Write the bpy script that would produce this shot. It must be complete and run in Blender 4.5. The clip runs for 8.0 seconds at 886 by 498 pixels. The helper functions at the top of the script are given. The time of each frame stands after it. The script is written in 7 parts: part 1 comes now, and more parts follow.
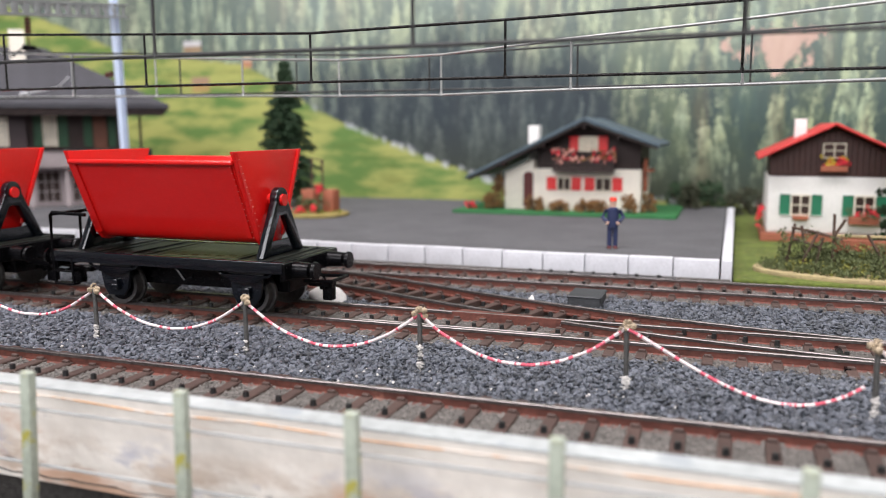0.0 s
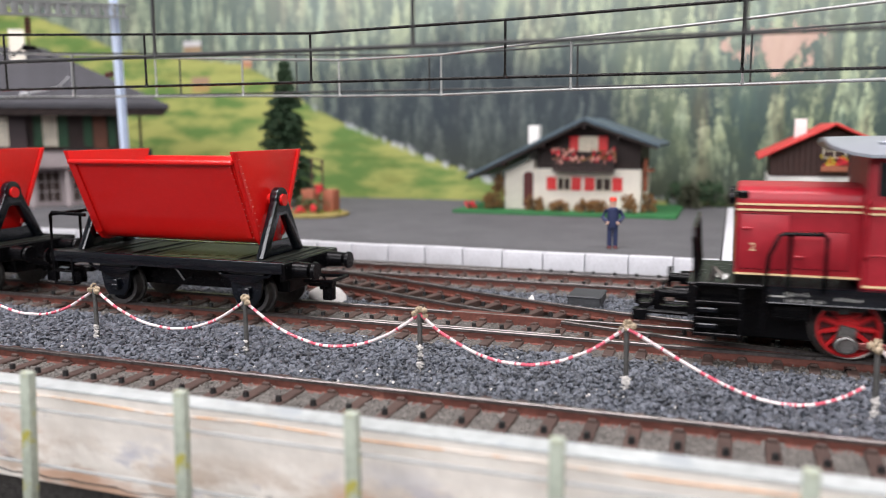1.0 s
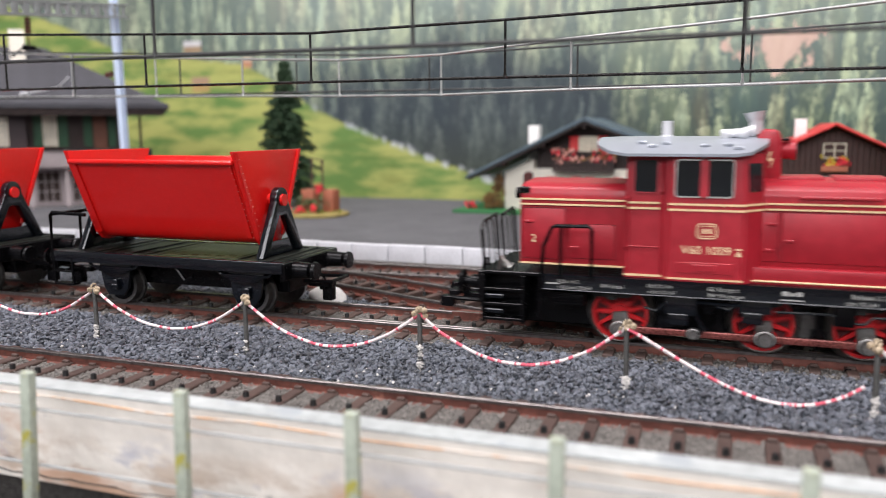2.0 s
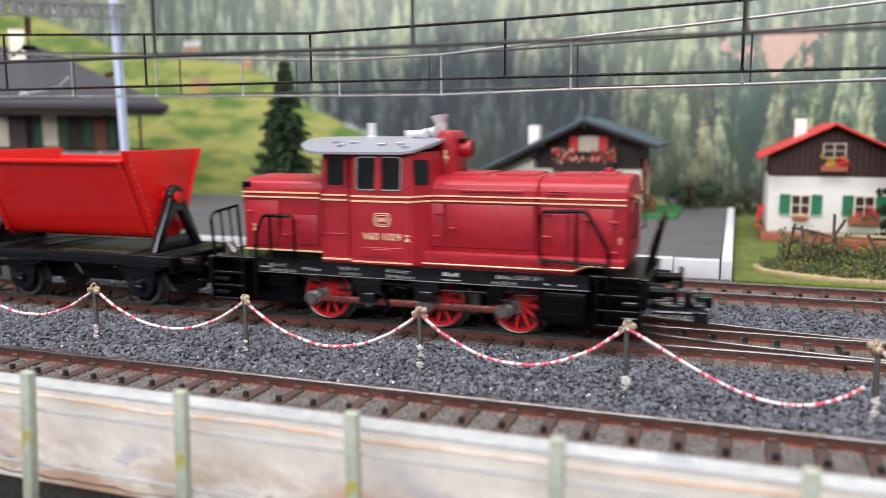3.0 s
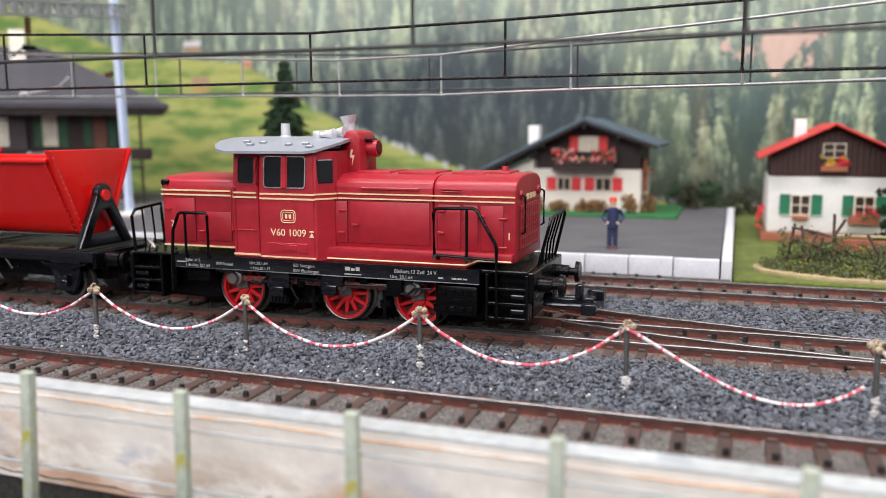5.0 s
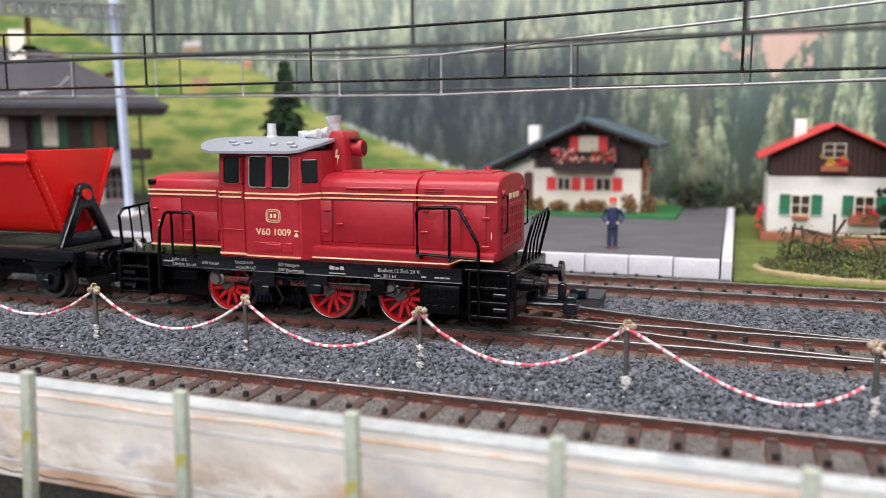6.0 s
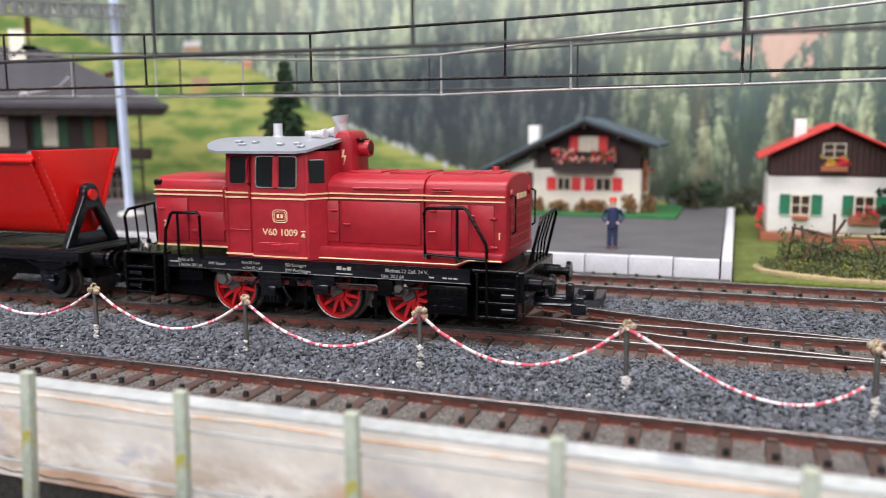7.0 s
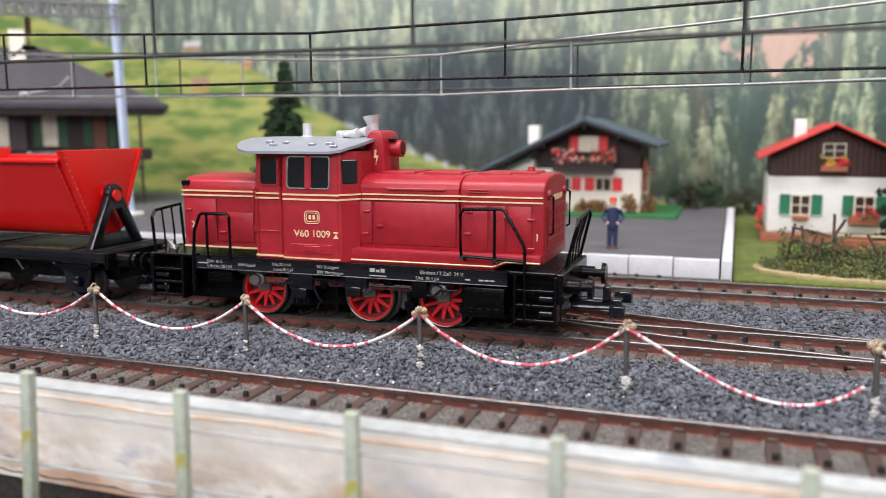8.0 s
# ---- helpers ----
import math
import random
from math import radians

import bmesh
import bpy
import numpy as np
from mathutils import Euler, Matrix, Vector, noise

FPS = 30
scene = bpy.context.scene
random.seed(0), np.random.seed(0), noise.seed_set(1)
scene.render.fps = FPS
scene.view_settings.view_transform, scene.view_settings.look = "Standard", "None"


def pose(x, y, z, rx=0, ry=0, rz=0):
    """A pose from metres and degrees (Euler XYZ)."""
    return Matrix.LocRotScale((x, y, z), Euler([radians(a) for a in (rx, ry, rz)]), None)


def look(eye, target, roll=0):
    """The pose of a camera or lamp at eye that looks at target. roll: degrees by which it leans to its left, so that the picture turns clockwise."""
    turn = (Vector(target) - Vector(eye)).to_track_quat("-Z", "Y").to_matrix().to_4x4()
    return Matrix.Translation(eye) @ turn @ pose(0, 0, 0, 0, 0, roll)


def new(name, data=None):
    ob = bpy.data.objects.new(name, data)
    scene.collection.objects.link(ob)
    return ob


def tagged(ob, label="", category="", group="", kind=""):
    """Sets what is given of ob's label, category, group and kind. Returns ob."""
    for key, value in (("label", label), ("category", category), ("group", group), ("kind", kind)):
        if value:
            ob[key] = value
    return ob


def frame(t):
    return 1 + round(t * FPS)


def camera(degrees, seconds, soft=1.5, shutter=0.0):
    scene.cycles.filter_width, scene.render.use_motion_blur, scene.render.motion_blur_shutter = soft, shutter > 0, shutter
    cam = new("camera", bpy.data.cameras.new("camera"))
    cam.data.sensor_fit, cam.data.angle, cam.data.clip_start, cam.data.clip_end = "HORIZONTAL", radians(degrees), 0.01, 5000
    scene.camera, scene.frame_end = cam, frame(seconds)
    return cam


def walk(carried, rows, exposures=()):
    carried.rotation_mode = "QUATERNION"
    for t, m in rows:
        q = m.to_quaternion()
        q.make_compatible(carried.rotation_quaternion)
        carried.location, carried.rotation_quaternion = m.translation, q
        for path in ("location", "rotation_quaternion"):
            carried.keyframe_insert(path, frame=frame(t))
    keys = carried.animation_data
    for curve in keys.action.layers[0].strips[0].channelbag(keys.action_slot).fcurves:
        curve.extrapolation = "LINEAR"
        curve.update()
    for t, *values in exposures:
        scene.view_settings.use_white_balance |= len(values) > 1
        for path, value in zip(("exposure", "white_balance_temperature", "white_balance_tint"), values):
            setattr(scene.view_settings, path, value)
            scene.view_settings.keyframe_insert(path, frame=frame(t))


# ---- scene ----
# A table-top railway at 1:87. Lengths below are in millimetres and MM turns them into metres.
MM = 0.001

cam = camera(56.487, 8.0, 0.6, 0.5)
cam.data.dof.use_dof = True
cam.data.dof.focus_distance = 0.196
cam.data.dof.aperture_fstop = 16.5
EYE = (0.03688, -0.19344, 0.04763)
VIEW = (EYE[0] - math.sin(radians(19.47)) * math.cos(radians(8.29)), EYE[1] + math.cos(radians(19.47)) * math.cos(radians(8.29)),
        EYE[2] - math.sin(radians(8.29)))
STAND = look(EYE, VIEW, -0.23)
walk(cam, [(0.0, STAND), (8.0, STAND)], exposures=[(0.0, 0.0), (8.0, 0.0)])

# ---- light ----
world = bpy.data.worlds.new("room_air")
world.use_nodes = True
world.node_tree.nodes["Background"].inputs["Color"].default_value = (0.9, 0.95, 1.0, 1)
world.node_tree.nodes["Background"].inputs["Strength"].default_value = 0.03
scene.world = world


def panel_lamp(name, m, sx, sy, watts, colour):
    data = bpy.data.lights.new(name, "AREA")
    data.shape, data.size, data.size_y, data.energy, data.color = "RECTANGLE", sx, sy, watts, colour
    ob = new(name, data)
    ob.matrix_world = m
    return ob


panel_lamp("ceiling_panel_light", pose(-0.25, -0.22, 0.985), 1.0, 0.30, 15.0, (1.0, 0.935, 0.965))
panel_lamp("ceiling_panel_light", pose(0.65, -0.15, 0.985), 1.0, 0.30, 9.0, (1.0, 0.935, 0.965))
# fill light added behind the camera to brighten upright faces, in an assumed wall opening
panel_lamp("front_fill_light", pose(-0.1, -1.19, 0.66, 90, 0, 0), 1.3, 0.52, 16.5, (0.97, 0.955, 1.0))


# ---- materials ----
def mat(name, colour, rough=0.5, metal=0.0, vary=0.12, scale=300.0, bump=0.0, bscale=1500.0, wear=None, wear_at=0.62, island=0.0, per_object=0.0,
        coat=0.0, spec=0.5):
    """Procedural paint or stone: a base colour with variation at two scales, optional wear in a second colour, fine relief."""
    m = bpy.data.materials.new(name)
    m.use_nodes = True
    nt = m.node_tree
    n, l = nt.nodes, nt.links
    b = n["Principled BSDF"]
    b.inputs["Roughness"].default_value, b.inputs["Metallic"].default_value = rough, metal
    b.inputs["Coat Weight"].default_value = coat
    b.inputs["Specular IOR Level"].default_value = spec
    tc = n.new("ShaderNodeTexCoord")
    big = n.new("ShaderNodeTexNoise")
    big.inputs["Scale"].default_value, big.inputs["Detail"].default_value = scale, 4
    small = n.new("ShaderNodeTexNoise")
    small.inputs["Scale"].default_value, small.inputs["Detail"].default_value = scale * 7.3, 3
    l.new(tc.outputs["Object"], big.inputs["Vector"])
    l.new(tc.outputs["Object"], small.inputs["Vector"])
    add = n.new("ShaderNodeMath")
    add.operation = "ADD"
    l.new(big.outputs["Fac"], add.inputs[0])
    l.new(small.outputs["Fac"], add.inputs[1])
    fac = add.outputs[0]
    lo, hi = 0.7, 1.3
    if island or per_object:
        src = n.new("ShaderNodeNewGeometry").outputs["Random Per Island"] if island else n.new("ShaderNodeObjectInfo").outputs["Random"]
        k = n.new("ShaderNodeMath")
        k.operation = "MULTIPLY_ADD"
        k.inputs[1].default_value = island or per_object
        l.new(src, k.inputs[0])
        l.new(fac, k.inputs[2])
        fac = k.outputs[0]
        hi += island or per_object
    mr = n.new("ShaderNodeMapRange")
    mr.inputs["From Min"].default_value, mr.inputs["From Max"].default_value = lo, hi
    mr.inputs["To Min"].default_value, mr.inputs["To Max"].default_value = 1 - vary, 1 + vary
    l.new(fac, mr.inputs["Value"])
    mul = n.new("ShaderNodeVectorMath")
    mul.operation = "SCALE"
    mul.inputs[0].default_value = colour
    l.new(mr.outputs[0], mul.inputs["Scale"])
    out = mul.outputs[0]
    if wear:
        w = n.new("ShaderNodeTexNoise")
        w.inputs["Scale"].default_value, w.inputs["Detail"].default_value, w.inputs["Roughness"].default_value = scale * 1.7, 6, 0.65
        l.new(tc.outputs["Object"], w.inputs["Vector"])
        ramp = n.new("ShaderNodeMapRange")
        ramp.inputs["From Min"].default_value, ramp.inputs["From Max"].default_value = wear_at, wear_at + 0.08
        l.new(w.outputs["Fac"], ramp.inputs["Value"])
        mix = n.new("ShaderNodeMix")
        mix.data_type = "RGBA"
        l.new(ramp.outputs[0], mix.inputs["Factor"])
        l.new(out, mix.inputs["A"])
        mix.inputs["B"].default_value = (*wear, 1)
        out = mix.outputs["Result"]
    l.new(out, b.inputs["Base Color"])
    rr = n.new("ShaderNodeMapRange")
    rr.inputs["To Min"].default_value, rr.inputs["To Max"].default_value = max(rough - 0.1, 0.03), min(rough + 0.1, 1)
    l.new(small.outputs["Fac"], rr.inputs["Value"])
    l.new(rr.outputs[0], b.inputs["Roughness"])
    if bump:
        bn = n.new("ShaderNodeTexNoise")
        bn.inputs["Scale"].default_value, bn.inputs["Detail"].default_value = bscale, 3
        l.new(tc.outputs["Object"], bn.inputs["Vector"])
        bp = n.new("ShaderNodeBump")
        bp.inputs["Strength"].default_value, bp.inputs["Distance"].default_value = bump, 0.0004
        l.new(bn.outputs["Fac"], bp.inputs["Height"])
        l.new(bp.outputs[0], b.inputs["Normal"])
    return m


LOCO_RED = mat("loco_red", (0.325, 0.0120, 0.0225), 0.40, vary=0.14, scale=70, bump=0.06, bscale=2500, spec=0.42)
TUB_RED = mat("tub_red", (0.66, 0.009, 0.008), 0.24, vary=0.06, scale=800, coat=0.25, wear=(0.74, 0.30, 0.26), wear_at=0.735)
RIVET = mat("rivet_pale", (0.70, 0.16, 0.13), 0.4)
STRIPE = mat("stripe_cream", (0.74, 0.55, 0.31), 0.5, vary=0.15, scale=900)
PRINT = mat("print_cream", (0.78, 0.62, 0.38), 0.5, vary=0.12, scale=900)
PRINT_GREY = mat("print_grey", (0.36, 0.36, 0.34), 0.5, vary=0.12, scale=900)
BLACK = mat("black_plastic", (0.0030, 0.0030, 0.0036), 0.24, vary=0.25, scale=150, bump=0.22, bscale=1500, spec=0.16)
BLACK_GLOSS = mat("black_metal", (0.0040, 0.0055, 0.0085), 0.14, vary=0.2, scale=120, bump=0.10, bscale=1300, spec=0.60)
DUSTY_BLACK = mat("dusty_black", (0.022, 0.022, 0.020), 0.6, vary=0.35, scale=220, bump=0.15, wear=(0.09, 0.085, 0.07), wear_at=0.64)
WHEEL_RED = mat("wheel_red", (0.52, 0.012, 0.016), 0.35, vary=0.15, scale=200)
STEEL = mat("steel", (0.42, 0.41, 0.39), 0.32, 1.0, vary=0.2, scale=200)
DARK_STEEL = mat("dark_steel", (0.16, 0.155, 0.15), 0.38, 0.9, vary=0.3, scale=200)
SILVER = mat("silver_paint", (0.33, 0.355, 0.40), 0.34, 0.35, vary=0.06, scale=60)
RAIL_SIDE = mat("rail_rust", (0.125, 0.040, 0.028), 0.55, vary=0.4, scale=120, bump=0.2, wear=(0.24, 0.10, 0.07), wear_at=0.64)
RAIL_HEAD = mat("rail_head", (0.15, 0.135, 0.13), 0.32, 0.8, vary=0.35, scale=150)
SLEEPER = mat("sleeper_brown", (0.070, 0.042, 0.034), 0.7, vary=0.35, scale=200, bump=0.3, per_object=0.5)
COVER = mat("cover_plastic", (0.030, 0.030, 0.031), 0.6, vary=0.3, scale=200, bump=0.4)
STUD = mat("stud_black", (0.012, 0.012, 0.012), 0.45, vary=0.3)
GROUND = mat("bed_grit", (0.040, 0.037, 0.034), 0.9, vary=0.6, scale=700, bump=1.0, bscale=2600)
BED_GREY = mat("bed_grey", (0.095, 0.088, 0.080), 0.9, vary=0.6, scale=900, bump=1.0, bscale=3000)
STONE = mat("ballast_stone", (0.082, 0.091, 0.108), 0.42, vary=1.0, scale=500, bump=0.8, bscale=2200, island=1.0)
GRIT = mat("grit_stone", (0.135, 0.124, 0.112), 0.8, vary=0.5, scale=700, island=0.6)
PALE = mat("plaster_white", (0.72, 0.71, 0.68), 0.8, vary=0.08, scale=120, bump=0.3)
ASPHALT = mat("asphalt_grey", (0.088, 0.088, 0.094), 0.8, vary=0.2, scale=60, bump=0.4, bscale=2500, wear=(0.06, 0.058, 0.06), wear_at=0.64)
KERB = mat("kerb_white", (0.58, 0.59, 0.62), 0.7, vary=0.14, scale=150, bump=0.2, per_object=0.12)
CREAM_WALL = mat("render_cream", (0.80, 0.75, 0.65), 0.8, vary=0.08, scale=100, bump=0.3)
DARK_WOOD = mat("dark_wood", (0.024, 0.012, 0.010), 0.6, vary=0.35, scale=120, bump=0.3)
BROWN_WOOD = mat("brown_wood", (0.055, 0.022, 0.018), 0.6, vary=0.25, scale=120, bump=0.2)
SLATE = mat("slate_grey", (0.046, 0.046, 0.054), 0.7, vary=0.3, scale=90, bump=0.3, per_object=0.15)
BLUE_SLATE = mat("blue_slate", (0.055, 0.085, 0.105), 0.6, vary=0.25, scale=90, bump=0.3)
RED_TILE = mat("red_tile", (0.50, 0.030, 0.028), 0.55, vary=0.18, scale=90, bump=0.2)
SHUTTER_RED = mat("shutter_red", (0.66, 0.035, 0.035), 0.5, vary=0.12, scale=200)
SHUTTER_GREEN = mat("shutter_green", (0.012, 0.15, 0.075), 0.5, vary=0.15, scale=200)
DARK_GREEN = mat("shutter_dark_green", (0.012, 0.05, 0.022), 0.5, vary=0.2, scale=200)
PANE = mat("pane_dark", (0.05, 0.035, 0.03), 0.12, vary=0.3, scale=100)
CURTAIN_DIM = mat("curtain_dim", (0.36, 0.34, 0.30), 0.8, vary=0.3, scale=300)
CURTAIN = mat("curtain_cream", (0.66, 0.60, 0.48), 0.8, vary=0.2, scale=300)
DOOR_RED = mat("door_maroon", (0.10, 0.018, 0.016), 0.5, vary=0.2, scale=200)
GREEN_BASE = mat("base_green", (0.018, 0.13, 0.035), 0.7, vary=0.2, scale=120, bump=0.5)
LAWN = mat("lawn_flock", (0.095, 0.125, 0.020), 0.9, vary=0.5, scale=110, bump=0.9, bscale=1800, wear=(0.16, 0.13, 0.04), wear_at=0.58)
LEAF = mat("leaf_green", (0.095, 0.115, 0.042), 0.8, vary=0.5, scale=300, island=0.9)
LEAF_YELLOW = mat("leaf_yellow_green", (0.22, 0.22, 0.04), 0.8, vary=0.4, scale=300, island=0.6)
NEEDLE = mat("needle_green", (0.022, 0.052, 0.020), 0.8, vary=0.5, scale=300, island=0.8)
BARK = mat("bark", (0.08, 0.05, 0.035), 0.85, vary=0.3, scale=300, bump=0.5)
FLOWER_RED = mat("flower_red", (0.75, 0.04, 0.06), 0.6, vary=0.2, scale=300, island=0.4)
FLOWER_PINK = mat("flower_pink", (0.72, 0.36, 0.30), 0.6, vary=0.25, scale=300, island=0.5)
FLOWER_YELLOW = mat("flower_yellow", (0.75, 0.55, 0.06), 0.6, vary=0.25, scale=300, island=0.5)
BUSH_BROWN = mat("bush_brown", (0.24, 0.125, 0.045), 0.85, vary=0.4, scale=300, island=0.7)
TERRACOTTA = mat("terracotta", (0.30, 0.095, 0.050), 0.7, vary=0.2, scale=200, bump=0.2)
ROPE_RED = mat("rope_red", (0.66, 0.10, 0.15), 0.75, vary=0.35, scale=700, bump=0.6, bscale=4000, wear=(0.74, 0.44, 0.46), wear_at=0.54)
ROPE_WHITE = mat("rope_white", (0.74, 0.66, 0.65), 0.75, vary=0.15, scale=700, bump=0.5, bscale=4000, wear=(0.72, 0.36, 0.40), wear_at=0.57)
KNOT = mat("glue_knot", (0.34, 0.27, 0.18), 0.6, vary=0.45, scale=700, bump=0.6)
PIN_GREY = mat("pin_grey", (0.10, 0.10, 0.095), 0.55, 0.3, vary=0.3, scale=400)
GLUE = mat("glue_white", (0.55, 0.53, 0.50), 0.5, vary=0.3, scale=700, bump=0.6)
IVORY_EDGE = mat("ivory_edge", (0.36, 0.385, 0.38), 0.6, vary=0.22, scale=60, bump=0.3, wear=(0.30, 0.33, 0.345), wear_at=0.56)
RUST_LINE = mat("rust_line", (0.52, 0.30, 0.15), 0.7, vary=0.3, scale=80, wear=(0.58, 0.52, 0.45), wear_at=0.50)
POST_GREEN = mat("post_green", (0.36, 0.40, 0.33), 0.55, vary=0.22, scale=110, bump=0.3, wear=(0.36, 0.33, 0.05), wear_at=0.52)
BAR_GREY = mat("bar_grey", (0.34, 0.355, 0.35), 0.7, vary=0.15, scale=100)
# near-black that stands for the deep shade below the layout
UNDER_SHADE = mat("under_shade_black", (0.006, 0.006, 0.006), 0.8, vary=0.3)
WIRE_BLACK = mat("wire_black", (0.026, 0.025, 0.024), 0.28, 0.7, vary=0.5, scale=300, bump=0.3, bscale=1200)
WIRE_GREY = mat("wire_grey", (0.42, 0.43, 0.42), 0.4, 0.6, vary=0.25, scale=300)
WIRE_DARK = mat("wire_dark", (0.05, 0.05, 0.05), 0.4, 0.5, vary=0.3, scale=300)
MAST = mat("mast_paint", (0.56, 0.65, 0.80), 0.45, 0.1, vary=0.1, scale=150)
MAST_GREY = mat("mast_grey", (0.36, 0.37, 0.38), 0.5, 0.4, vary=0.2, scale=150)
INSULATOR = mat("insulator_brown", (0.10, 0.03, 0.025), 0.3, vary=0.2)
COAT_BLUE = mat("coat_blue", (0.020, 0.030, 0.085), 0.6, vary=0.15, scale=400)
SKIN = mat("painted_pink", (0.66, 0.44, 0.33), 0.6, vary=0.1)
CAP_RED = mat("cap_red", (0.75, 0.06, 0.03), 0.5, vary=0.1)
WALL_PAINT = mat("room_wall_paint", (0.28, 0.275, 0.27), 0.9, vary=0.05, scale=2)
CEILING_PAINT = mat("ceiling_paint", (0.75, 0.75, 0.73), 0.9, vary=0.04, scale=2)
GREY_PLASTER = mat("grey_plaster", (0.36, 0.31, 0.31), 0.85, vary=0.15, scale=80, bump=0.3)
MAUVE_WOOD = mat("mauve_wood", (0.034, 0.023, 0.025), 0.7, vary=0.25, scale=100, bump=0.3)
DOOR_BROWN = mat("door_brown", (0.10, 0.035, 0.018), 0.6, vary=0.25, scale=150)
DULL_LEAF = mat("leaf_dull", (0.050, 0.055, 0.030), 0.85, vary=0.5, scale=300, island=0.8)
LAWN_DRY = mat("lawn_dry", (0.24, 0.19, 0.06), 0.9, vary=0.4, scale=200, bump=0.8)
SAND_RIM = mat("sand_rim", (0.36, 0.29, 0.15), 0.8, vary=0.25, scale=150, bump=0.5)
GREY_BOX = mat("box_grey", (0.035, 0.038, 0.042), 0.6, vary=0.3, scale=150, bump=0.2, wear=(0.4, 0.4, 0.4), wear_at=0.74)
FLOOR_PAINT = mat("floor_grey", (0.18, 0.17, 0.16), 0.7, vary=0.1, scale=3)


def poster_material():
    """A printed mountain landscape: wooded slopes, a bright meadow whose edge falls to one side, a bare rock face."""
    m = bpy.data.materials.new("printed_landscape")
    m.use_nodes = True
    nt = m.node_tree
    n, l = nt.nodes, nt.links
    b = n["Principled BSDF"]
    b.inputs["Roughness"].default_value = 0.55
    b.inputs["Specular IOR Level"].default_value = 0.25
    tc = n.new("ShaderNodeTexCoord")
    sep = n.new("ShaderNodeSeparateXYZ")
    l.new(tc.outputs["Object"], sep.inputs[0])
    X, Z = sep.outputs["X"], sep.outputs["Z"]

    def math_node(op, a, c=None, clamp=False):
        k = n.new("ShaderNodeMath")
        k.operation, k.use_clamp = op, clamp
        for i, v in enumerate((a, c)):
            if v is None:
                continue
            if isinstance(v, (int, float)):
                k.inputs[i].default_value = v
            else:
                l.new(v, k.inputs[i])
        return k.outputs[0]

    def ramp(v, a, c, lo=0.0, hi=1.0, smooth=True):
        k = n.new("ShaderNodeMapRange")
        k.interpolation_type = "SMOOTHSTEP" if smooth else "LINEAR"
        for i, w in zip(("From Min", "From Max", "To Min", "To Max"), (a, c, lo, hi)):
            k.inputs[i].default_value = w
        l.new(v, k.inputs["Value"])
        return k.outputs[0]

    def noise_tex(scale, sx=1.0, sz=1.0, detail=5, rough=0.6, off=0.0):
        mp = n.new("ShaderNodeMapping")
        mp.inputs["Scale"].default_value = (sx, 1, sz)
        mp.inputs["Location"].default_value = (off, 0, off * 0.7)
        l.new(tc.outputs["Object"], mp.inputs["Vector"])
        k = n.new("ShaderNodeTexNoise")
        k.inputs["Scale"].default_value, k.inputs["Detail"].default_value, k.inputs["Roughness"].default_value = scale, detail, rough
        l.new(mp.outputs[0], k.inputs["Vector"])
        return k.outputs["Fac"]

    def mix(f, a, c):
        k = n.new("ShaderNodeMix")
        k.data_type = "RGBA"
        for s, v in (("Factor", f), ("A", a), ("B", c)):
            if isinstance(v, tuple):
                k.inputs[s].default_value = (*v, 1)
            elif isinstance(v, (int, float)):
                k.inputs[s].default_value = v
            else:
                l.new(v, k.inputs[s])
        return k.outputs["Result"]

    def curve(v, a, c, pts):
        u = ramp(v, a, c, smooth=False)
        k = n.new("ShaderNodeFloatCurve")
        cv = k.mapping.curves[0]
        while len(cv.points) < len(pts):
            cv.points.new(0.5, 0.5)
        for p, q in zip(cv.points, pts):
            p.location = q
            p.handle_type = "VECTOR"
        k.mapping.update()
        l.new(u, k.inputs["Value"])
        return k.outputs[0]

    # woods: upright crowns, light and dark stands, haze towards the top
    crowns = noise_tex(52, 1.9, 0.50, 6, 0.62)
    stands = noise_tex(14, 1.5, 0.5, 4, 0.6, 3.1)
    fleck = noise_tex(190, 1.25, 0.60, 5, 0.75, 7.7)
    tone = math_node("ADD", math_node("MULTIPLY", crowns, 0.42), math_node("MULTIPLY", fleck, 0.58))
    vm = n.new("ShaderNodeMapping")
    vm.inputs["Scale"].default_value = (2.1, 1, 0.62)
    l.new(tc.outputs["Object"], vm.inputs["Vector"])
    wob = n.new("ShaderNodeVectorMath")
    wob.operation = "ADD"
    l.new(vm.outputs[0], wob.inputs[0])
    wn = n.new("ShaderNodeTexNoise")
    wn.inputs["Scale"].default_value = 120
    l.new(tc.outputs["Object"], wn.inputs["Vector"])
    ws = n.new("ShaderNodeVectorMath")
    ws.operation = "SCALE"
    ws.inputs["Scale"].default_value = 0.012
    l.new(wn.outputs["Color"], ws.inputs[0])
    l.new(ws.outputs[0], wob.inputs[1])
    cell = n.new("ShaderNodeTexVoronoi")
    cell.inputs["Scale"].default_value = 62
    l.new(wob.outputs[0], cell.inputs["Vector"])
    cs = n.new("ShaderNodeSeparateXYZ")
    l.new(cell.outputs["Color"], cs.inputs[0])
    tone = math_node("ADD", math_node("MULTIPLY", tone, 0.93), math_node("MULTIPLY", cs.outputs["X"], 0.07))
    tone = math_node("SUBTRACT", tone, math_node("MULTIPLY", cell.outputs["Distance"], 0.10))
    bend = math_node("MULTIPLY", math_node("SUBTRACT", noise_tex(30, 1, 0.3, 2, 0.5, 21.0), 0.5), 1.4)
    ragged = math_node("MULTIPLY", math_node("SUBTRACT", noise_tex(420, 0.7, 1.3, 3, 0.6, 27.0), 0.5), 0.50)
    trees = tone
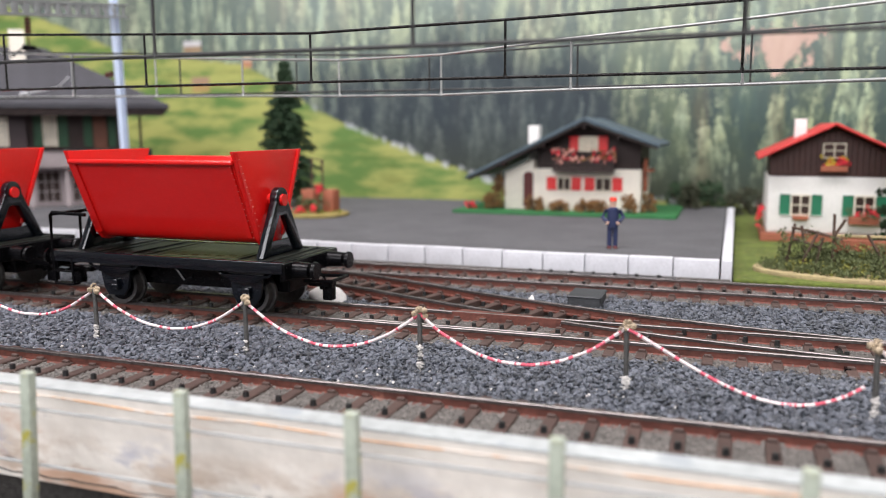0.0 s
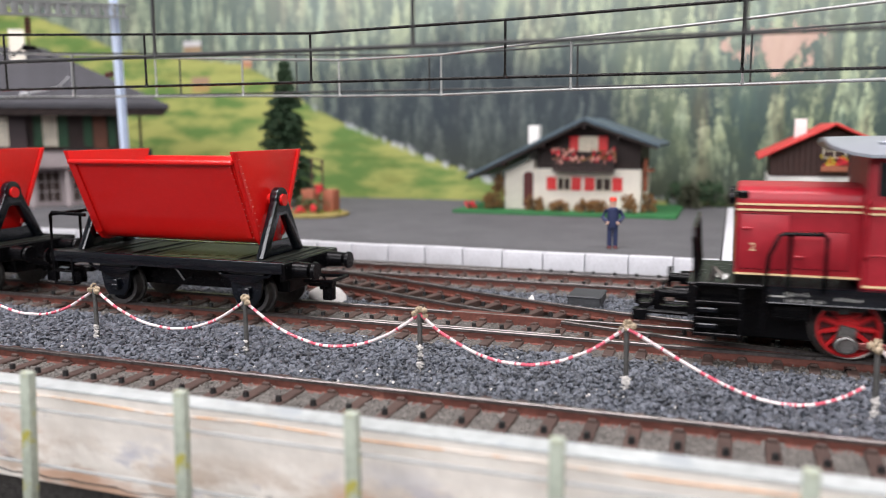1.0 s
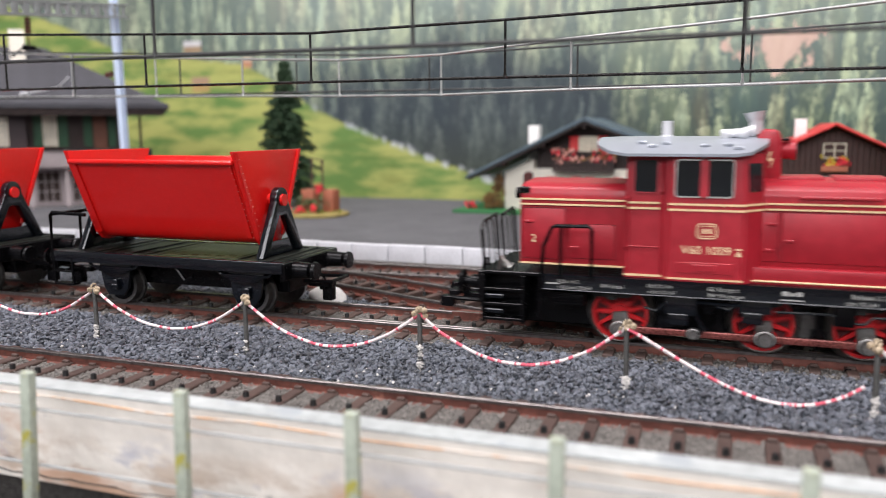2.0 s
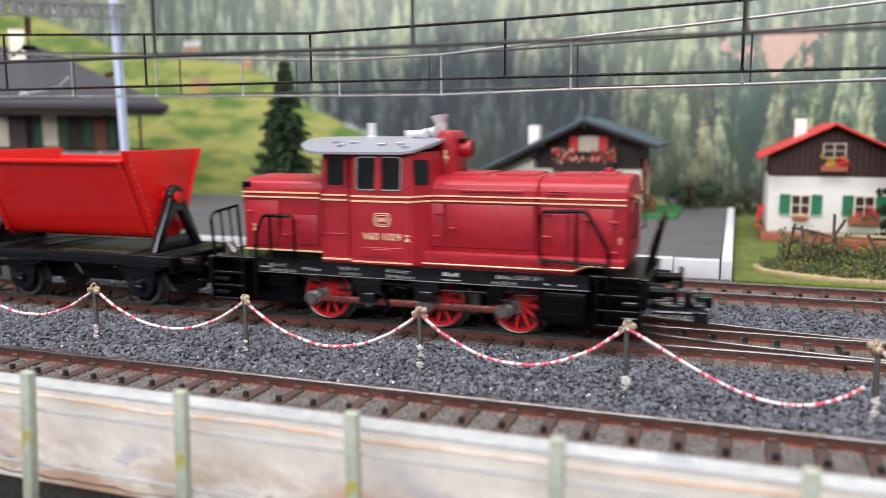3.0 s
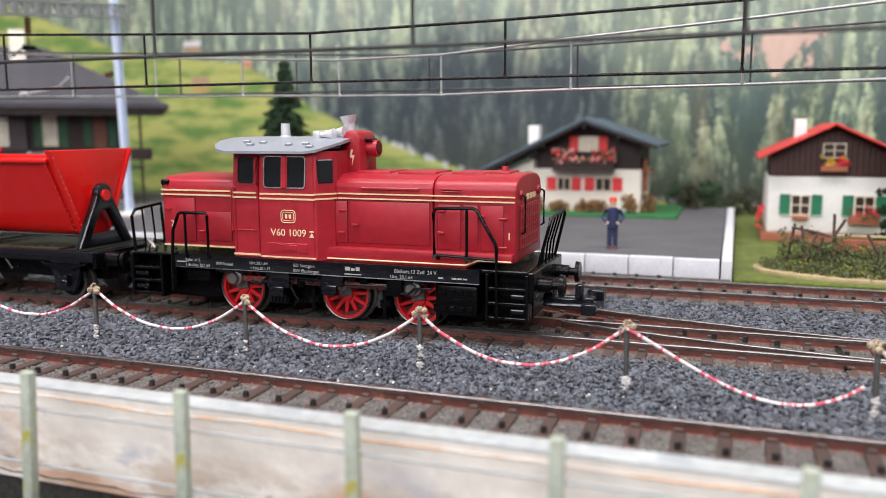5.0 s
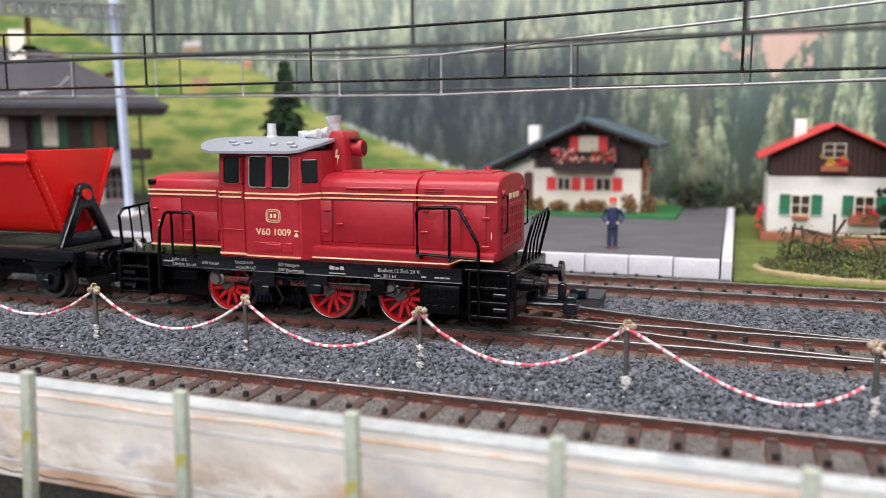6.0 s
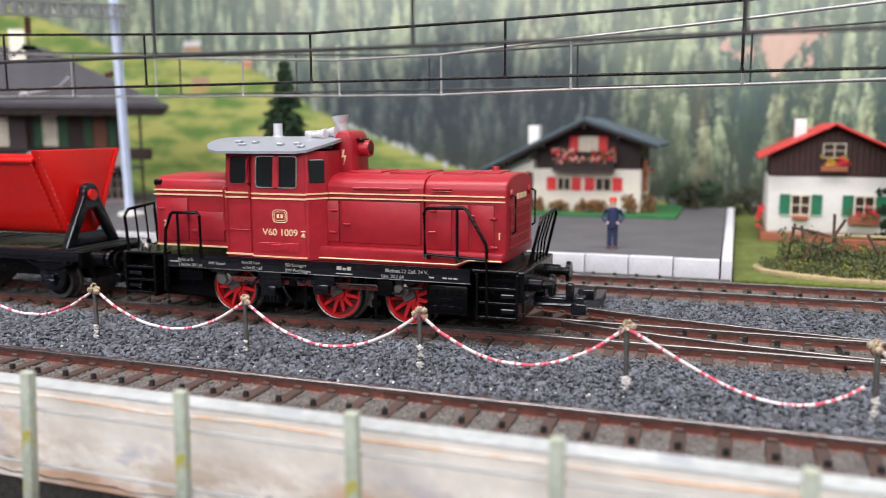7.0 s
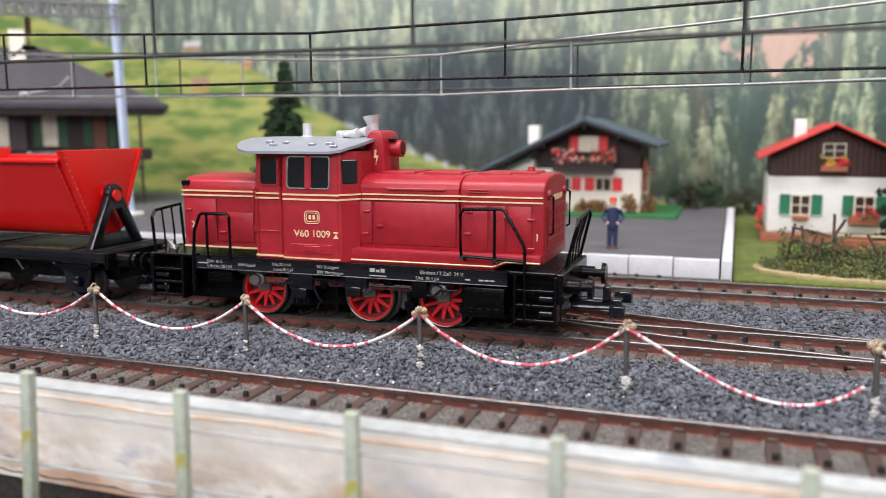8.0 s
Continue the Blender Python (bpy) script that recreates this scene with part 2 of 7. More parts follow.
    for k in range(13):
        base, per_m = 0.178 - 0.0145 * k, 86 - 3.2 * k
        u = math_node("ADD", math_node("MULTIPLY", X, per_m), math_node("ADD", bend, 0.37 * k))
        cell_id = math_node("FLOOR", u)
        f = math_node("SUBTRACT", math_node("FRACT", u), 0.5)
        wn = n.new("ShaderNodeTexWhiteNoise")
        wn.noise_dimensions = "1D"
        l.new(math_node("ADD", cell_id, 31.7 * k), wn.inputs["W"])
        rs = n.new("ShaderNodeSeparateXYZ")
        l.new(wn.outputs["Color"], rs.inputs[0])
        f = math_node("SUBTRACT", f, math_node("MULTIPLY", math_node("SUBTRACT", rs.outputs["Y"], 0.5), 0.30))
        below = math_node("SUBTRACT", math_node("ADD", base, math_node("MULTIPLY", rs.outputs["Z"], 0.024)), Z)
        half = math_node("ADD", math_node("MULTIPLY", below, 11.5), ragged)
        inside_tree = ramp(math_node("SUBTRACT", half, math_node("ABSOLUTE", f)), 0.0, 0.10)
        own = math_node("ADD", math_node("MULTIPLY", rs.outputs["X"], 0.20), math_node("MULTIPLY", f, -0.10))
        own = math_node("ADD", math_node("ADD", own, 0.385), math_node("MULTIPLY", math_node("SUBTRACT", fleck, 0.5), 0.55))
        own = math_node("SUBTRACT", own, ramp(below, 0.006, 0.045, 0.0, 0.13))
        trees = math_node("ADD", math_node("MULTIPLY", trees, math_node("SUBTRACT", 1.0, inside_tree)), math_node("MULTIPLY", own, inside_tree))
    tone = math_node("ADD", math_node("MULTIPLY", tone, 0.22), math_node("MULTIPLY", trees, 0.78))
    woods = mix(ramp(tone, 0.34, 0.58), (0.036, 0.064, 0.060), (0.470, 0.540, 0.320))
    woods = mix(ramp(noise_tex(24, 1.4, 0.5, 4, 0.6, 17.0), 0.46, 0.62, 0, 0.65), woods, mix(ramp(tone, 0.38, 0.56), (0.05, 0.095, 0.085), (0.36, 0.48, 0.37)))
    woods = mix(ramp(cs.outputs["Y"], 0.5, 1.0, 0, 0.22), woods, mix(ramp(tone, 0.36, 0.6), (0.13, 0.16, 0.06), (0.52, 0.52, 0.24)))
    woods = mix(ramp(stands, 0.45, 0.70, 0, 0.60), woods, mix(ramp(tone, 0.38, 0.62), (0.16, 0.20, 0.095), (0.60, 0.62, 0.36)))
    woods = mix(ramp(noise_tex(22, 1.8, 0.35, 3, 0.5, 11.0), 0.54, 0.68, 0, 0.55), woods, mix(ramp(tone, 0.34, 0.58), (0.13, 0.105, 0.06), (0.50, 0.43, 0.29)))
    woods = mix(ramp(Z, 0.03, 0.15, 0.0, 0.36), woods, (0.50, 0.58, 0.52))
    # a dark stand above the meadow
    woods = mix(ramp(X, -0.34, -0.23, 0.55, 0.0), woods, mix(ramp(tone, 0.34, 0.58), (0.028, 0.050, 0.044), (0.21, 0.27, 0.18)))
    # the shaded ravine beside the meadow
    dx = math_node("MULTIPLY", math_node("SUBTRACT", X, -0.125), 8.5)
    dz = math_node("MULTIPLY", math_node("SUBTRACT", Z, 0.050), 21.0)
    rr = math_node("SQRT", math_node("ADD", math_node("MULTIPLY", dx, dx), math_node("MULTIPLY", dz, dz)))
    rr = math_node("ADD", rr, math_node("MULTIPLY", math_node("SUBTRACT", stands, 0.5), 1.6))
    woods = mix(ramp(rr, 0.55, 1.40, 0.95, 0.0), woods, mix(ramp(tone, 0.35, 0.62), (0.034, 0.046, 0.056), (0.095, 0.118, 0.120)))
    woods = mix(ramp(Z, 0.004, 0.062, 0.85, 0.0), woods, (0.042, 0.050, 0.034))
    # rock face
    dx = math_node("MULTIPLY", math_node("SUBTRACT", X, 0.058), 48.0)
    dz = math_node("MULTIPLY", math_node("SUBTRACT", Z, 0.092), 85.0)
    rk = math_node("SQRT", math_node("ADD", math_node("MULTIPLY", dx, dx), math_node("MULTIPLY", dz, dz)))
    rk = math_node("ADD", rk, math_node("MULTIPLY", math_node("SUBTRACT", noise_tex(75, 1.3, 0.7, 5, 0.65, 5.0), 0.5), 5.5))
    woods = mix(ramp(rk, 0.70, 0.95, 0.9, 0.0), woods, mix(crowns, (0.45, 0.27, 0.22), (0.72, 0.55, 0.46)))
    # meadow under a falling edge
    edge = curve(X, -0.56, -0.08, [(0.0, 0.917), (0.101, 0.917), (0.225, 0.793), (0.322, 0.678), (0.385, 0.638), (0.467, 0.618), (0.555, 0.588), (0.62, 0.491), (0.674, 0.38), (0.796, 0.236), (0.895, 0.134), (1.0, 0.03)])
    height = math_node("SUBTRACT", math_node("MULTIPLY", edge, 0.16), Z)
    height = math_node("ADD", height, math_node("MULTIPLY", math_node("SUBTRACT", noise_tex(90, 1, 1, 3, 0.6, 2.0), 0.5), 0.006))
    grass_n = noise_tex(38, 0.55, 2.2, 5, 0.6, 9.0)
    grass = mix(ramp(grass_n, 0.38, 0.60), (0.120, 0.215, 0.058), (0.37, 0.385, 0.120))
    grass = mix(ramp(noise_tex(60, 0.5, 2.5, 4, 0.6, 1.0), 0.5, 0.75, 0, 0.5), grass, (0.105, 0.155, 0.035))
    inside = ramp(height, -0.001, 0.0025)
    pic = mix(inside, woods, grass)
    fence = math_node("MULTIPLY", ramp(height, -0.003, 0.0, smooth=True), ramp(height, 0.0015, 0.004, 1.0, 0.0))
    fence = math_node("MULTIPLY", fence, ramp(X, -0.26, -0.22))
    fence = math_node("MULTIPLY", fence, ramp(noise_tex(160, 1, 0.4, 2, 0.5, 4.0), 0.45, 0.6))
    pic = mix(math_node("MULTIPLY", fence, 0.7), pic, (0.52, 0.55, 0.58))
    # two small printed huts on the meadow
    for cx, cz, w, h, wall, top in ((-0.3354, 0.1065, 0.0080, 0.0048, (0.34, 0.22, 0.13), (0.62, 0.60, 0.62)), (-0.3297, 0.0798, 0.0080, 0.0058, (0.42, 0.26, 0.11), (0.36, 0.20, 0.17)),
                                    (-0.2902, 0.0944, 0.004, 0.004, (0.50, 0.22, 0.12), (0.62, 0.45, 0.34))):
        ax = math_node("ABSOLUTE", math_node("SUBTRACT", X, cx))
        az = math_node("ABSOLUTE", math_node("SUBTRACT", Z, cz))
        box = math_node("MULTIPLY", ramp(ax, w * 0.85, w, 1, 0), ramp(az, h * 0.8, h, 1, 0))
        pic = mix(math_node("MULTIPLY", box, 0.8), pic, mix(ramp(Z, cz, cz + 0.001), wall, top))
    l.new(pic, b.inputs["Base Color"])
    return m


POSTER = poster_material()


def board_material():
    """Old ivory paint: clean near the top, brownish, pinkish and bluish patches, scuffs and bare streaks lower down."""
    m = mat("stained_ivory", (0.74, 0.70, 0.64), 0.6, vary=0.10, scale=35, bump=0.3, bscale=500)
    nt = m.node_tree
    n, l = nt.nodes, nt.links
    b = n["Principled BSDF"]
    base = b.inputs["Base Color"].links[0].from_socket
    tc = n.new("ShaderNodeTexCoord")
    sep = n.new("ShaderNodeSeparateXYZ")
    l.new(tc.outputs["Object"], sep.inputs[0])
    out = base
    for col, scale, sz, at, off, lo, hi in (((0.46, 0.36, 0.28), 48, 2.2, 0.48, 1.0, -0.0005, -0.008), ((0.33, 0.35, 0.45), 70, 2.0, 0.55, 5.0, 0.001, -0.008), ((0.52, 0.31, 0.20), 44, 3.0, 0.57, 9.0, 0.004, -0.006),
                                            ((0.16, 0.14, 0.13), 75, 4.0, 0.64, 14.0, -0.004, -0.009), ((0.30, 0.29, 0.28), 160, 2.0, 0.66, 21.0, 0.004, -0.002)):
        mp = n.new("ShaderNodeMapping")
        mp.inputs["Scale"].default_value = (1, 1, sz)
        mp.inputs["Location"].default_value = (off, off, off)
        l.new(tc.outputs["Object"], mp.inputs["Vector"])
        k = n.new("ShaderNodeTexNoise")
        k.inputs["Scale"].default_value, k.inputs["Detail"].default_value, k.inputs["Roughness"].default_value = scale, 5, 0.6
        l.new(mp.outputs[0], k.inputs["Vector"])
        f = n.new("ShaderNodeMapRange")
        f.inputs["From Min"].default_value, f.inputs["From Max"].default_value, f.inputs["To Max"].default_value = at, at + 0.10, 0.85
        l.new(k.outputs["Fac"], f.inputs["Value"])
        g = n.new("ShaderNodeMapRange")
        g.inputs["From Min"].default_value, g.inputs["From Max"].default_value = lo, hi
        l.new(sep.outputs["Z"], g.inputs["Value"])
        w = n.new("ShaderNodeMath")
        w.operation = "MULTIPLY"
        l.new(f.outputs[0], w.inputs[0])
        l.new(g.outputs[0], w.inputs[1])
        mx = n.new("ShaderNodeMix")
        mx.data_type = "RGBA"
        l.new(w.outputs[0], mx.inputs["Factor"])
        l.new(out, mx.inputs["A"])
        mx.inputs["B"].default_value = (*col, 1)
        out = mx.outputs["Result"]
    l.new(out, b.inputs["Base Color"])
    return m


BOARD = board_material()


CAB_GLASS = mat("cab_glass", (0.007, 0.009, 0.011), 0.04, vary=0.1, scale=40, spec=0.5)
TYRE = mat("tyre_grey", (0.13, 0.12, 0.11), 0.30, 0.9, vary=0.3, scale=200)
# wheel red darkened, painting the shade between the spokes
WHEEL_SHADE = mat("wheel_shade_red", (0.08, 0.006, 0.008), 0.6, vary=0.3, scale=200)
SILVER_LIGHT = mat("silver_light", (0.60, 0.61, 0.63), 0.35, 0.3, vary=0.1, scale=120)
ROD_RED = mat("rod_red", (0.26, 0.075, 0.065), 0.28, 0.45, vary=0.35, scale=250)
PLATE_GREEN = mat("plate_green", (0.040, 0.048, 0.022), 0.4, vary=0.35, scale=200, bump=0.3, wear=(0.015, 0.015, 0.012), wear_at=0.60)
GAP_DARK = mat("gap_dark_red", (0.035, 0.003, 0.004), 0.7, vary=0.2, scale=300)
CRANK = mat("crank_grey", (0.24, 0.23, 0.22), 0.34, 0.75, vary=0.25, scale=300)
DECK_GREEN = mat("deck_green_black", (0.010, 0.011, 0.009), 0.35, vary=0.35, scale=150, bump=0.3, spec=0.3, wear=(0.035, 0.033, 0.028), wear_at=0.66)


# ---- mesh helpers (millimetres) ----
def part(name, bm, material, parent=None, label="", smooth=False):
    """Links a bmesh as one mesh object under a thing or a part; scales it from millimetres."""
    me = bpy.data.meshes.new(name)
    bm.to_mesh(me)
    bm.free()
    me.transform(Matrix.Scale(MM, 4))
    if isinstance(material, (list, tuple)):
        for k in material:
            me.materials.append(k)
    else:
        me.materials.append(material)
    if smooth:
        me.polygons.foreach_set("use_smooth", [True] * len(me.polygons))
        me.set_sharp_from_angle(angle=radians(38))
    ob = new(name, me)
    ob.parent = parent
    return tagged(ob, label)


def empty(name, x=0, y=0, z=0, rz=0, label="", category="", group="", kind=""):
    ob = new(name)
    ob.empty_display_size = 0.005
    ob.matrix_basis = pose(x * MM, y * MM, z * MM, 0, 0, rz)
    return tagged(ob, label, category, group, kind)


def box(bm, x0, x1, y0, y1, z0, z1, bev=0.0, seg=2, mi=0):
    r = bmesh.ops.create_cube(bm, size=1)
    vs = r["verts"]
    for v in vs:
        v.co = Vector(((x0 + x1) / 2 + v.co.x * (x1 - x0), (y0 + y1) / 2 + v.co.y * (y1 - y0), (z0 + z1) / 2 + v.co.z * (z1 - z0)))
    fs = {f for v in vs for f in v.link_faces}
    for f in fs:
        f.material_index = mi
    if bev:
        es = list({e for v in vs for e in v.link_edges})
        r = bmesh.ops.bevel(bm, geom=es, offset=bev, segments=seg, affect="EDGES", profile=0.5)
        for f in r["faces"]:
            f.material_index = mi
    return bm


def cyl(bm, p0, p1, r0, r1=None, n=14, mi=0):
    p0, p1 = Vector(p0), Vector(p1)
    r1 = r0 if r1 is None else r1
    d = p1 - p0
    q = d.to_track_quat("Z", "Y")
    rings = []
    for p, r in ((p0, r0), (p1, r1)):
        rings.append([bm.verts.new(p + q @ Vector((math.cos(2 * math.pi * i / n) * r, math.sin(2 * math.pi * i / n) * r, 0))) for i in range(n)])
    fs = [bm.faces.new((rings[0][i], rings[0][(i + 1) % n], rings[1][(i + 1) % n], rings[1][i])) for i in range(n)]
    fs += [bm.faces.new(rings[0][::-1]), bm.faces.new(rings[1])]
    for f in fs:
        f.material_index = mi
    return bm


def tube(bm, pts, r, n=8, mi=0, closed=False, cut=None):
    """A round bar along points. cut(i) gives the material of the i-th stretch."""
    pts = [Vector(p) for p in pts]
    rings = []
    for i, p in enumerate(pts):
        a = pts[i - 1] if i else p
        b = pts[i + 1] if i < len(pts) - 1 else p
        q = (b - a).to_track_quat("Z", "Y")
        rings.append([bm.verts.new(p + q @ Vector((math.cos(2 * math.pi * k / n) * r, math.sin(2 * math.pi * k / n) * r, 0))) for k in range(n)])
    for i in range(len(rings) - 1):
        for k in range(n):
            f = bm.faces.new((rings[i][k], rings[i][(k + 1) % n], rings[i + 1][(k + 1) % n], rings[i + 1][k]))
            f.material_index = cut(i) if cut else mi
    bm.faces.new(rings[0][::-1])
    bm.faces.new(rings[-1])
    return bm


def prism(bm, prof, a, b, axis="x", bev=0.0, seg=2, mi=0):
    """A profile, of (y, z) for axis x, (x, z) for y, (x, y) for z, drawn out from a to b."""
    def at(p, s):
        return {"x": (s, p[0], p[1]), "y": (p[0], s, p[1]), "z": (p[0], p[1], s)}[axis]
    A = [bm.verts.new(at(p, a)) for p in prof]
    B = [bm.verts.new(at(p, b)) for p in prof]
    n = len(prof)
    fs = [bm.faces.new((A[i], A[(i + 1) % n], B[(i + 1) % n], B[i])) for i in range(n)] + [bm.faces.new(A[::-1]), bm.faces.new(B)]
    for f in fs:
        f.material_index = mi
    bmesh.ops.recalc_face_normals(bm, faces=fs)
    if bev:
        es = list({e for f in fs for e in f.edges})
        r = bmesh.ops.bevel(bm, geom=es, offset=bev, segments=seg, affect="EDGES", profile=0.5, clamp_overlap=True)
        for f in r["faces"]:
            f.material_index = mi
    return bm


def frame_ring(bm, x0, x1, z0, z1, y, w, d, mi=0, r=0.6):
    """A window surround in the plane y, w wide and d deep, with rounded corners."""
    def ring(a0, a1, c0, c1, rad):
        out = []
        for cx, cz, s in ((a1 - rad, c1 - rad, 0), (a0 + rad, c1 - rad, 90), (a0 + rad, c0 + rad, 180), (a1 - rad, c0 + rad, 270)):
            for k in range(4):
                t = radians(s + k * 30)
                out.append((cx + rad * math.cos(t), cz + rad * math.sin(t)))
        return out
    o, i = ring(x0, x1, z0, z1, r), ring(x0 + w, x1 - w, z0 + w, z1 - w, max(r - w, 0.15))
    n = len(o)
    V = [[bm.verts.new((p[0], yy, p[1])) for p in q] for q, yy in ((o, y), (o, y - d), (i, y - d), (i, y))]
    for a, b in ((0, 1), (1, 2), (2, 3)):
        for k in range(n):
            f = bm.faces.new((V[a][k], V[a][(k + 1) % n], V[b][(k + 1) % n], V[b][k]))
            f.material_index = mi
    return bm


def text_mesh(words, size, material, parent, x, y, z, name="lettering", ry=0.0, squash=1.0):
    """Letters in the built-in font, facing the front."""
    cu = bpy.data.curves.new("letters", "FONT")
    cu.body, cu.size, cu.extrude, cu.offset = words, size * MM, 0.00003, 0.0
    cu.align_x = "CENTER"
    tmp = bpy.data.objects.new("letters", cu)
    me = bpy.data.meshes.new_from_object(tmp)
    bpy.data.objects.remove(tmp)
    me.transform(Matrix.Diagonal((squash, 1, 1, 1)))
    me.materials.append(material)
    ob = new(name, me)
    ob.parent = parent
    ob.matrix_basis = pose(x * MM, y * MM, z * MM, 90, 0, ry)
    return ob


def rocks(name, spots, material, lo, hi, parent=None, seed=1, label="", category="", sink=0.35, flat=0.75):
    """Many small broken stones in one mesh: each a squashed, turned polyhedron."""
    rng = np.random.default_rng(seed)
    t = (1 + 5 ** 0.5) / 2
    base = np.array([(-1, t, 0), (1, t, 0), (-1, -t, 0), (1, -t, 0), (0, -1, t), (0, 1, t), (0, -1, -t), (0, 1, -t), (t, 0, -1), (t, 0, 1), (-t, 0, -1), (-t, 0, 1)]) / 1.9
    tri = np.array([(0, 11, 5), (0, 5, 1), (0, 1, 7), (0, 7, 10), (0, 10, 11), (1, 5, 9), (5, 11, 4), (11, 10, 2), (10, 7, 6), (7, 1, 8), (3, 9, 4), (3, 4, 2), (3, 2, 6),
                    (3, 6, 8), (3, 8, 9), (4, 9, 5), (2, 4, 11), (6, 2, 10), (8, 6, 7), (9, 8, 1)])
    k = len(spots)
    sp = np.asarray(spots, float)
    shape = base[None] * rng.uniform(0.62, 1.25, (k, 12, 1))
    size = rng.uniform(lo, hi, (k, 1)) / 2 * rng.uniform(0.75, 1.3, (k, 3))
    size[:, 2] *= flat
    shape = shape * size[:, None, :]
    a, c = rng.uniform(0, 6.28, k), rng.normal(0, 0.35, k)
    ca, sa, cc, sc = np.cos(a), np.sin(a), np.cos(c), np.sin(c)
    x, y, z = shape[..., 0], shape[..., 1], shape[..., 2]
    y, z = y * cc[:, None] - z * sc[:, None], y * sc[:, None] + z * cc[:, None]
    x, y = x * ca[:, None] - y * sa[:, None], x * sa[:, None] + y * ca[:, None]
    co = np.stack([x + sp[:, None, 0], y + sp[:, None, 1], z + sp[:, None, 2] + (size[:, None, 2]) * (1 - 2 * sink)], -1).reshape(-1, 3) * MM
    fa = (tri[None] + 12 * np.arange(k)[:, None, None]).reshape(-1, 3)
    me = bpy.data.meshes.new(name)
    me.from_pydata(co.tolist(), [], fa.tolist())
    me.materials.append(material)
    ob = new(name, me)
    ob.parent = parent
    return tagged(ob, label, category, "", "stuff")


def scatter(rng, x0, x1, y0, y1, per_mm2, z=0.0, keep=None):
    k = int((x1 - x0) * (y1 - y0) * per_mm2)
    p = np.stack([rng.uniform(x0, x1, k), rng.uniform(y0, y1, k), np.full(k, z)], -1)
    return p[keep(p)] if keep is not None else p


def leaf_clump(bm, rng, c, r, count, size, squash=1.0, mi=0):
    """Small bent leaves round a centre."""
    for _ in range(count):
        d = Vector(rng.normal(0, 1, 3)).normalized() * r * rng.uniform(0.25, 1.0)
        p = Vector(c) + Vector((d.x, d.y, d.z * squash))
        q = Euler(rng.uniform(0, 6.28, 3)).to_matrix()
        s = size * rng.uniform(0.6, 1.4)
        vs = [bm.verts.new(p + q @ Vector(v)) for v in ((-s, 0, 0), (0, -s * 0.5, s * 0.2), (s, 0, 0), (0, s * 0.5, s * 0.2))]
        f = bm.faces.new(vs)
        f.material_index = mi


# ---- the room and the table ----
def room():
    bm = bmesh.new()
    box(bm, -1300, 1100, -1200, 500, -460, -450)
    tagged(part("floor", bm, FLOOR_PAINT), "plain grey floor of the room", "floor", "", "structure")
    bm = bmesh.new()
    box(bm, -1300, 1100, -1200, 500, 1000, 1020)
    tagged(part("ceiling", bm, CEILING_PAINT), "plain white ceiling of the room", "ceiling", "", "structure")
    # the south wall has an invented opening round the added front fill light
    for nm, boxes in (("wall_north", [(-1300, 1100, 500, 540, -450, 1000)]), ("wall_west", [(-1340, -1300, -1200, 500, -450, 1000)]), ("wall_east", [(1100, 1140, -1200, 500, -450, 1000)]),
                      ("wall_south", [(-1300, -760, -1240, -1200, -450, 1000), (560, 1100, -1240, -1200, -450, 1000), (-760, 560, -1240, -1200, -450, 390), (-760, 560, -1240, -1200, 930, 1000)])):
        bm = bmesh.new()
        for b in boxes:
            box(bm, *b)
        tagged(part(nm, bm, WALL_PAINT), "plain painted room wall", "wall", "", "structure")


room()

BED = -3.9       # the bed under the sleepers
GRID = 65.6      # spacing of parallel tracks


def table():
    bm = bmesh.new()
    box(bm, -900, 500, -84, 318, -22, BED)
    tagged(part("ground", bm, GROUND), "grey gritty track bed on the layout board", "ground", "", "structure")
    # frame and recessed board, coloured black in place of the shadowed void
    bm = bmesh.new()
    box(bm, -900, 500, -83, 300, -450, -22.5)
    box(bm, -900, 500, -87, -83.2, -60, -22)
    tagged(part("table_frame", bm, UNDER_SHADE), "frame under the layout board, blackened to stand for shade", "table frame", "", "structure")
    bm = bmesh.new()
    box(bm, -1000, 600, 320, 322, -40, 260)
    tagged(part("backdrop", bm, POSTER), "printed backdrop of wooded mountain slopes and a meadow", "backdrop", "", "structure")


table()


def platform_paving():
    bm = bmesh.new()
    box(bm, -420, 33.6, 85.6, 277, BED + 0.1, 5.2, 0.2, 1)
    tagged(part("pavement", bm, ASPHALT), "grey asphalt station forecourt with faint stains", "pavement", "", "structure")
    kerb = empty("kerb", 0, 0, 0, 0, "white-painted kerb of long stone blocks round the forecourt", "kerb", "", "structure")
    bm = bmesh.new()
    box(bm, 0, 14.15, 0, 3.4, 0, 9.4, 0.3, 2)
    first = part("kerb_stone", bm, KERB, kerb, smooth=True)
    first.location = (19.3 * MM, 82 * MM, BED * MM)
    for k in range(1, 31):
        o = new("kerb_stone", first.data)
        o.parent, o.location = kerb, ((19.3 - 14.45 * k) * MM, (82 + 0.10 * math.sin(k * 2.1)) * MM, (BED + 0.12 * math.sin(k * 1.3) + 0.012 * k) * MM)
    for k in range(13):
        o = new("kerb_stone", first.data)
        o.parent, o.matrix_basis = kerb, pose(37.4 * MM, (82.2 + 14.45 * k) * MM, (BED + 0.08 * math.sin(k * 1.7)) * MM, 0, 0, 90)


platform_paving()


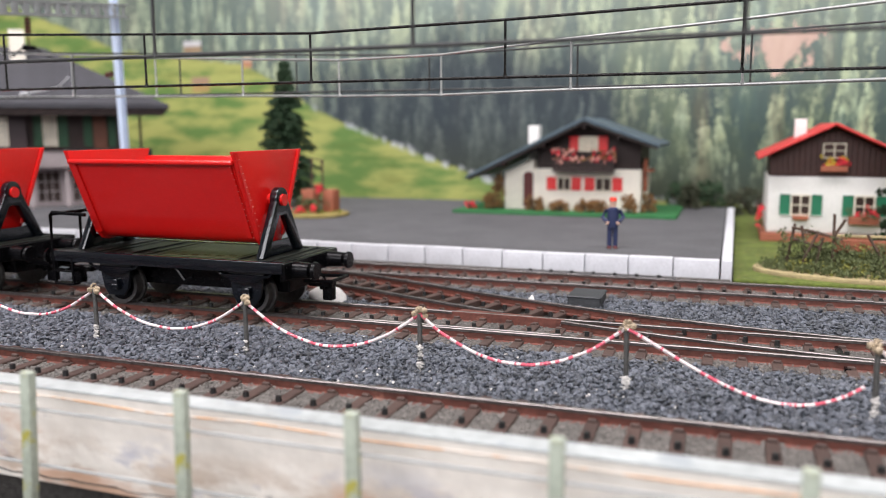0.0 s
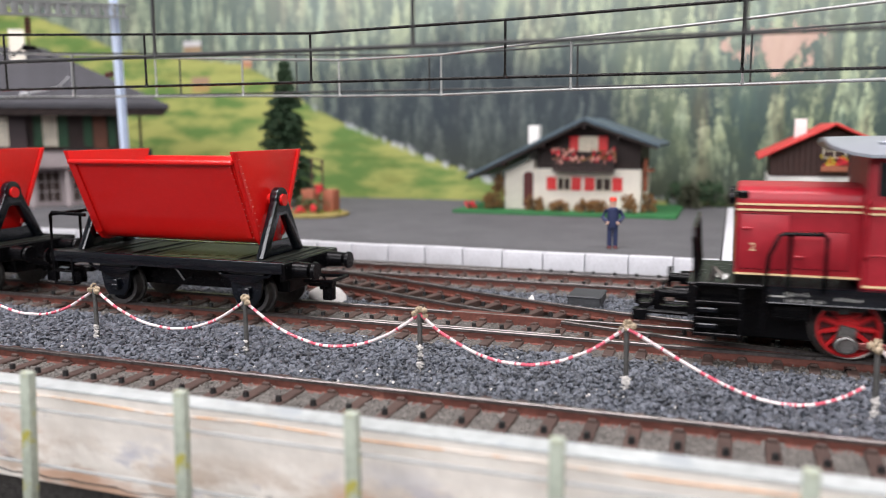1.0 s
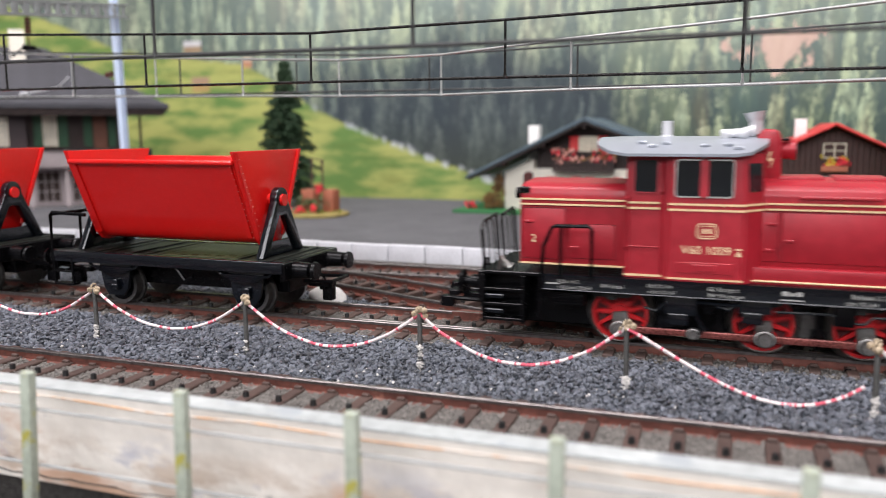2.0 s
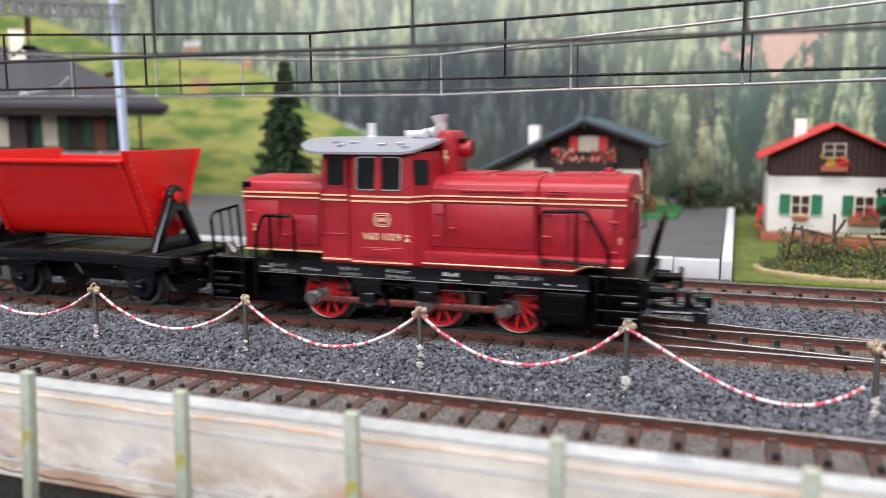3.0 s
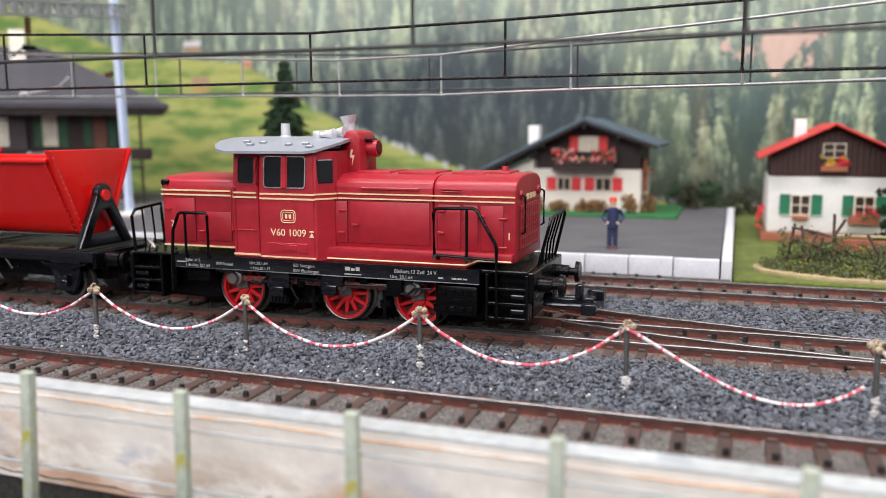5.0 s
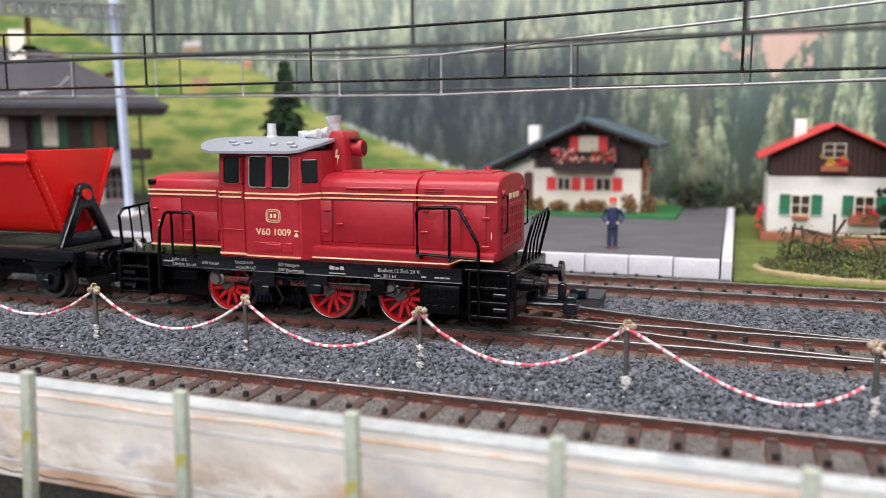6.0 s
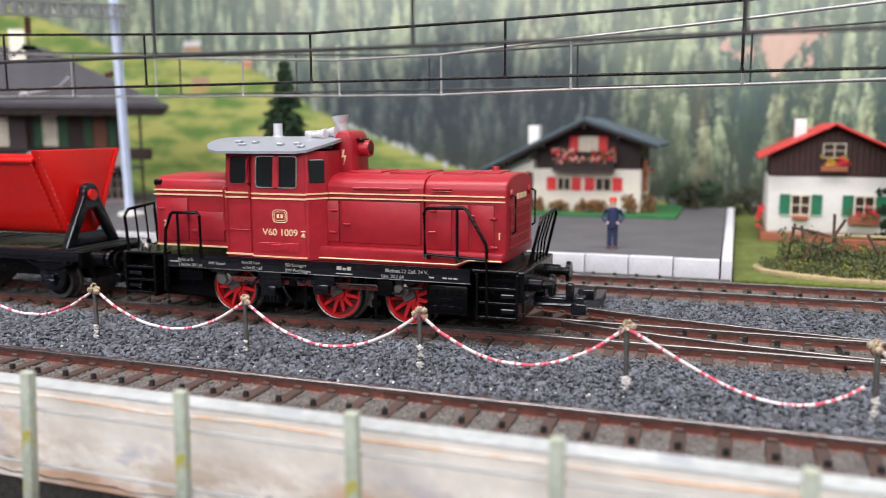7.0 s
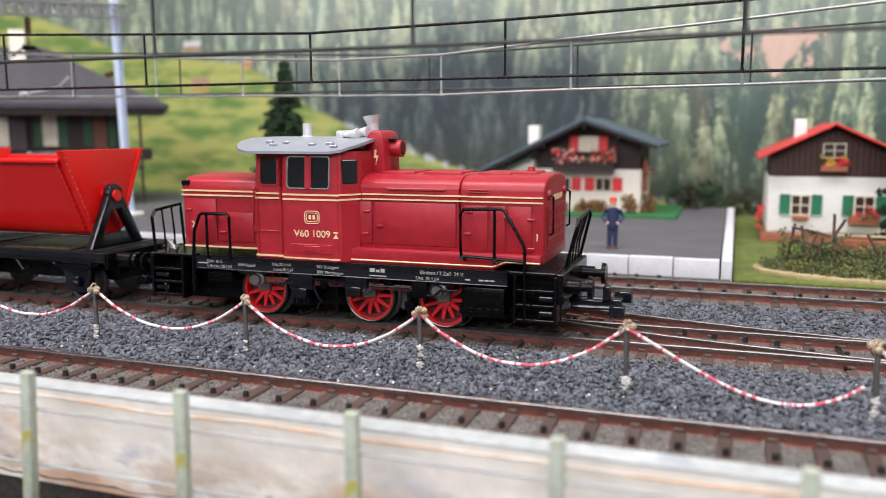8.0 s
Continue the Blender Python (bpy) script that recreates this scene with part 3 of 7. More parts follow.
def front_edge():
    wall = empty("edge_wall", 0, -85, 0, 0, "weathered ivory-painted wooden edge board along the layout", "edge board", "", "structure")
    bm = bmesh.new()
    box(bm, -260, 190, -4.2, -0.3, -12.4, 4.6, 0.3, 2)
    part("board", bm, BOARD, wall)
    bm = bmesh.new()
    box(bm, -260, 190, -4.26, 0.1, 4.3, 4.85, 0.2, 2)
    part("top_edge", bm, IVORY_EDGE, wall, "grey-white worn top edge")
    rng = np.random.default_rng(4)
    bm = bmesh.new()
    tube(bm, [(x, -4.22, 3.0 + 0.5 * noise.noise(Vector((x * 0.05, 3, 0)))) for x in range(-255, 190, 3)], 0.16, 6)
    part("rust_line", bm, RUST_LINE, wall, "thin orange rust stain line")
    for x, s in ((-90, 0.9), (-60, 0.7), (-20, 1.0)):
        bm = bmesh.new()
        tube(bm, [(x + k * 2.5, -4.2, -11.2 + 0.9 * noise.noise(Vector((x + k * 0.6, 1, 0)))) for k in range(14)], 0.16 * s, 5)
        part("scratch", bm, DUSTY_BLACK, wall, "dark scratch in the paint")
    rail = empty("railing", 0, -98, 0, 0, "pale green metal railing with square posts", "railing", "", "")
    bm = bmesh.new()
    box(bm, -0.95, 0.95, -0.8, 0.8, -22, 9.9, 0.25, 2)
    me = None
    for k, x in enumerate((-124.5, -95.5, -66.0, -37.2, -9.8, 17.8, 46.3, 75)):
        if me is None:
            o = part("post", bm, POST_GREEN, rail, smooth=True)
            me = o.data
        else:
            o = new("post", me)
            o.parent = rail
        o.matrix_basis = pose(x * MM, 0, (0.9 - 0.1 * k) * MM, 0, (4.5, 4, 3.5, 1.0, -0.5, 0.5, 0.5, 0.5)[k], 0)
    for z in (4.2, -5.0):
        bm = bmesh.new()
        tube(bm, [(-160, 1.0, z), (0, 1.0, z), (120, 1.0, z)], 0.24, 8)
        part("rail_bar", bm, BAR_GREY, rail)


front_edge()


# ---- tracks ----
def rail_mesh(name, pts, parent):
    """A rail of H section swept along points of the running edge; the head is a mesh of its own."""
    foot = [(-1.1, -2.7), (1.1, -2.7), (1.1, -2.35), (0.35, -2.1), (0.35, -0.75), (-0.35, -0.75), (-0.35, -2.1), (-1.1, -2.35)]
    head = [(-0.55, -0.75), (0.55, -0.75), (0.55, -0.15), (0.38, 0.0), (-0.38, 0.0), (-0.55, -0.15)]
    for nm, prof, m in ((name, foot, RAIL_SIDE), ("rail_head", head, RAIL_HEAD)):
        bm = bmesh.new()
        rings = []
        for i, p in enumerate(pts):
            a, b = Vector(pts[max(i - 1, 0)]), Vector(pts[min(i + 1, len(pts) - 1)])
            d = (b - a).normalized()
            side = Vector((-d.y, d.x, 0))
            rings.append([bm.verts.new(Vector(p) + side * u + Vector((0, 0, v))) for u, v in prof])
        k = len(prof)
        for i in range(len(rings) - 1):
            for j in range(k):
                bm.faces.new((rings[i][j], rings[i][(j + 1) % k], rings[i + 1][(j + 1) % k], rings[i + 1][j]))
        bm.faces.new(rings[0][::-1])
        bm.faces.new(rings[-1])
        bmesh.ops.recalc_face_normals(bm, faces=bm.faces[:])
        ob = part(nm, bm, m, parent)
    return ob


bmS = bmesh.new()
box(bmS, -1.15, 1.15, -15.0, 15.0, -4.6, -1.75, 0.2, 1)
for sy in (-8.9, 8.9):
    box(bmS, -0.8, 0.8, sy - 1.7, sy - 0.9, -1.85, -1.15, 0.15, 1)
    box(bmS, -0.8, 0.8, sy + 0.9, sy + 1.7, -1.85, -1.15, 0.15, 1)
SLEEPER_ME = None
bmT = bmesh.new()
cyl(bmT, (0, 0, -1.9), (0, 0, -0.65), 0.66, 0.52, 8)
STUD_ME = None


def shared(name, me, parent, m):
    o = new(name, me)
    o.parent, o.matrix_basis = parent, m
    return o


def track(name, y, x0, x1, pitch, start, label, studs=True, skip=None):
    global SLEEPER_ME, STUD_ME
    tr = empty(name, 0, y, 0, 0, label, "railway track", "", "structure")
    for s in (-8.75, 8.75):
        rail_mesh("rail", [(x0 + (x1 - x0) * k / 8, s, 0) for k in range(9)], tr)
    k = math.ceil((x0 - start) / pitch)
    while start + k * pitch < x1:
        x = start + k * pitch
        k += 1
        if skip and skip(x):
            continue
        if SLEEPER_ME is None:
            o = part("sleeper", bmS, SLEEPER, tr)
            SLEEPER_ME = o.data
            o.location.x = x * MM
            o = part("contact_stud", bmT, STUD, tr)
            STUD_ME = o.data
            o.location.x = (x + 0.2) * MM
            continue
        shared("sleeper", SLEEPER_ME, tr, pose(x * MM, 0, 0.06 * math.sin(x) * MM, 0, 0, 0.8 * math.sin(x * 1.7)))
        shared("contact_stud", STUD_ME, tr, pose((x + 0.2) * MM, 0.15 * math.sin(x * 3) * MM, 0))
    return tr


for yy, nm in ((-65.9, "front"), (0.0, "main"), (GRID, "rear")):
    bmB = bmesh.new()
    box(bmB, -420, 200, yy - 15.4, min(yy + 15.4, 81.6), BED + 0.02, -2.35, 0.6, 1)
    tagged(part("track_bed", bmB, BED_GREY), "fine grey grit bed under the sleepers", "track bed", "", "structure")
bmB = bmesh.new()
box(bmB, -420, 37, 80.2, 81.9, BED + 0.01, -0.4, 0.3, 1)
tagged(part("kerb_foot", bmB, BED_GREY), "gritty strip along the foot of the kerb", "track bed", "", "structure")

FRONT = track("track_front", -65.9, -330, 200, 7.07, -82.93, "rust-brown model track with dark sleepers and contact studs")
MAIN = track("track_main", 0.0, -420, 200, 7.07, -80.0, "rust-brown model track on which the train runs")
REAR = track("track_rear", GRID, -420, 200, 7.07, -78.0, "rust-brown model track along the white kerb")


# crossover: a double curve from the main to the rear track
def cross_y(x):
    if x > 105:
        return 0.0
    if x > -50:
        return (105 - x) ** 2 / 728.0
    if x > -205:
        return 66.0 - (x + 205) ** 2 / 728.0
    return 66.0


def turnout():
    tr = empty("track_crossover", 0, 0, 0, 0, "curved turnout track crossing between the two model tracks", "railway track", "", "structure")
    xs = [104 - 4 * k for k in range(77)]

    def offset(s, keep):
        pts = []
        for x in xs:
            d = Vector((1, (cross_y(x + 1) - cross_y(x - 1)) / 2, 0)).normalized()
            p = Vector((x, cross_y(x), 0)) + Vector((-d.y, d.x, 0)) * s
            if keep(p):
                pts.append(p)
        return pts
    rail_mesh("stock_rail", offset(8.75, lambda p: p.y > 9.4 and p.y < 73.0), tr)
    rail_mesh("closure_rail", offset(-8.75, lambda p: p.y < 56 and p.y > 11.3), tr)
    rail_mesh("blade", offset(-8.75, lambda p: p.y < 7.4 and p.x < 92), tr)
    # guard rails and frog
    rail_mesh("guard_rail", [(-52 + 4 * k, -6.6, -0.1) for k in range(14)], tr)
    bm = bmesh.new()
    prism(bm, [(-32, 8.2), (-2, 7.6), (-2, 9.0), (-30, 11.8)], -2.7, -0.05, "z")
    part("frog", bm, RAIL_SIDE, tr, "rusty point of the crossing")
    x = 96.0
    while x > -200:
        d = math.degrees(math.atan((cross_y(x + 1) - cross_y(x - 1)) / 2))
        y = cross_y(x)
        if 9 < y < 58:
            o = shared("sleeper", SLEEPER_ME, tr, pose(x * MM, y * MM, -0.25 * MM, 0, 0, d * 0.75))
        if 4 < y < 60:
            shared("contact_stud", STUD_ME, tr, pose(x * MM, y * MM, 0.25 * MM))
        x -= 6.9
    bm = bmesh.new()
    box(bm, 60, 61.2, -11, 12, -2.4, -1.6)
    box(bm, 92, 93.2, -11, 12, -2.4, -1.6)
    part("tie_bar", bm, BLACK, tr)
    return tr


turnout()


def cover_plate():
    o = empty("track_cover", 0, 0, 0, 0, "dark ribbed plastic cover strip between rear track and kerb", "cover strip")
    bm = bmesh.new()
    box(bm, -31, 20.5, 75.9, 80.0, BED, -0.35, 0.25, 2)
    part("plate", bm, COVER, o)
    for k in range(7):
        bm = bmesh.new()
        cyl(bm, (-27.5 + k * 7.1, 78.2, -0.4), (-27.5 + k * 7.1, 78.2, 0.45), 0.75, 0.55, 8)
        part("stud", bm, STUD, o)


cover_plate()


def ballast():
    rng = np.random.default_rng(7)

    def free(p):
        ok = np.ones(len(p), bool)
        for yc in (-65.9, 0.0, GRID):
            ok &= np.abs(p[:, 1] - yc) > 14.2 + rng.normal(0, 0.6, len(p))
        cy = np.array([cross_y(v) for v in p[:, 0]])
        ok &= (np.abs(p[:, 1] - cy) > 14.5)
        return ok
    a = scatter(rng, -215, 105, -52, -13, 3.4, BED, free)
    a[:, 2] += 0.5 * np.exp(-((a[:, 1] + 32) / 12) ** 2)
    a[:, 2] += rng.uniform(0.2, 1.5, len(a))
    rocks("ballast", a, STONE, 0.65, 1.5, None, 11, "loose blue-grey crushed stone between the tracks", "ballast")
    b = scatter(rng, -200, 140, 13, 52, 2.2, BED, free)
    b[:, 2] += rng.uniform(0.3, 1.4, len(b))
    rocks("ballast", b, STONE, 0.7, 1.6, None, 12, "loose blue-grey crushed stone beside the crossover", "ballast")
    f = np.concatenate([np.stack([rng.normal(x, 2.2, 26), rng.normal(-38.6, 1.6, 26), np.full(26, BED + 1.3)], -1) for x in (-107, -65, -23, 19, 61)] + [scatter(rng, -150, 80, -52, -16, 0.022, BED + 1.6)])
    rocks("glue_specks", f, GLUE, 0.35, 0.9, None, 14, "white specks of dried glue on the ballast", "glue specks")
    c = np.concatenate([scatter(rng, -130, 85, -76, -51, 5.0, -2.45), scatter(rng, -200, 110, -16, 16, 2.2, -2.45), scatter(rng, -200, 130, GRID - 16, GRID + 14.5, 1.6, -2.45)])
    c[:, 2] += rng.uniform(-0.15, 0.15, len(c))
    rocks("grit", c, GRIT, 0.35, 0.8, None, 13, "fine pale grit between the sleepers", "grit")


ballast()


# ---- the locomotive ----
WHEEL_R = 6.75
CRANK_R = 3.0
AXLES = (1.5, 31.4, 50.9)


def locomotive():
    lo = empty("locomotive", -78.5, 0, 0, 0, "dark red diesel shunting locomotive with silver cab roof and black frame", "locomotive")
    # long hood in two lengths
    prof = [(-12.2, 17.0), (12.2, 17.0), (12.2, 33.8), (11.7, 34.9), (10.6, 35.8), (8.6, 36.5), (5, 36.9), (0, 37.1), (-5, 36.9), (-8.6, 36.5), (-10.6, 35.8), (-11.7, 34.9), (-12.2, 33.8)]
    bm = bmesh.new()
    prism(bm, prof, 28.0, 55.3, "x", 0.25, 2)
    hood = part("long_hood", bm, LOCO_RED, lo, smooth=True)
    bm = bmesh.new()
    prof2 = [(p[0] * 1.012, p[1] if p[1] < 20 else p[1] + 0.15) for p in prof]
    prism(bm, prof2, 55.6, 75.6, "x", 0.9, 4)
    nose = part("hood_nose", bm, LOCO_RED, lo, smooth=True)
    bm = bmesh.new()
    sp = [(-12.2, 17.0), (12.2, 17.0), (12.2, 33.4), (11.5, 34.8), (9.5, 35.6), (0, 36.1), (-9.5, 35.6), (-11.5, 34.8), (-12.2, 33.4)]
    prism(bm, sp, -21.2, 3.4, "x", 0.8, 3)
    short = part("short_hood", bm, LOCO_RED, lo, smooth=True)
    # doors, hatches and louvres on the long hood
    for x0, x1, z0, z1, par in ((28.8, 33.2, 20.2, 30.4, hood), (34.0, 54.6, 20.2, 30.4, hood), (56.6, 62.3, 19.6, 30.2, nose), (62.9, 66.5, 19.6, 30.2, nose), (67.1, 72.6, 19.6, 30.2, nose), (-9.8, 0.2, 19.0, 26.6, short), (-20.3, -10.8, 18.6, 30.0, short)):
        bm = bmesh.new()
        box(bm, x0 - 0.08, x1 + 0.08, -12.44 if par is nose else -12.28, -12.0, z0 - 0.08, z1 + 0.08)
        part("door_gap", bm, GAP_DARK, par, "dark joint round the door")
        bm = bmesh.new()
        box(bm, x0, x1, -12.56, -12.1, z0, z1, 0.16, 2)
        part("side_door", bm, LOCO_RED, par, smooth=True)
    for x, z, par in ((32.0, 28.0, hood), (31.6, 22.6, hood), (35.4, 24.6, hood), (57.8, 28.6, nose), (67.2, 27.6, nose), (57.6, 23.5, nose), (72.6, 27.2, nose), (72.6, 20.5, nose), (-10.6, 26.0, short), (-8.8, 21.4, short), (-19, 27, short)):
        bm = bmesh.new()
        box(bm, x - 0.9, x + 0.9, -13.0, -12.5, z - 0.3, z + 0.3, 0.12, 1)
        part("door_latch", bm, LOCO_RED, par)
    bm = bmesh.new()
    box(bm, 37, 52, -12.75, -12.1, 33.2, 33.8, 0.15, 1)
    part("gutter", bm, LOCO_RED, hood)
    bm = bmesh.new()
    for i in range(2):
        box(bm, 57.6, 62.4, -12.8, -12.2, 33.0 + i * 0.55, 33.3 + i * 0.55, 0.08, 1)
    part("louvre", bm, LOCO_RED, nose)
    for x0, x1, y0, y1 in ((33, 42, -6, 6), (44, 54, -6, 6), (58, 66, -6, 6)):
        bm = bmesh.new()
        box(bm, x0, x1, y0, y1, 36.0, 37.4, 0.25, 2)
        part("roof_hatch", bm, LOCO_RED, nose if x0 > 55 else hood, smooth=True)
    bm = bmesh.new()
    box(bm, 66.6, 72.0, -4.5, 4.5, 36.6, 37.6, 0.3, 2)
    cyl(bm, (69.5, 0, 37.4), (69.5, 0, 38.6), 1.0, 0.8, 12)
    part("filler_cap", bm, LOCO_RED, nose, smooth=True)
    # radiator grille on the nose end
    bm = bmesh.new()
    for k in range(9):
        box(bm, 75.4, 75.95, -9.5 + k * 2.1, -8.1 + k * 2.1, 19.5, 30.0, 0.1, 1)
    for k in range(5):
        box(bm, 75.45, 76.05, -10, 10, 20 + k * 2.3, 20.35 + k * 2.3)
    part("radiator_grille", bm, LOCO_RED, nose)
    for y in (-8.6, 8.6):
        bm = bmesh.new()
        cyl(bm, (75.4, y, 32.6), (76.2, y, 32.6), 1.2, 1.1, 16)
        part("headlight", bm, LOCO_RED, lo, "round red-rimmed headlight", smooth=True)
        bm = bmesh.new()
        cyl(bm, (-21.6, y, 33.0), (-22.8, y, 33.0), 1.3, 1.3, 16)
        part("headlight", bm, BLACK, lo, "round black-rimmed headlight", smooth=True)
    bm = bmesh.new()
    tube(bm, [(76.2, -9.8, 32.6), (77.0, -9.8, 32.2), (77.0, -9.8, 24.0), (76.2, -9.8, 23.6)], 0.3, 6)
    tube(bm, [(76.2, 9.8, 32.6), (77.0, 9.8, 32.2), (77.0, 9.8, 24.0), (76.2, 9.8, 23.6)], 0.3, 6)
    part("grab_rail", bm, BLACK, nose)
    bm = bmesh.new()
    box(bm, -21.3, -18.9, -12.5, -8.6, 33.2, 34.7, 0.3, 1)
    part("corner_lamp", bm, BLACK, short)
    # lower side casing
    for s in (-1, 1):
        bm = bmesh.new()
        prism(bm, [(26.6, 15.7), (64.2, 15.7), (67.4, 17.2), (75.2, 17.2), (75.2, 19.2), (26.6, 19.2)], s * 12.0, s * 14.4, "y", 0.2, 2)
        part("side_casing", bm, LOCO_RED, lo, smooth=True)
    # cab
    plan = [(2.6, -15.4), (11.0, -15.4), (11.6, -17.0), (26.8, -17.0), (30.4, -12.4), (30.4, 12.4), (26.8, 17.0), (11.6, 17.0), (11.0, 15.4), (2.6, 15.4)]
    bm = bmesh.new()
    rings = []
    for z, k in ((15.9, 1.0), (33.0, 1.0), (42.4, 0.955)):
        rings.append([bm.verts.new((12 + (x - 12) * (0.5 + k / 2), y * k, z)) for x, y in plan])
    n = len(plan)
    for a in range(2):
        for i in range(n):
            bm.faces.new((rings[a][i], rings[a][(i + 1) % n], rings[a + 1][(i + 1) % n], rings[a + 1][i]))
    bm.faces.new(rings[0][::-1])
    bm.faces.new(rings[2])
    bmesh.ops.bevel(bm, geom=[e for e in bm.edges if abs(e.verts[0].co.z - e.verts[1].co.z) > 3], offset=0.5, segments=3, affect="EDGES")
    cab = part("cab", bm, LOCO_RED, lo, smooth=True)

    def cab_y(z, y0):
        return y0 * (1 - 0.045 * max(0, (z - 33.0)) / 9.4)
    # side windows: surround, pane, middle post
    for nm, x0, x1, z0, z1, y0, m in (("door_window", 4.2, 9.4, 34.0, 41.3, -15.4, LOCO_RED), ("cab_window", 12.8, 24.4, 33.4, 41.3, -17.0, STEEL)):
        tilt = math.degrees(math.atan(-y0 * 0.045 / 9.4))
        bm = bmesh.new()
        frame_ring(bm, x0, x1, z0 - 37, z1 - 37, 0.1, 0.30, 0.40, 0, 0.9)
        w = part(nm, bm, m, cab, "rounded window with a pale metal frame" if m is STEEL else "", smooth=True)
        w.matrix_basis = pose(0, cab_y(37, y0) * MM, 37 * MM, -tilt, 0, 0)
        bm = bmesh.new()
        box(bm, x0 + 0.22, x1 - 0.22, -0.06, 0.15, z0 + 0.22 - 37, z1 - 0.22 - 37)
        part("window_pane", bm, CAB_GLASS, w, "dark reflecting pane")
        if m is STEEL:
            bm = bmesh.new()
            box(bm, 18.0, 19.2, -0.6, 0.1, z0 - 37, z1 - 37, 0.15, 1)
            for u in (17.75, 19.2):
                box(bm, u, u + 0.25, -0.42, 0.1, z0 + 0.3 - 37, z1 - 0.3 - 37)
            part("window_post", bm, LOCO_RED, w)
    # front cab windows beside the stack
    for s in (-1, 1):
        bm = bmesh.new()
        box(bm, -0.2, 0.3, -2.1, 2.1, -3.0, 2.9, 0.3, 2)
        o = part("cab_front_window", bm, CAB_GLASS, cab, "dark pane")
        a = math.degrees(math.atan2(3.6, 4.6))
        o.matrix_basis = pose(28.35 * MM, s * 14.35 * MM, 37.6 * MM, 0, -2, s * a)
    bm = bmesh.new()
    box(bm, 3.2, 3.7, -15.75, -15.2, 17.2, 33.5, 0.15, 1)
    box(bm, 9.9, 10.4, -15.75, -15.2, 17.2, 41, 0.15, 1)
    box(bm, 3.5, 10.2, -15.6, -15.2, 22.5, 22.8, 0.08, 1)
    part("cab_door", bm, LOCO_RED, cab)
    bm = bmesh.new()
    tube(bm, [(10.2, -15.6, 34), (10.2, -16.4, 34.5), (10.2, -16.2, 40), (10.2, -15.2, 40.4)], 0.3, 6)
    tube(bm, [(3.0, -15.6, 22), (3.0, -16.2, 22.5), (3.0, -16.2, 33), (3.0, -15.5, 33.4)], 0.3, 6)
    part("grab_rail", bm, LOCO_RED, cab)
    bm = bmesh.new()
    box(bm, 13.8, 24.6, -17.14, -16.9, 17.7, 20.0, 0.08, 1)
    box(bm, 17.0, 21.6, -17.3, -17.0, 18.2, 19.6, 0.08, 1)
    part("cab_plate", bm, LOCO_RED, cab)
    # silver roof with an arched top and cut corners
    bm = bmesh.new()
    st = [(-4.6, 9.0), (-3.8, 12.5), (-0.8, 16.6), (2.6, 18.3), (24.6, 18.3), (27.4, 17.0), (30.4, 11.0), (30.8, 9.0)]
    top, bot = [], []
    for x, w in st:
        ys = [w * (k / 10 * 2 - 1) for k in range(11)]
        sag = 0.5 * min(1, abs(x - 13) / 21) ** 3
        top.append([bm.verts.new((x, y, 42.5 + 3.4 * (1 - (y / 18.3) ** 2) - sag)) for y in ys])
        bot.append([bm.verts.new((x, y, 41.9 + 3.2 * (1 - (y / 18.3) ** 2) - sag)) for y in ys])
    for g, flip in ((top, False), (bot, True)):
        for i in range(len(st) - 1):
            for k in range(10):
                f = (g[i][k], g[i + 1][k], g[i + 1][k + 1], g[i][k + 1])
                bm.faces.new(f[::-1] if flip else f)
    for i in range(len(st) - 1):
        bm.faces.new((top[i][0], bot[i][0], bot[i + 1][0], top[i + 1][0]))
        bm.faces.new((top[i + 1][10], bot[i + 1][10], bot[i][10], top[i][10]))
    for k in range(10):
        bm.faces.new((top[0][k + 1], bot[0][k + 1], bot[0][k], top[0][k]))
        bm.faces.new((top[-1][k], bot[-1][k], bot[-1][k + 1], top[-1][k + 1]))
    bmesh.ops.recalc_face_normals(bm, faces=bm.faces[:])
    roof = part("cab_roof", bm, SILVER, lo, "silver-painted arched roof", smooth=True)
    bm = bmesh.new()
    cyl(bm, (9.6, 0, 45.4), (9.6, 0, 49.2), 1.25, 1.15, 14)
    cyl(bm, (9.6, 0, 45.4), (9.6, 0, 46.0), 1.7, 1.5, 14)
    vent = part("roof_vent", bm, SILVER_LIGHT, roof, smooth=True)
    bm = bmesh.new()
    cyl(bm, (21.5, -5.5, 46.1), (24.0, -5.5, 46.3), 0.75, 0.75, 12)
    cyl(bm, (24.0, -5.5, 46.3), (26.6, -5.5, 46.4), 0.75, 1.5, 14)
    cyl(bm, (21.5, -2.6, 46.6), (25.4, -2.6, 46.8), 0.7, 0.7, 12)
    cyl(bm, (25.4, -2.6, 46.8), (28.0, -2.6, 46.9), 0.8, 1.5, 14)
    box(bm, 21.0, 23.0, -6.5, -1.6, 45.0, 47.3, 0.4, 2)
    part("horn", bm, SILVER_LIGHT, roof, smooth=True)
    bm = bmesh.new()
    for x, y in ((4.5, -12.5), (7, -15.0), (9.5, -13), (17.5, -14.5), (22, -14.0), (24, -16)):
        box(bm, x, x + 1.8, y, y + 1.2, 43.3 + 3.4 * (1 - (y / 18.3) ** 2) - 0.9, 43.3 + 3.4 * (1 - (y / 18.3) ** 2) - 0.2, 0.15, 1)
    part("roof_bracket", bm, SILVER, roof)
    # stack tower
    bm = bmesh.new()
    prism(bm, [(27.5, 36.2), (33.6, 36.2), (33.4, 45.6), (32.6, 47.2), (29.8, 47.4), (28.6, 45.8), (27.5, 42.0)], -5.0, 5.0, "y", 0.7, 3)
    tower = part("stack_tower", bm, LOCO_RED, lo, smooth=True)
    bm = bmesh.new()
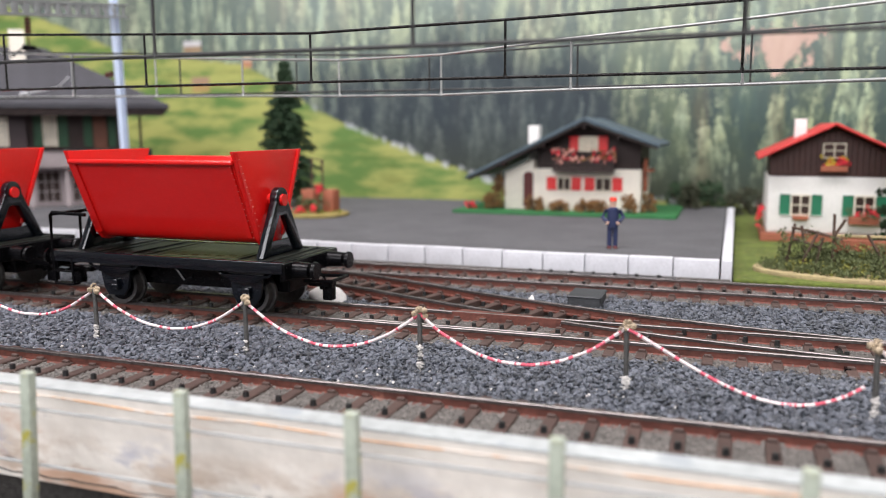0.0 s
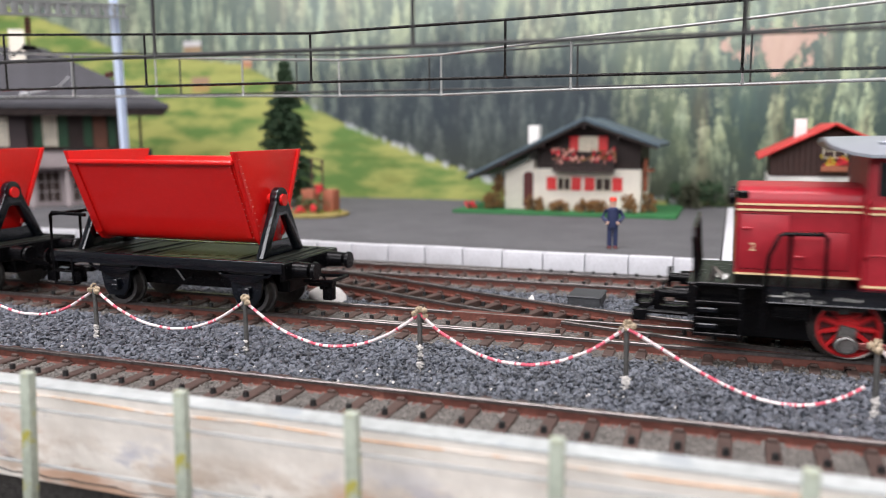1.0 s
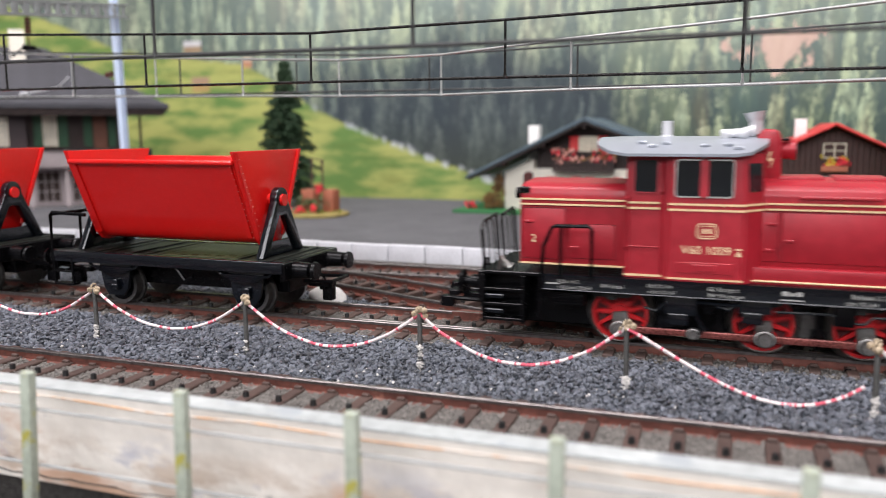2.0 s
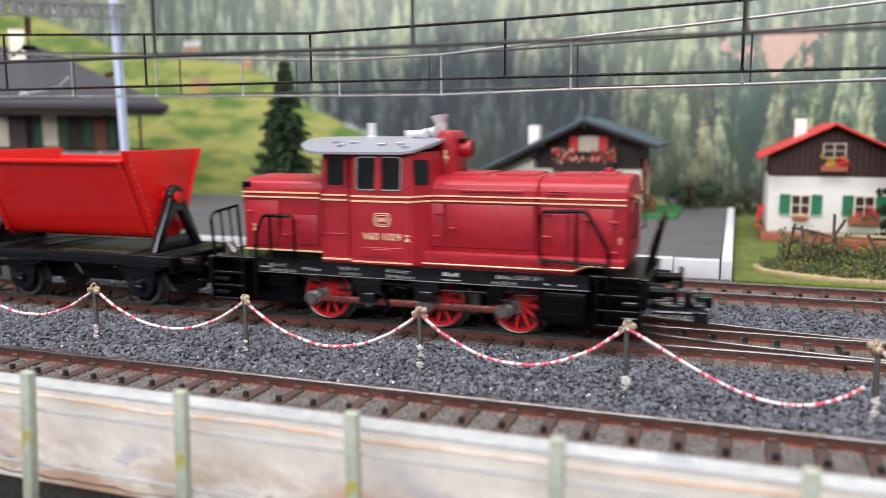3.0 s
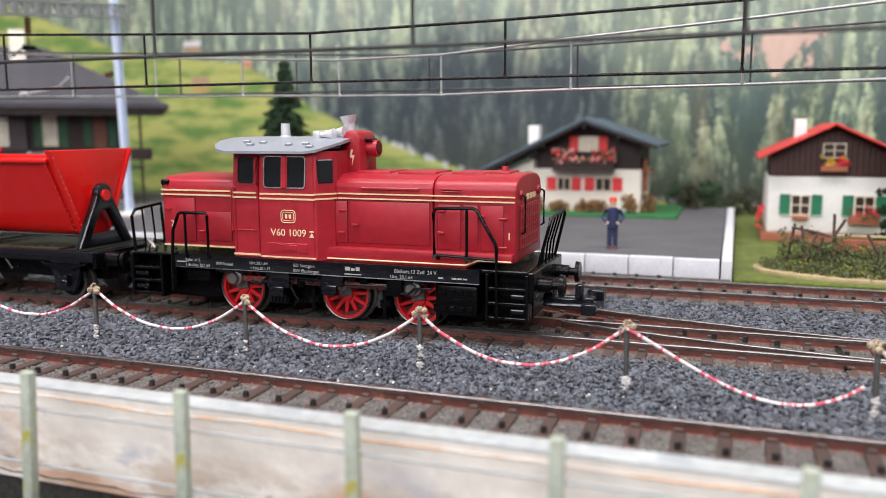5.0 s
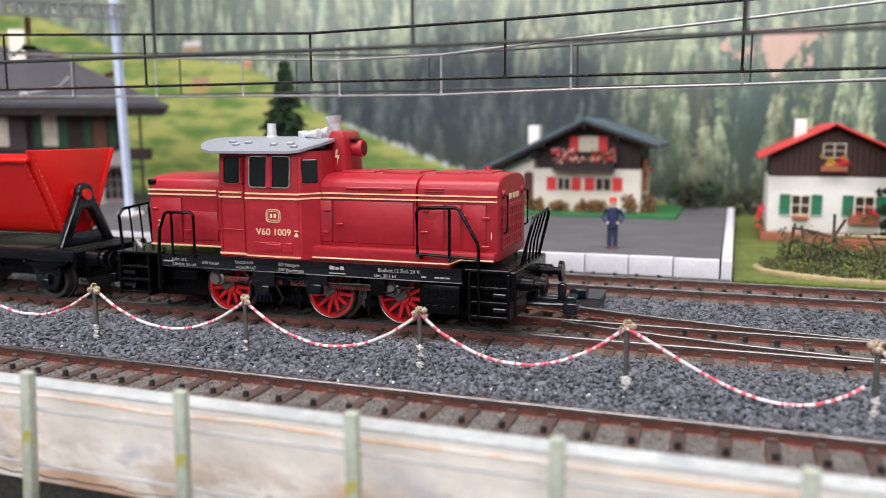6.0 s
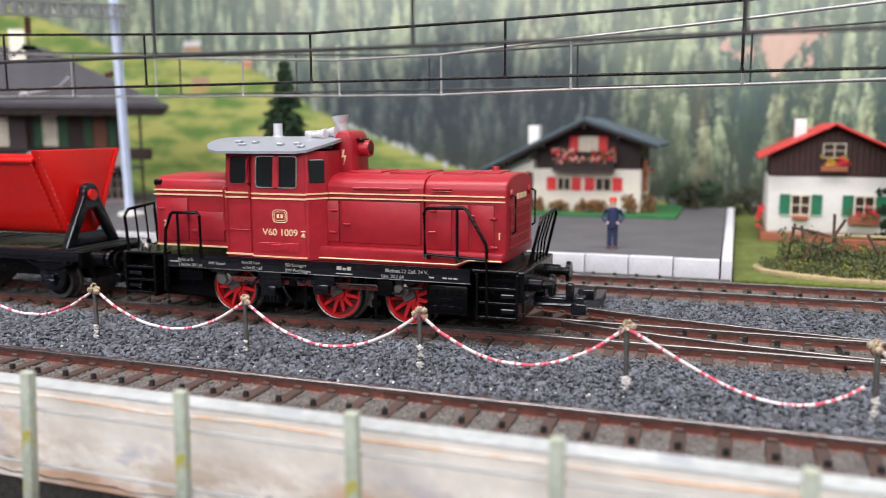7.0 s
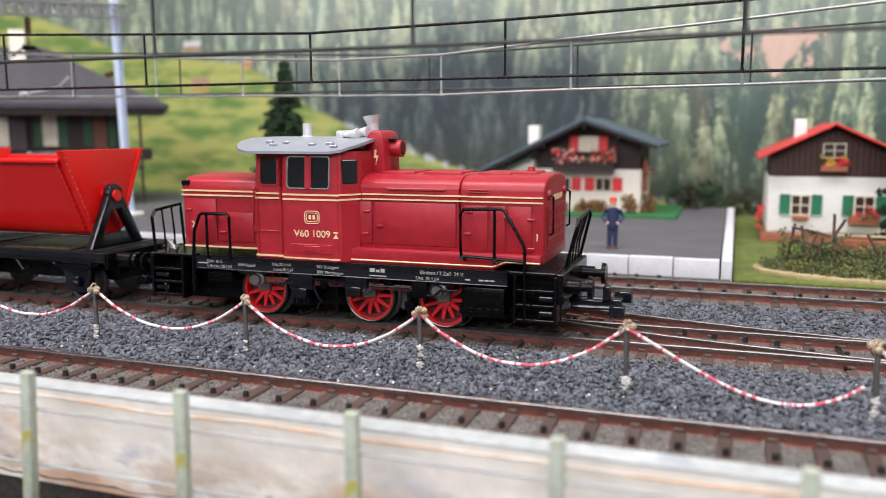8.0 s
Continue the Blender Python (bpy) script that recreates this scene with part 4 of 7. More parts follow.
    cyl(bm, (28.6, 0, 46.2), (28.2, 0, 49.0), 1.3, 1.5, 18)
    cyl(bm, (28.2, 0, 49.0), (27.9, 0, 51.0), 1.5, 2.25, 18)
    part("exhaust", bm, SILVER_LIGHT, tower, "silver flared exhaust funnel", smooth=True)
    bm = bmesh.new()
    cyl(bm, (33.0, 0, 42.8), (36.2, 0, 42.8), 1.9, 1.9, 18)
    cyl(bm, (35.2, 0, 42.8), (36.4, 0, 42.8), 2.15, 2.15, 18)
    lamp = part("top_headlight", bm, LOCO_RED, tower, smooth=True)
    bm = bmesh.new()
    cyl(bm, (36.3, 0, 42.8), (36.5, 0, 42.8), 1.6, 1.6, 18)
    part("lens", bm, CAB_GLASS, lamp, smooth=True)
    bm = bmesh.new()
    box(bm, 33.2, 35.2, -2.0, 2.0, 44.8, 45.3, 0.2, 1)
    part("lamp_hood", bm, BLACK, tower)
    bm = bmesh.new()
    prism(bm, [(31.0, 42.6), (31.5, 42.6), (31.2, 41.2), (31.9, 41.2), (31.2, 38.8), (31.4, 40.6), (30.7, 40.6)], -5.2, -4.98, "y")
    part("warning_bolt", bm, PRINT, tower, "small cream lightning mark")
    # cream lining
    bm = bmesh.new()
    for z in (30.85, 32.0):
        box(bm, 30.8, 75.2, -12.66, -12.1, z, z + 0.32)
        box(bm, -21.1, 2.4, -12.72, -12.1, z - 0.15, z + 0.22)
        box(bm, 2.7, 9.8, -15.85, -15.3, z - 0.15, z + 0.25)
        box(bm, 11.6, 26.8, -17.14, -16.9, z - 0.2, z + 0.22)
        prism(bm, [(26.7, -17.12), (26.9, -17.0), (30.5, -12.5), (30.3, -12.3)], z - 0.1, z + 0.3, "z")
    part("lining", bm, STRIPE, lo, "pair of cream lining stripes")
    bm = bmesh.new()
    tube(bm, [(27, -14.55, 16.4), (64.2, -14.55, 16.4), (67.2, -14.55, 17.6), (75.0, -14.55, 17.6)], 0.2, 6)
    box(bm, 11.6, 26.8, -17.14, -16.9, 16.3, 16.65)
    box(bm, 2.7, 11.0, -15.55, -15.3, 16.3, 16.75)
    box(bm, -21.0, 2.5, -12.45, -12.1, 17.3, 17.7)
    part("lower_lining", bm, STRIPE, lo, "cream stripe along the foot of the body")
    # emblem as a plain rounded frame, the running number and small print
    bm = bmesh.new()
    frame_ring(bm, 17.4, 21.5, 25.0, 28.2, -17.0, 0.18, 0.12, 0, 0.9)
    frame_ring(bm, 17.9, 21.0, 25.5, 27.7, -17.0, 0.12, 0.12, 0, 0.5)
    box(bm, 18.6, 19.2, -17.12, -17.0, 26.1, 27.1)
    box(bm, 19.65, 20.25, -17.12, -17.0, 26.1, 27.1)
    part("emblem", bm, PRINT, cab, "plain cream emblem with a rounded border")
    text_mesh("V60 1009", 2.4, PRINT, cab, 19.4, -17.06, 21.8, "running_number", 0, 1.06)
    bm = bmesh.new()
    prism(bm, [(25.3, 21.9), (26.3, 21.9), (25.8, 22.7)], -17.14, -17.0, "y")
    box(bm, 25.2, 26.4, -17.14, -17.0, 22.9, 23.15)
    box(bm, 25.2, 26.4, -17.14, -17.0, 21.6, 21.8)
    part("depot_mark", bm, PRINT, cab)
    text_mesh("1", 2.4, PRINT, lo, 74.0, -12.72, 22.4, "end_number")
    text_mesh("2", 2.4, PRINT, lo, -17.8, -12.72, 22.4, "end_number")
    for k in range(3):
        bm = bmesh.new()
        box(bm, 76.0, 76.15, -5 + k * 3.4, -2.6 + k * 3.4, 31.2, 32.5)
        part("end_plate", bm, PRINT, nose)
    # black frame
    for s in (-1, 1):
        bm = bmesh.new()
        box(bm, -14.6, 68.2, s * 15.2, s * 16.6, 12.4, 15.8, 0.25, 2)
        part("side_sill", bm, BLACK_GLOSS, lo, smooth=True)
    bm = bmesh.new()
    box(bm, -28.6, 79.0, -15.6, 15.6, 14.9, 15.75, 0.2, 1)
    part("deck", bm, BLACK, lo)
    bm = bmesh.new()
    box(bm, -27, 78, -6.8, 6.8, 2.6, 14.9, 0.3, 1)
    part("main_frame", bm, BLACK, lo)
    for w, s, sz, x, z in (("Bleibatt.12 Zell. 24 V.", 0, 1.25, 52.6, 14.35), ("Unt. 20.1.64", 0, 1.15, 49.0, 13.0), ("BD Stuttgart", 0, 1.15, 23.2, 14.35), ("BW Plochingen", 0, 1.15, 23.8, 13.0),
                        ("Unt.20.1.64", 0, 1.1, 10.4, 14.35), ("n.Unt.20.1.67", 0, 1.05, 10.9, 13.1), ("AW Kassel", 0, 1.1, 0.4, 13.7), ("Kpbr. m 2.", 0, 1.1, -9.0, 14.3), ("L.Br.Unt. 20.1.64", 0, 1.05, -7.6, 13.0)):
        text_mesh(w, sz, PRINT_GREY, lo, x, -16.68, z - 0.2, "sill_lettering")
    bm = bmesh.new()
    for x0, x1, z0, z1 in ((34.4, 35.7, 14.0, 14.9), (36.0, 36.9, 14.0, 14.6), (37.2, 38.2, 14.0, 14.9), (34.2, 38.6, 13.0, 13.25), (61.5, 62.6, 13.3, 13.65), (62.9, 63.9, 13.3, 13.65), (64.2, 65.2, 13.3, 13.65), (58.2, 59.4, 13.3, 13.65),
                           (-14.0, -11.0, 13.7, 14.0)):
        box(bm, x0, x1, -16.72, -16.55, z0, z1)
    tagged(part("print_bars", bm, PRINT_GREY, lo, "small unreadable print as bars"), kind="stuff")
    # ends: beams, buffers, steps, couplings
    for s, xe in ((1, 79.0), (-1, -28.6)):
        bm = bmesh.new()
        box(bm, min(xe, xe + s * 1.6), max(xe, xe + s * 1.6), -15.6, 15.6, 8.6, 15.6, 0.3, 1)
        beam = part("buffer_beam", bm, BLACK, lo)
        for y in (-10.0, 10.0):
            bm = bmesh.new()
            cyl(bm, (xe + s * 1.4, y, 12.0), (xe + s * 4.6, y, 12.0), 1.75, 1.6, 16)
            cyl(bm, (xe + s * 4.6, y, 12.0), (xe + s * 6.4, y, 12.0), 1.0, 1.0, 14)
            cyl(bm, (xe + s * 6.4, y, 12.0), (xe + s * 7.4, y, 12.0), 2.7, 2.5, 20)
            part("buffer", bm, BLACK, beam, smooth=True)
        bm = bmesh.new()
        tube(bm, [(xe + s * 1.4, -5, 6.4), (xe + s * 12.5, -5, 6.6), (xe + s * 12.5, 5, 6.6), (xe + s * 1.4, 5, 6.4)], 0.55, 8)
        box(bm, *sorted((xe + s * 10.5, xe + s * 14.0)), -6.4, -3.6, 4.6, 7.2, 0.25, 1)
        box(bm, *sorted((xe + s * 10.5, xe + s * 14.5)), 2.6, 6.4, 6.4, 9.0, 0.25, 1)
        box(bm, *sorted((xe + s * 0.5, xe + s * 9.5)), -0.8, 0.8, 6.0, 7.2, 0.2, 1)
        box(bm, *sorted((xe + s * 8.2, xe + s * 10.0)), -1.0, 1.0, 6.0, 10.8, 0.3, 1)
        box(bm, *sorted((xe + s * 10.0, xe + s * 13.0)), -3.4, 3.4, 6.8, 8.2, 0.3, 1)
        part("coupling", bm, BLACK_GLOSS if s > 0 else BLACK, lo, "dark metal loop coupling", smooth=True)
        # step block with treads between side plates
        for y in (-1, 1):
            bm = bmesh.new()
            a, b = sorted((xe + s * 0.4, xe - s * 9.6))
            box(bm, a, a + 0.7, *sorted((y * 12.0, y * 16.4)), 4.0, 15.0, 0.12, 1)
            box(bm, b - 0.7, b, *sorted((y * 12.0, y * 16.4)), 4.0, 15.0, 0.12, 1)
            box(bm, a if s > 0 else a, b, *sorted((y * 10.2, y * 10.8)), 4.0, 15.0, 0.1, 1)
            blk = part("step_block", bm, BLACK, lo)
            for z in (4.4, 7.8, 11.2):
                bm = bmesh.new()
                box(bm, a + 0.4, b - 0.4, *sorted((y * 12.4, y * 16.2)), z, z + 0.7, 0.12, 1)
                part("tread", bm, BLACK, blk)
            for z in (6.0, 9.4):
                bm = bmesh.new()
                box(bm, *((b - 4.2, b - 0.9) if s > 0 else (a + 0.9, a + 5.0)), *sorted((y * 15.4, y * 16.0)), z, z + 1.1, 0.3, 2)
                part("foot_bracket", bm, BLACK_GLOSS, blk)
        bm = bmesh.new()
        halves = ((-14.6, -2.4), (2.4, 14.6)) if s < 0 else ((-4.0, 14.6),)
        for y0, y1 in halves:
            lean = 2.4 if s > 0 else -0.8
            tube(bm, [(xe, y0, 15.6), (xe + lean, y0, 25.0), (xe + lean, y0 + (1.5 if y0 < 0 else 0), 26.6), (xe + lean, y1 - (1.5 if y1 > 10 else 0), 27.4), (xe + lean, y1, 26.0), (xe, y1, 15.6)], 0.42, 8)
            for k in range(1, 5 if s > 0 else 3):
                yy = y0 + (y1 - y0) * k / (5 if s > 0 else 3)
                tube(bm, [(xe, yy, 15.6), (xe + lean * 0.2, yy, 20.0), (xe + lean, yy, 26.9)], 0.26, 6)
        part("end_railing", bm, BLACK, lo, smooth=True)
    for s in (-1, 1):
        bm = bmesh.new()
        y = s * 16.9
        tube(bm, [(-15.4, y, 6.0), (-15.2, y, 15.0), (-14.6, y, 22.0), (-12.8, y, 26.2), (-12.0, y, 26.6), (-4.8, y, 26.7), (-4.1, y, 26.0), (-4.1, y, 15.0)], 0.42, 8)
        tube(bm, [(-10.8, y, 26.5), (-10.8, y, 15.0)], 0.36, 8)
        part("side_handrail", bm, BLACK, lo, smooth=True)
    for s in (-1, 1):
        bm = bmesh.new()
        y = s * 16.9
        tube(bm, [(57.4, y, 18.6), (57.2, y, 28.6), (57.9, y, 29.6), (66.6, y, 29.9), (67.6, y, 29.4), (72.0, y, 21.8), (72.2, y, 20.6), (72.2, y, 5.2)], 0.42, 8)
        tube(bm, [(57.4, y, 18.9), (72.2, y, 18.3)], 0.36, 8)
        tube(bm, [(65.2, y, 29.7), (65.2, y, 17.4)], 0.38, 8)
        cyl(bm, (57.4, y + s * 0.4, 18.6), (57.4, y - s * 2.6, 17.8), 0.5, 0.5, 8)
        cyl(bm, (65.2, y + s * 0.4, 18.2), (65.2, y - s * 2.6, 17.6), 0.5, 0.5, 8)
        part("side_handrail", bm, BLACK, lo, smooth=True)
    bm = bmesh.new()
    tube(bm, [(-25.6, -13.4, 15.8), (-25.0, -13.6, 18.6), (-23.8, -13.2, 17.2), (-22.9, -13.6, 16.2), (-22.4, -13.4, 17.4)], 0.55, 6)
    tube(bm, [(-25.2, -12.2, 18.4), (-24.2, -13.8, 16.6), (-23.2, -12.6, 16.4)], 0.45, 6)
    part("hose", bm, STEEL, lo, "small bright metal hose on the deck", smooth=True)
    # boxes, tanks, springs and brake gear below the sill
    for nm, x0, x1, y0, y1, z0, z1 in (("battery_box", 57.6, 67.2, -15.4, -10.2, 4.6, 11.6), ("valve_box", 44.4, 48.4, -15.4, -13.4, 8.0, 12.4), ("sand_box", 9.4, 13.0, -11.2, -8, 6.0, 12.4),
                                       ("air_tank", -13.2, -5.8, -14.0, -8.4, 8.4, 12.0), ("sand_box", 19.4, 21.4, -14.0, -8.0, 8.4, 12.4), ("valve_box", 36.6, 39.0, -14.0, -10, 10.2, 12.4)):
        bm = bmesh.new()
        box(bm, x0, x1, y0, y1, z0, z1, 0.4, 2)
        if nm == "battery_box":
            for k in range(4):
                box(bm, x0 + 0.8 + 2.1 * k, x0 + 2.2 + 2.1 * k, y0 - 0.35, y0, z1 - 2.2, z1 - 1.0, 0.12, 1)
                box(bm, x0 + 0.8 + 2.1 * k, x0 + 2.2 + 2.1 * k, y0 - 0.35, y0, z0 + 1.0, z0 + 2.2, 0.12, 1)
            box(bm, x0 + 2.6, x1 - 2.6, y0 - 0.3, y0, z0 + 3.0, z0 + 4.0, 0.12, 1)
        if nm == "air_tank":
            for k in range(3):
                box(bm, x0, x1, y0 - 0.4, y0, z0 + 0.4 + k * 1.15, z0 + 0.9 + k * 1.15, 0.12, 1)
        part(nm, bm, BLACK, lo, smooth=True)
    for x in (22.5, 42.0, 56.0):
        bm = bmesh.new()
        box(bm, x - 0.5, x + 0.5, -11.0, -8.5, 1.8, 12.2, 0.15, 1)
        box(bm, x - 1.3, x + 1.3, -10.8, -9.0, 4.0, 6.0, 0.3, 1)
        part("brake_hanger", bm, BLACK, lo)
    for x in (17.0,):
        bm = bmesh.new()
        tube(bm, [(x, -14.2, 12), (x + 0.8, -14.0, 8.5), (x + 2.6, -13.6, 5.2), (x + 1.0, -12.8, 3.6)], 0.45, 8)
        part("sand_pipe", bm, BLACK_GLOSS, lo, smooth=True)
    for x0, zz in ((11.4, 8.2), (26.2, 9.4)):
        bm = bmesh.new()
        box(bm, x0, x0 + 6.6, -15.0, -13.4, zz, 12.4, 0.3, 2)
        box(bm, x0 + 0.8, x0 + 5.0, -15.4, -13.4, zz - 2.2, zz + 0.4, 0.4, 2)
        tube(bm, [(x0 + 0.4, -15.2, zz + 2.6), (x0 - 1.8, -15.0, zz + 0.6), (x0 - 4.2, -14.8, zz + 1.2)], 0.35, 6)
        part("brake_cylinder", bm, BLACK_GLOSS, lo, smooth=True)
    bm = bmesh.new()
    tube(bm, [(33.5, -15.0, 10.2), (44, -15.0, 10.4), (46, -15.0, 8.8), (50, -15.0, 8.8), (51.5, -15.0, 10.2), (56, -15.0, 10.4)], 0.3, 6)
    tube(bm, [(18, -15.0, 11.2), (27, -15.0, 11.0)], 0.3, 6)
    part("air_pipe", bm, BLACK_GLOSS, lo, smooth=True)
    bm = bmesh.new()
    box(bm, 9.6, 15.6, -11.2, -9, 3.2, 7.4, 0.5, 2)
    gb = part("gear_box", bm, BLACK, lo, smooth=True)
    for k in range(5):
        bm = bmesh.new()
        box(bm, 10.2 + k * 1.05, 10.7 + k * 1.05, -11.6, -11.0, 3.8, 6.8, 0.1, 1)
        part("fin", bm, BLACK_GLOSS, gb)
    for x in (0.0, 30.4, 49.5):
        bm = bmesh.new()
        for k in range(4):
            box(bm, x - 6.5 + k * 0.9, x + 6.5 - k * 0.9, -13.2, -11.4, 12.1 - k * 0.42, 12.45 - k * 0.42)
        box(bm, x - 1.0, x + 1.0, -13.8, -11.0, 10.3, 12.4, 0.2, 1)
        part("leaf_spring", bm, DUSTY_BLACK, lo)
    # gear seen between the wheels
    bm = bmesh.new()
    for k in range(18):
        a = 2 * math.pi * k / 18
        box(bm, 39.8 + 2.6 * math.cos(a) - 0.3, 39.8 + 2.6 * math.cos(a) + 0.3, -7.8, -6.6, 6.2 + 2.6 * math.sin(a) - 0.3, 6.2 + 2.6 * math.sin(a) + 0.3)
    cyl(bm, (39.8, -7.8, 6.2), (39.8, -6.6, 6.2), 2.5, 2.5, 18)
    part("gear", bm, DARK_STEEL, lo)
    # wheelsets
    R = WHEEL_R
    sets = []
    spoke_me = None
    for x in AXLES:
        bm = bmesh.new()
        for s in (-1, 1):
            cyl(bm, (0, s * 6.9, 0), (0, s * 10.2, 0), 1.9, 1.6, 16)
        cyl(bm, (0, -7, 0), (0, 7, 0), 1.2, 1.2, 12)
        w = part("wheelset", bm, WHEEL_RED, lo, "red spoked driving wheels", smooth=True)
        w.location = (x * MM, 0, R * MM)
        for s in (-1, 1):
            for k in range(11):
                q = pose(0, s * 9.1 * MM, 0, 0, 360 * k / 11, 0)
                if spoke_me is None:
                    bm = bmesh.new()
                    prism(bm, [(1.3, -0.62), (5.8, -0.34), (5.8, 0.34), (1.3, 0.62)], -0.5, 0.5, "y", 0.12, 1)
                    o = part("spoke", bm, WHEEL_RED, w)
                    spoke_me = o.data
                    o.matrix_basis = q
                else:
                    shared("spoke", spoke_me, w, q)
        for nm, m, lab, pr in (("tyre", TYRE, "grey metal tyre", [(6.15, 7.3), (7.55, 7.3), (7.55, 8.1), (R, 8.4), (R - 0.1, 10.3), (R - 0.4, 10.5), (6.15, 10.4)]),
                               ("felloe", WHEEL_RED, "red wheel rim", [(5.3, 8.4), (6.16, 8.4), (6.16, 10.1), (5.5, 10.1)])):
            bm = bmesh.new()
            N = 44
            for s in (-1, 1):
                rg = [[bm.verts.new((r * math.cos(2 * math.pi * k / N), s * y, r * math.sin(2 * math.pi * k / N))) for r, y in pr] for k in range(N)]
                for k in range(N):
                    for j in range(len(pr)):
                        bm.faces.new((rg[k][j], rg[(k + 1) % N][j], rg[(k + 1) % N][(j + 1) % len(pr)], rg[k][(j + 1) % len(pr)]))
            bmesh.ops.recalc_face_normals(bm, faces=bm.faces[:])
            part(nm, bm, m, w, lab, smooth=True)
        # disc behind the spokes: shade of the gaps is put into its colour
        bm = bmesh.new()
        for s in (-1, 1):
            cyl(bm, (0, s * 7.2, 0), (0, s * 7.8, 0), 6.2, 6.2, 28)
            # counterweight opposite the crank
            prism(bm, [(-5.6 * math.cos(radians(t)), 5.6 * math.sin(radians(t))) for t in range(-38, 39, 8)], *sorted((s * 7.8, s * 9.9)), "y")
        part("wheel_back", bm, WHEEL_SHADE, w, "wheel back, its red darkened as shade between the spokes")
        bm = bmesh.new()
        for s in (-1, 1):
            prism(bm, [(-0.4, -1.7), (CRANK_R, -1.9), (CRANK_R, 1.9), (-0.4, 1.7)], *sorted((s * 9.5, s * 10.6)), "y", 0.2, 1)
            cyl(bm, (CRANK_R, s * 9.6, 0), (CRANK_R, s * 12.2, 0), 1.5, 1.4, 18)
        part("crank", bm, CRANK, w, "grey metal crank", smooth=True)
        sets.append(w)
    bm = bmesh.new()
    for x0, x1 in zip((AXLES[0], 17.0, AXLES[1]), (17.0, AXLES[1], AXLES[2])):
        prism(bm, [(x0, -0.75), (x1, -0.75), (x1, 0.75), (x0, 0.75)], -12.9, -11.9, "y", 0.25, 2)
        box(bm, x0 + 2.6, x1 - 2.6, -13.05, -12.8, -0.35, 0.35, 0.1, 1)
    rod = part("coupling_rod", bm, ROD_RED, lo, "dull reddish metal side rod", smooth=True)
    for x in (AXLES[0], 17.0, AXLES[1], AXLES[2]):
        k = 0.7 if x == 17.0 else 1.0
        bm = bmesh.new()
        prism(bm, [(x + 2.35 * k * math.cos(radians(t)), (1.8 * k) * math.sin(radians(t))) for t in range(0, 360, 20)], -13.3, -11.7, "y", 0.2, 2)
        cyl(bm, (x, -13.2, 0), (x, -14.2, 0), 1.55 * k, 1.35 * k, 8)
        part("rod_boss", bm, CRANK, rod, "grey metal rod bearing", smooth=True)
    return lo, sets, rod


LOCO, WHEELS, ROD = locomotive()


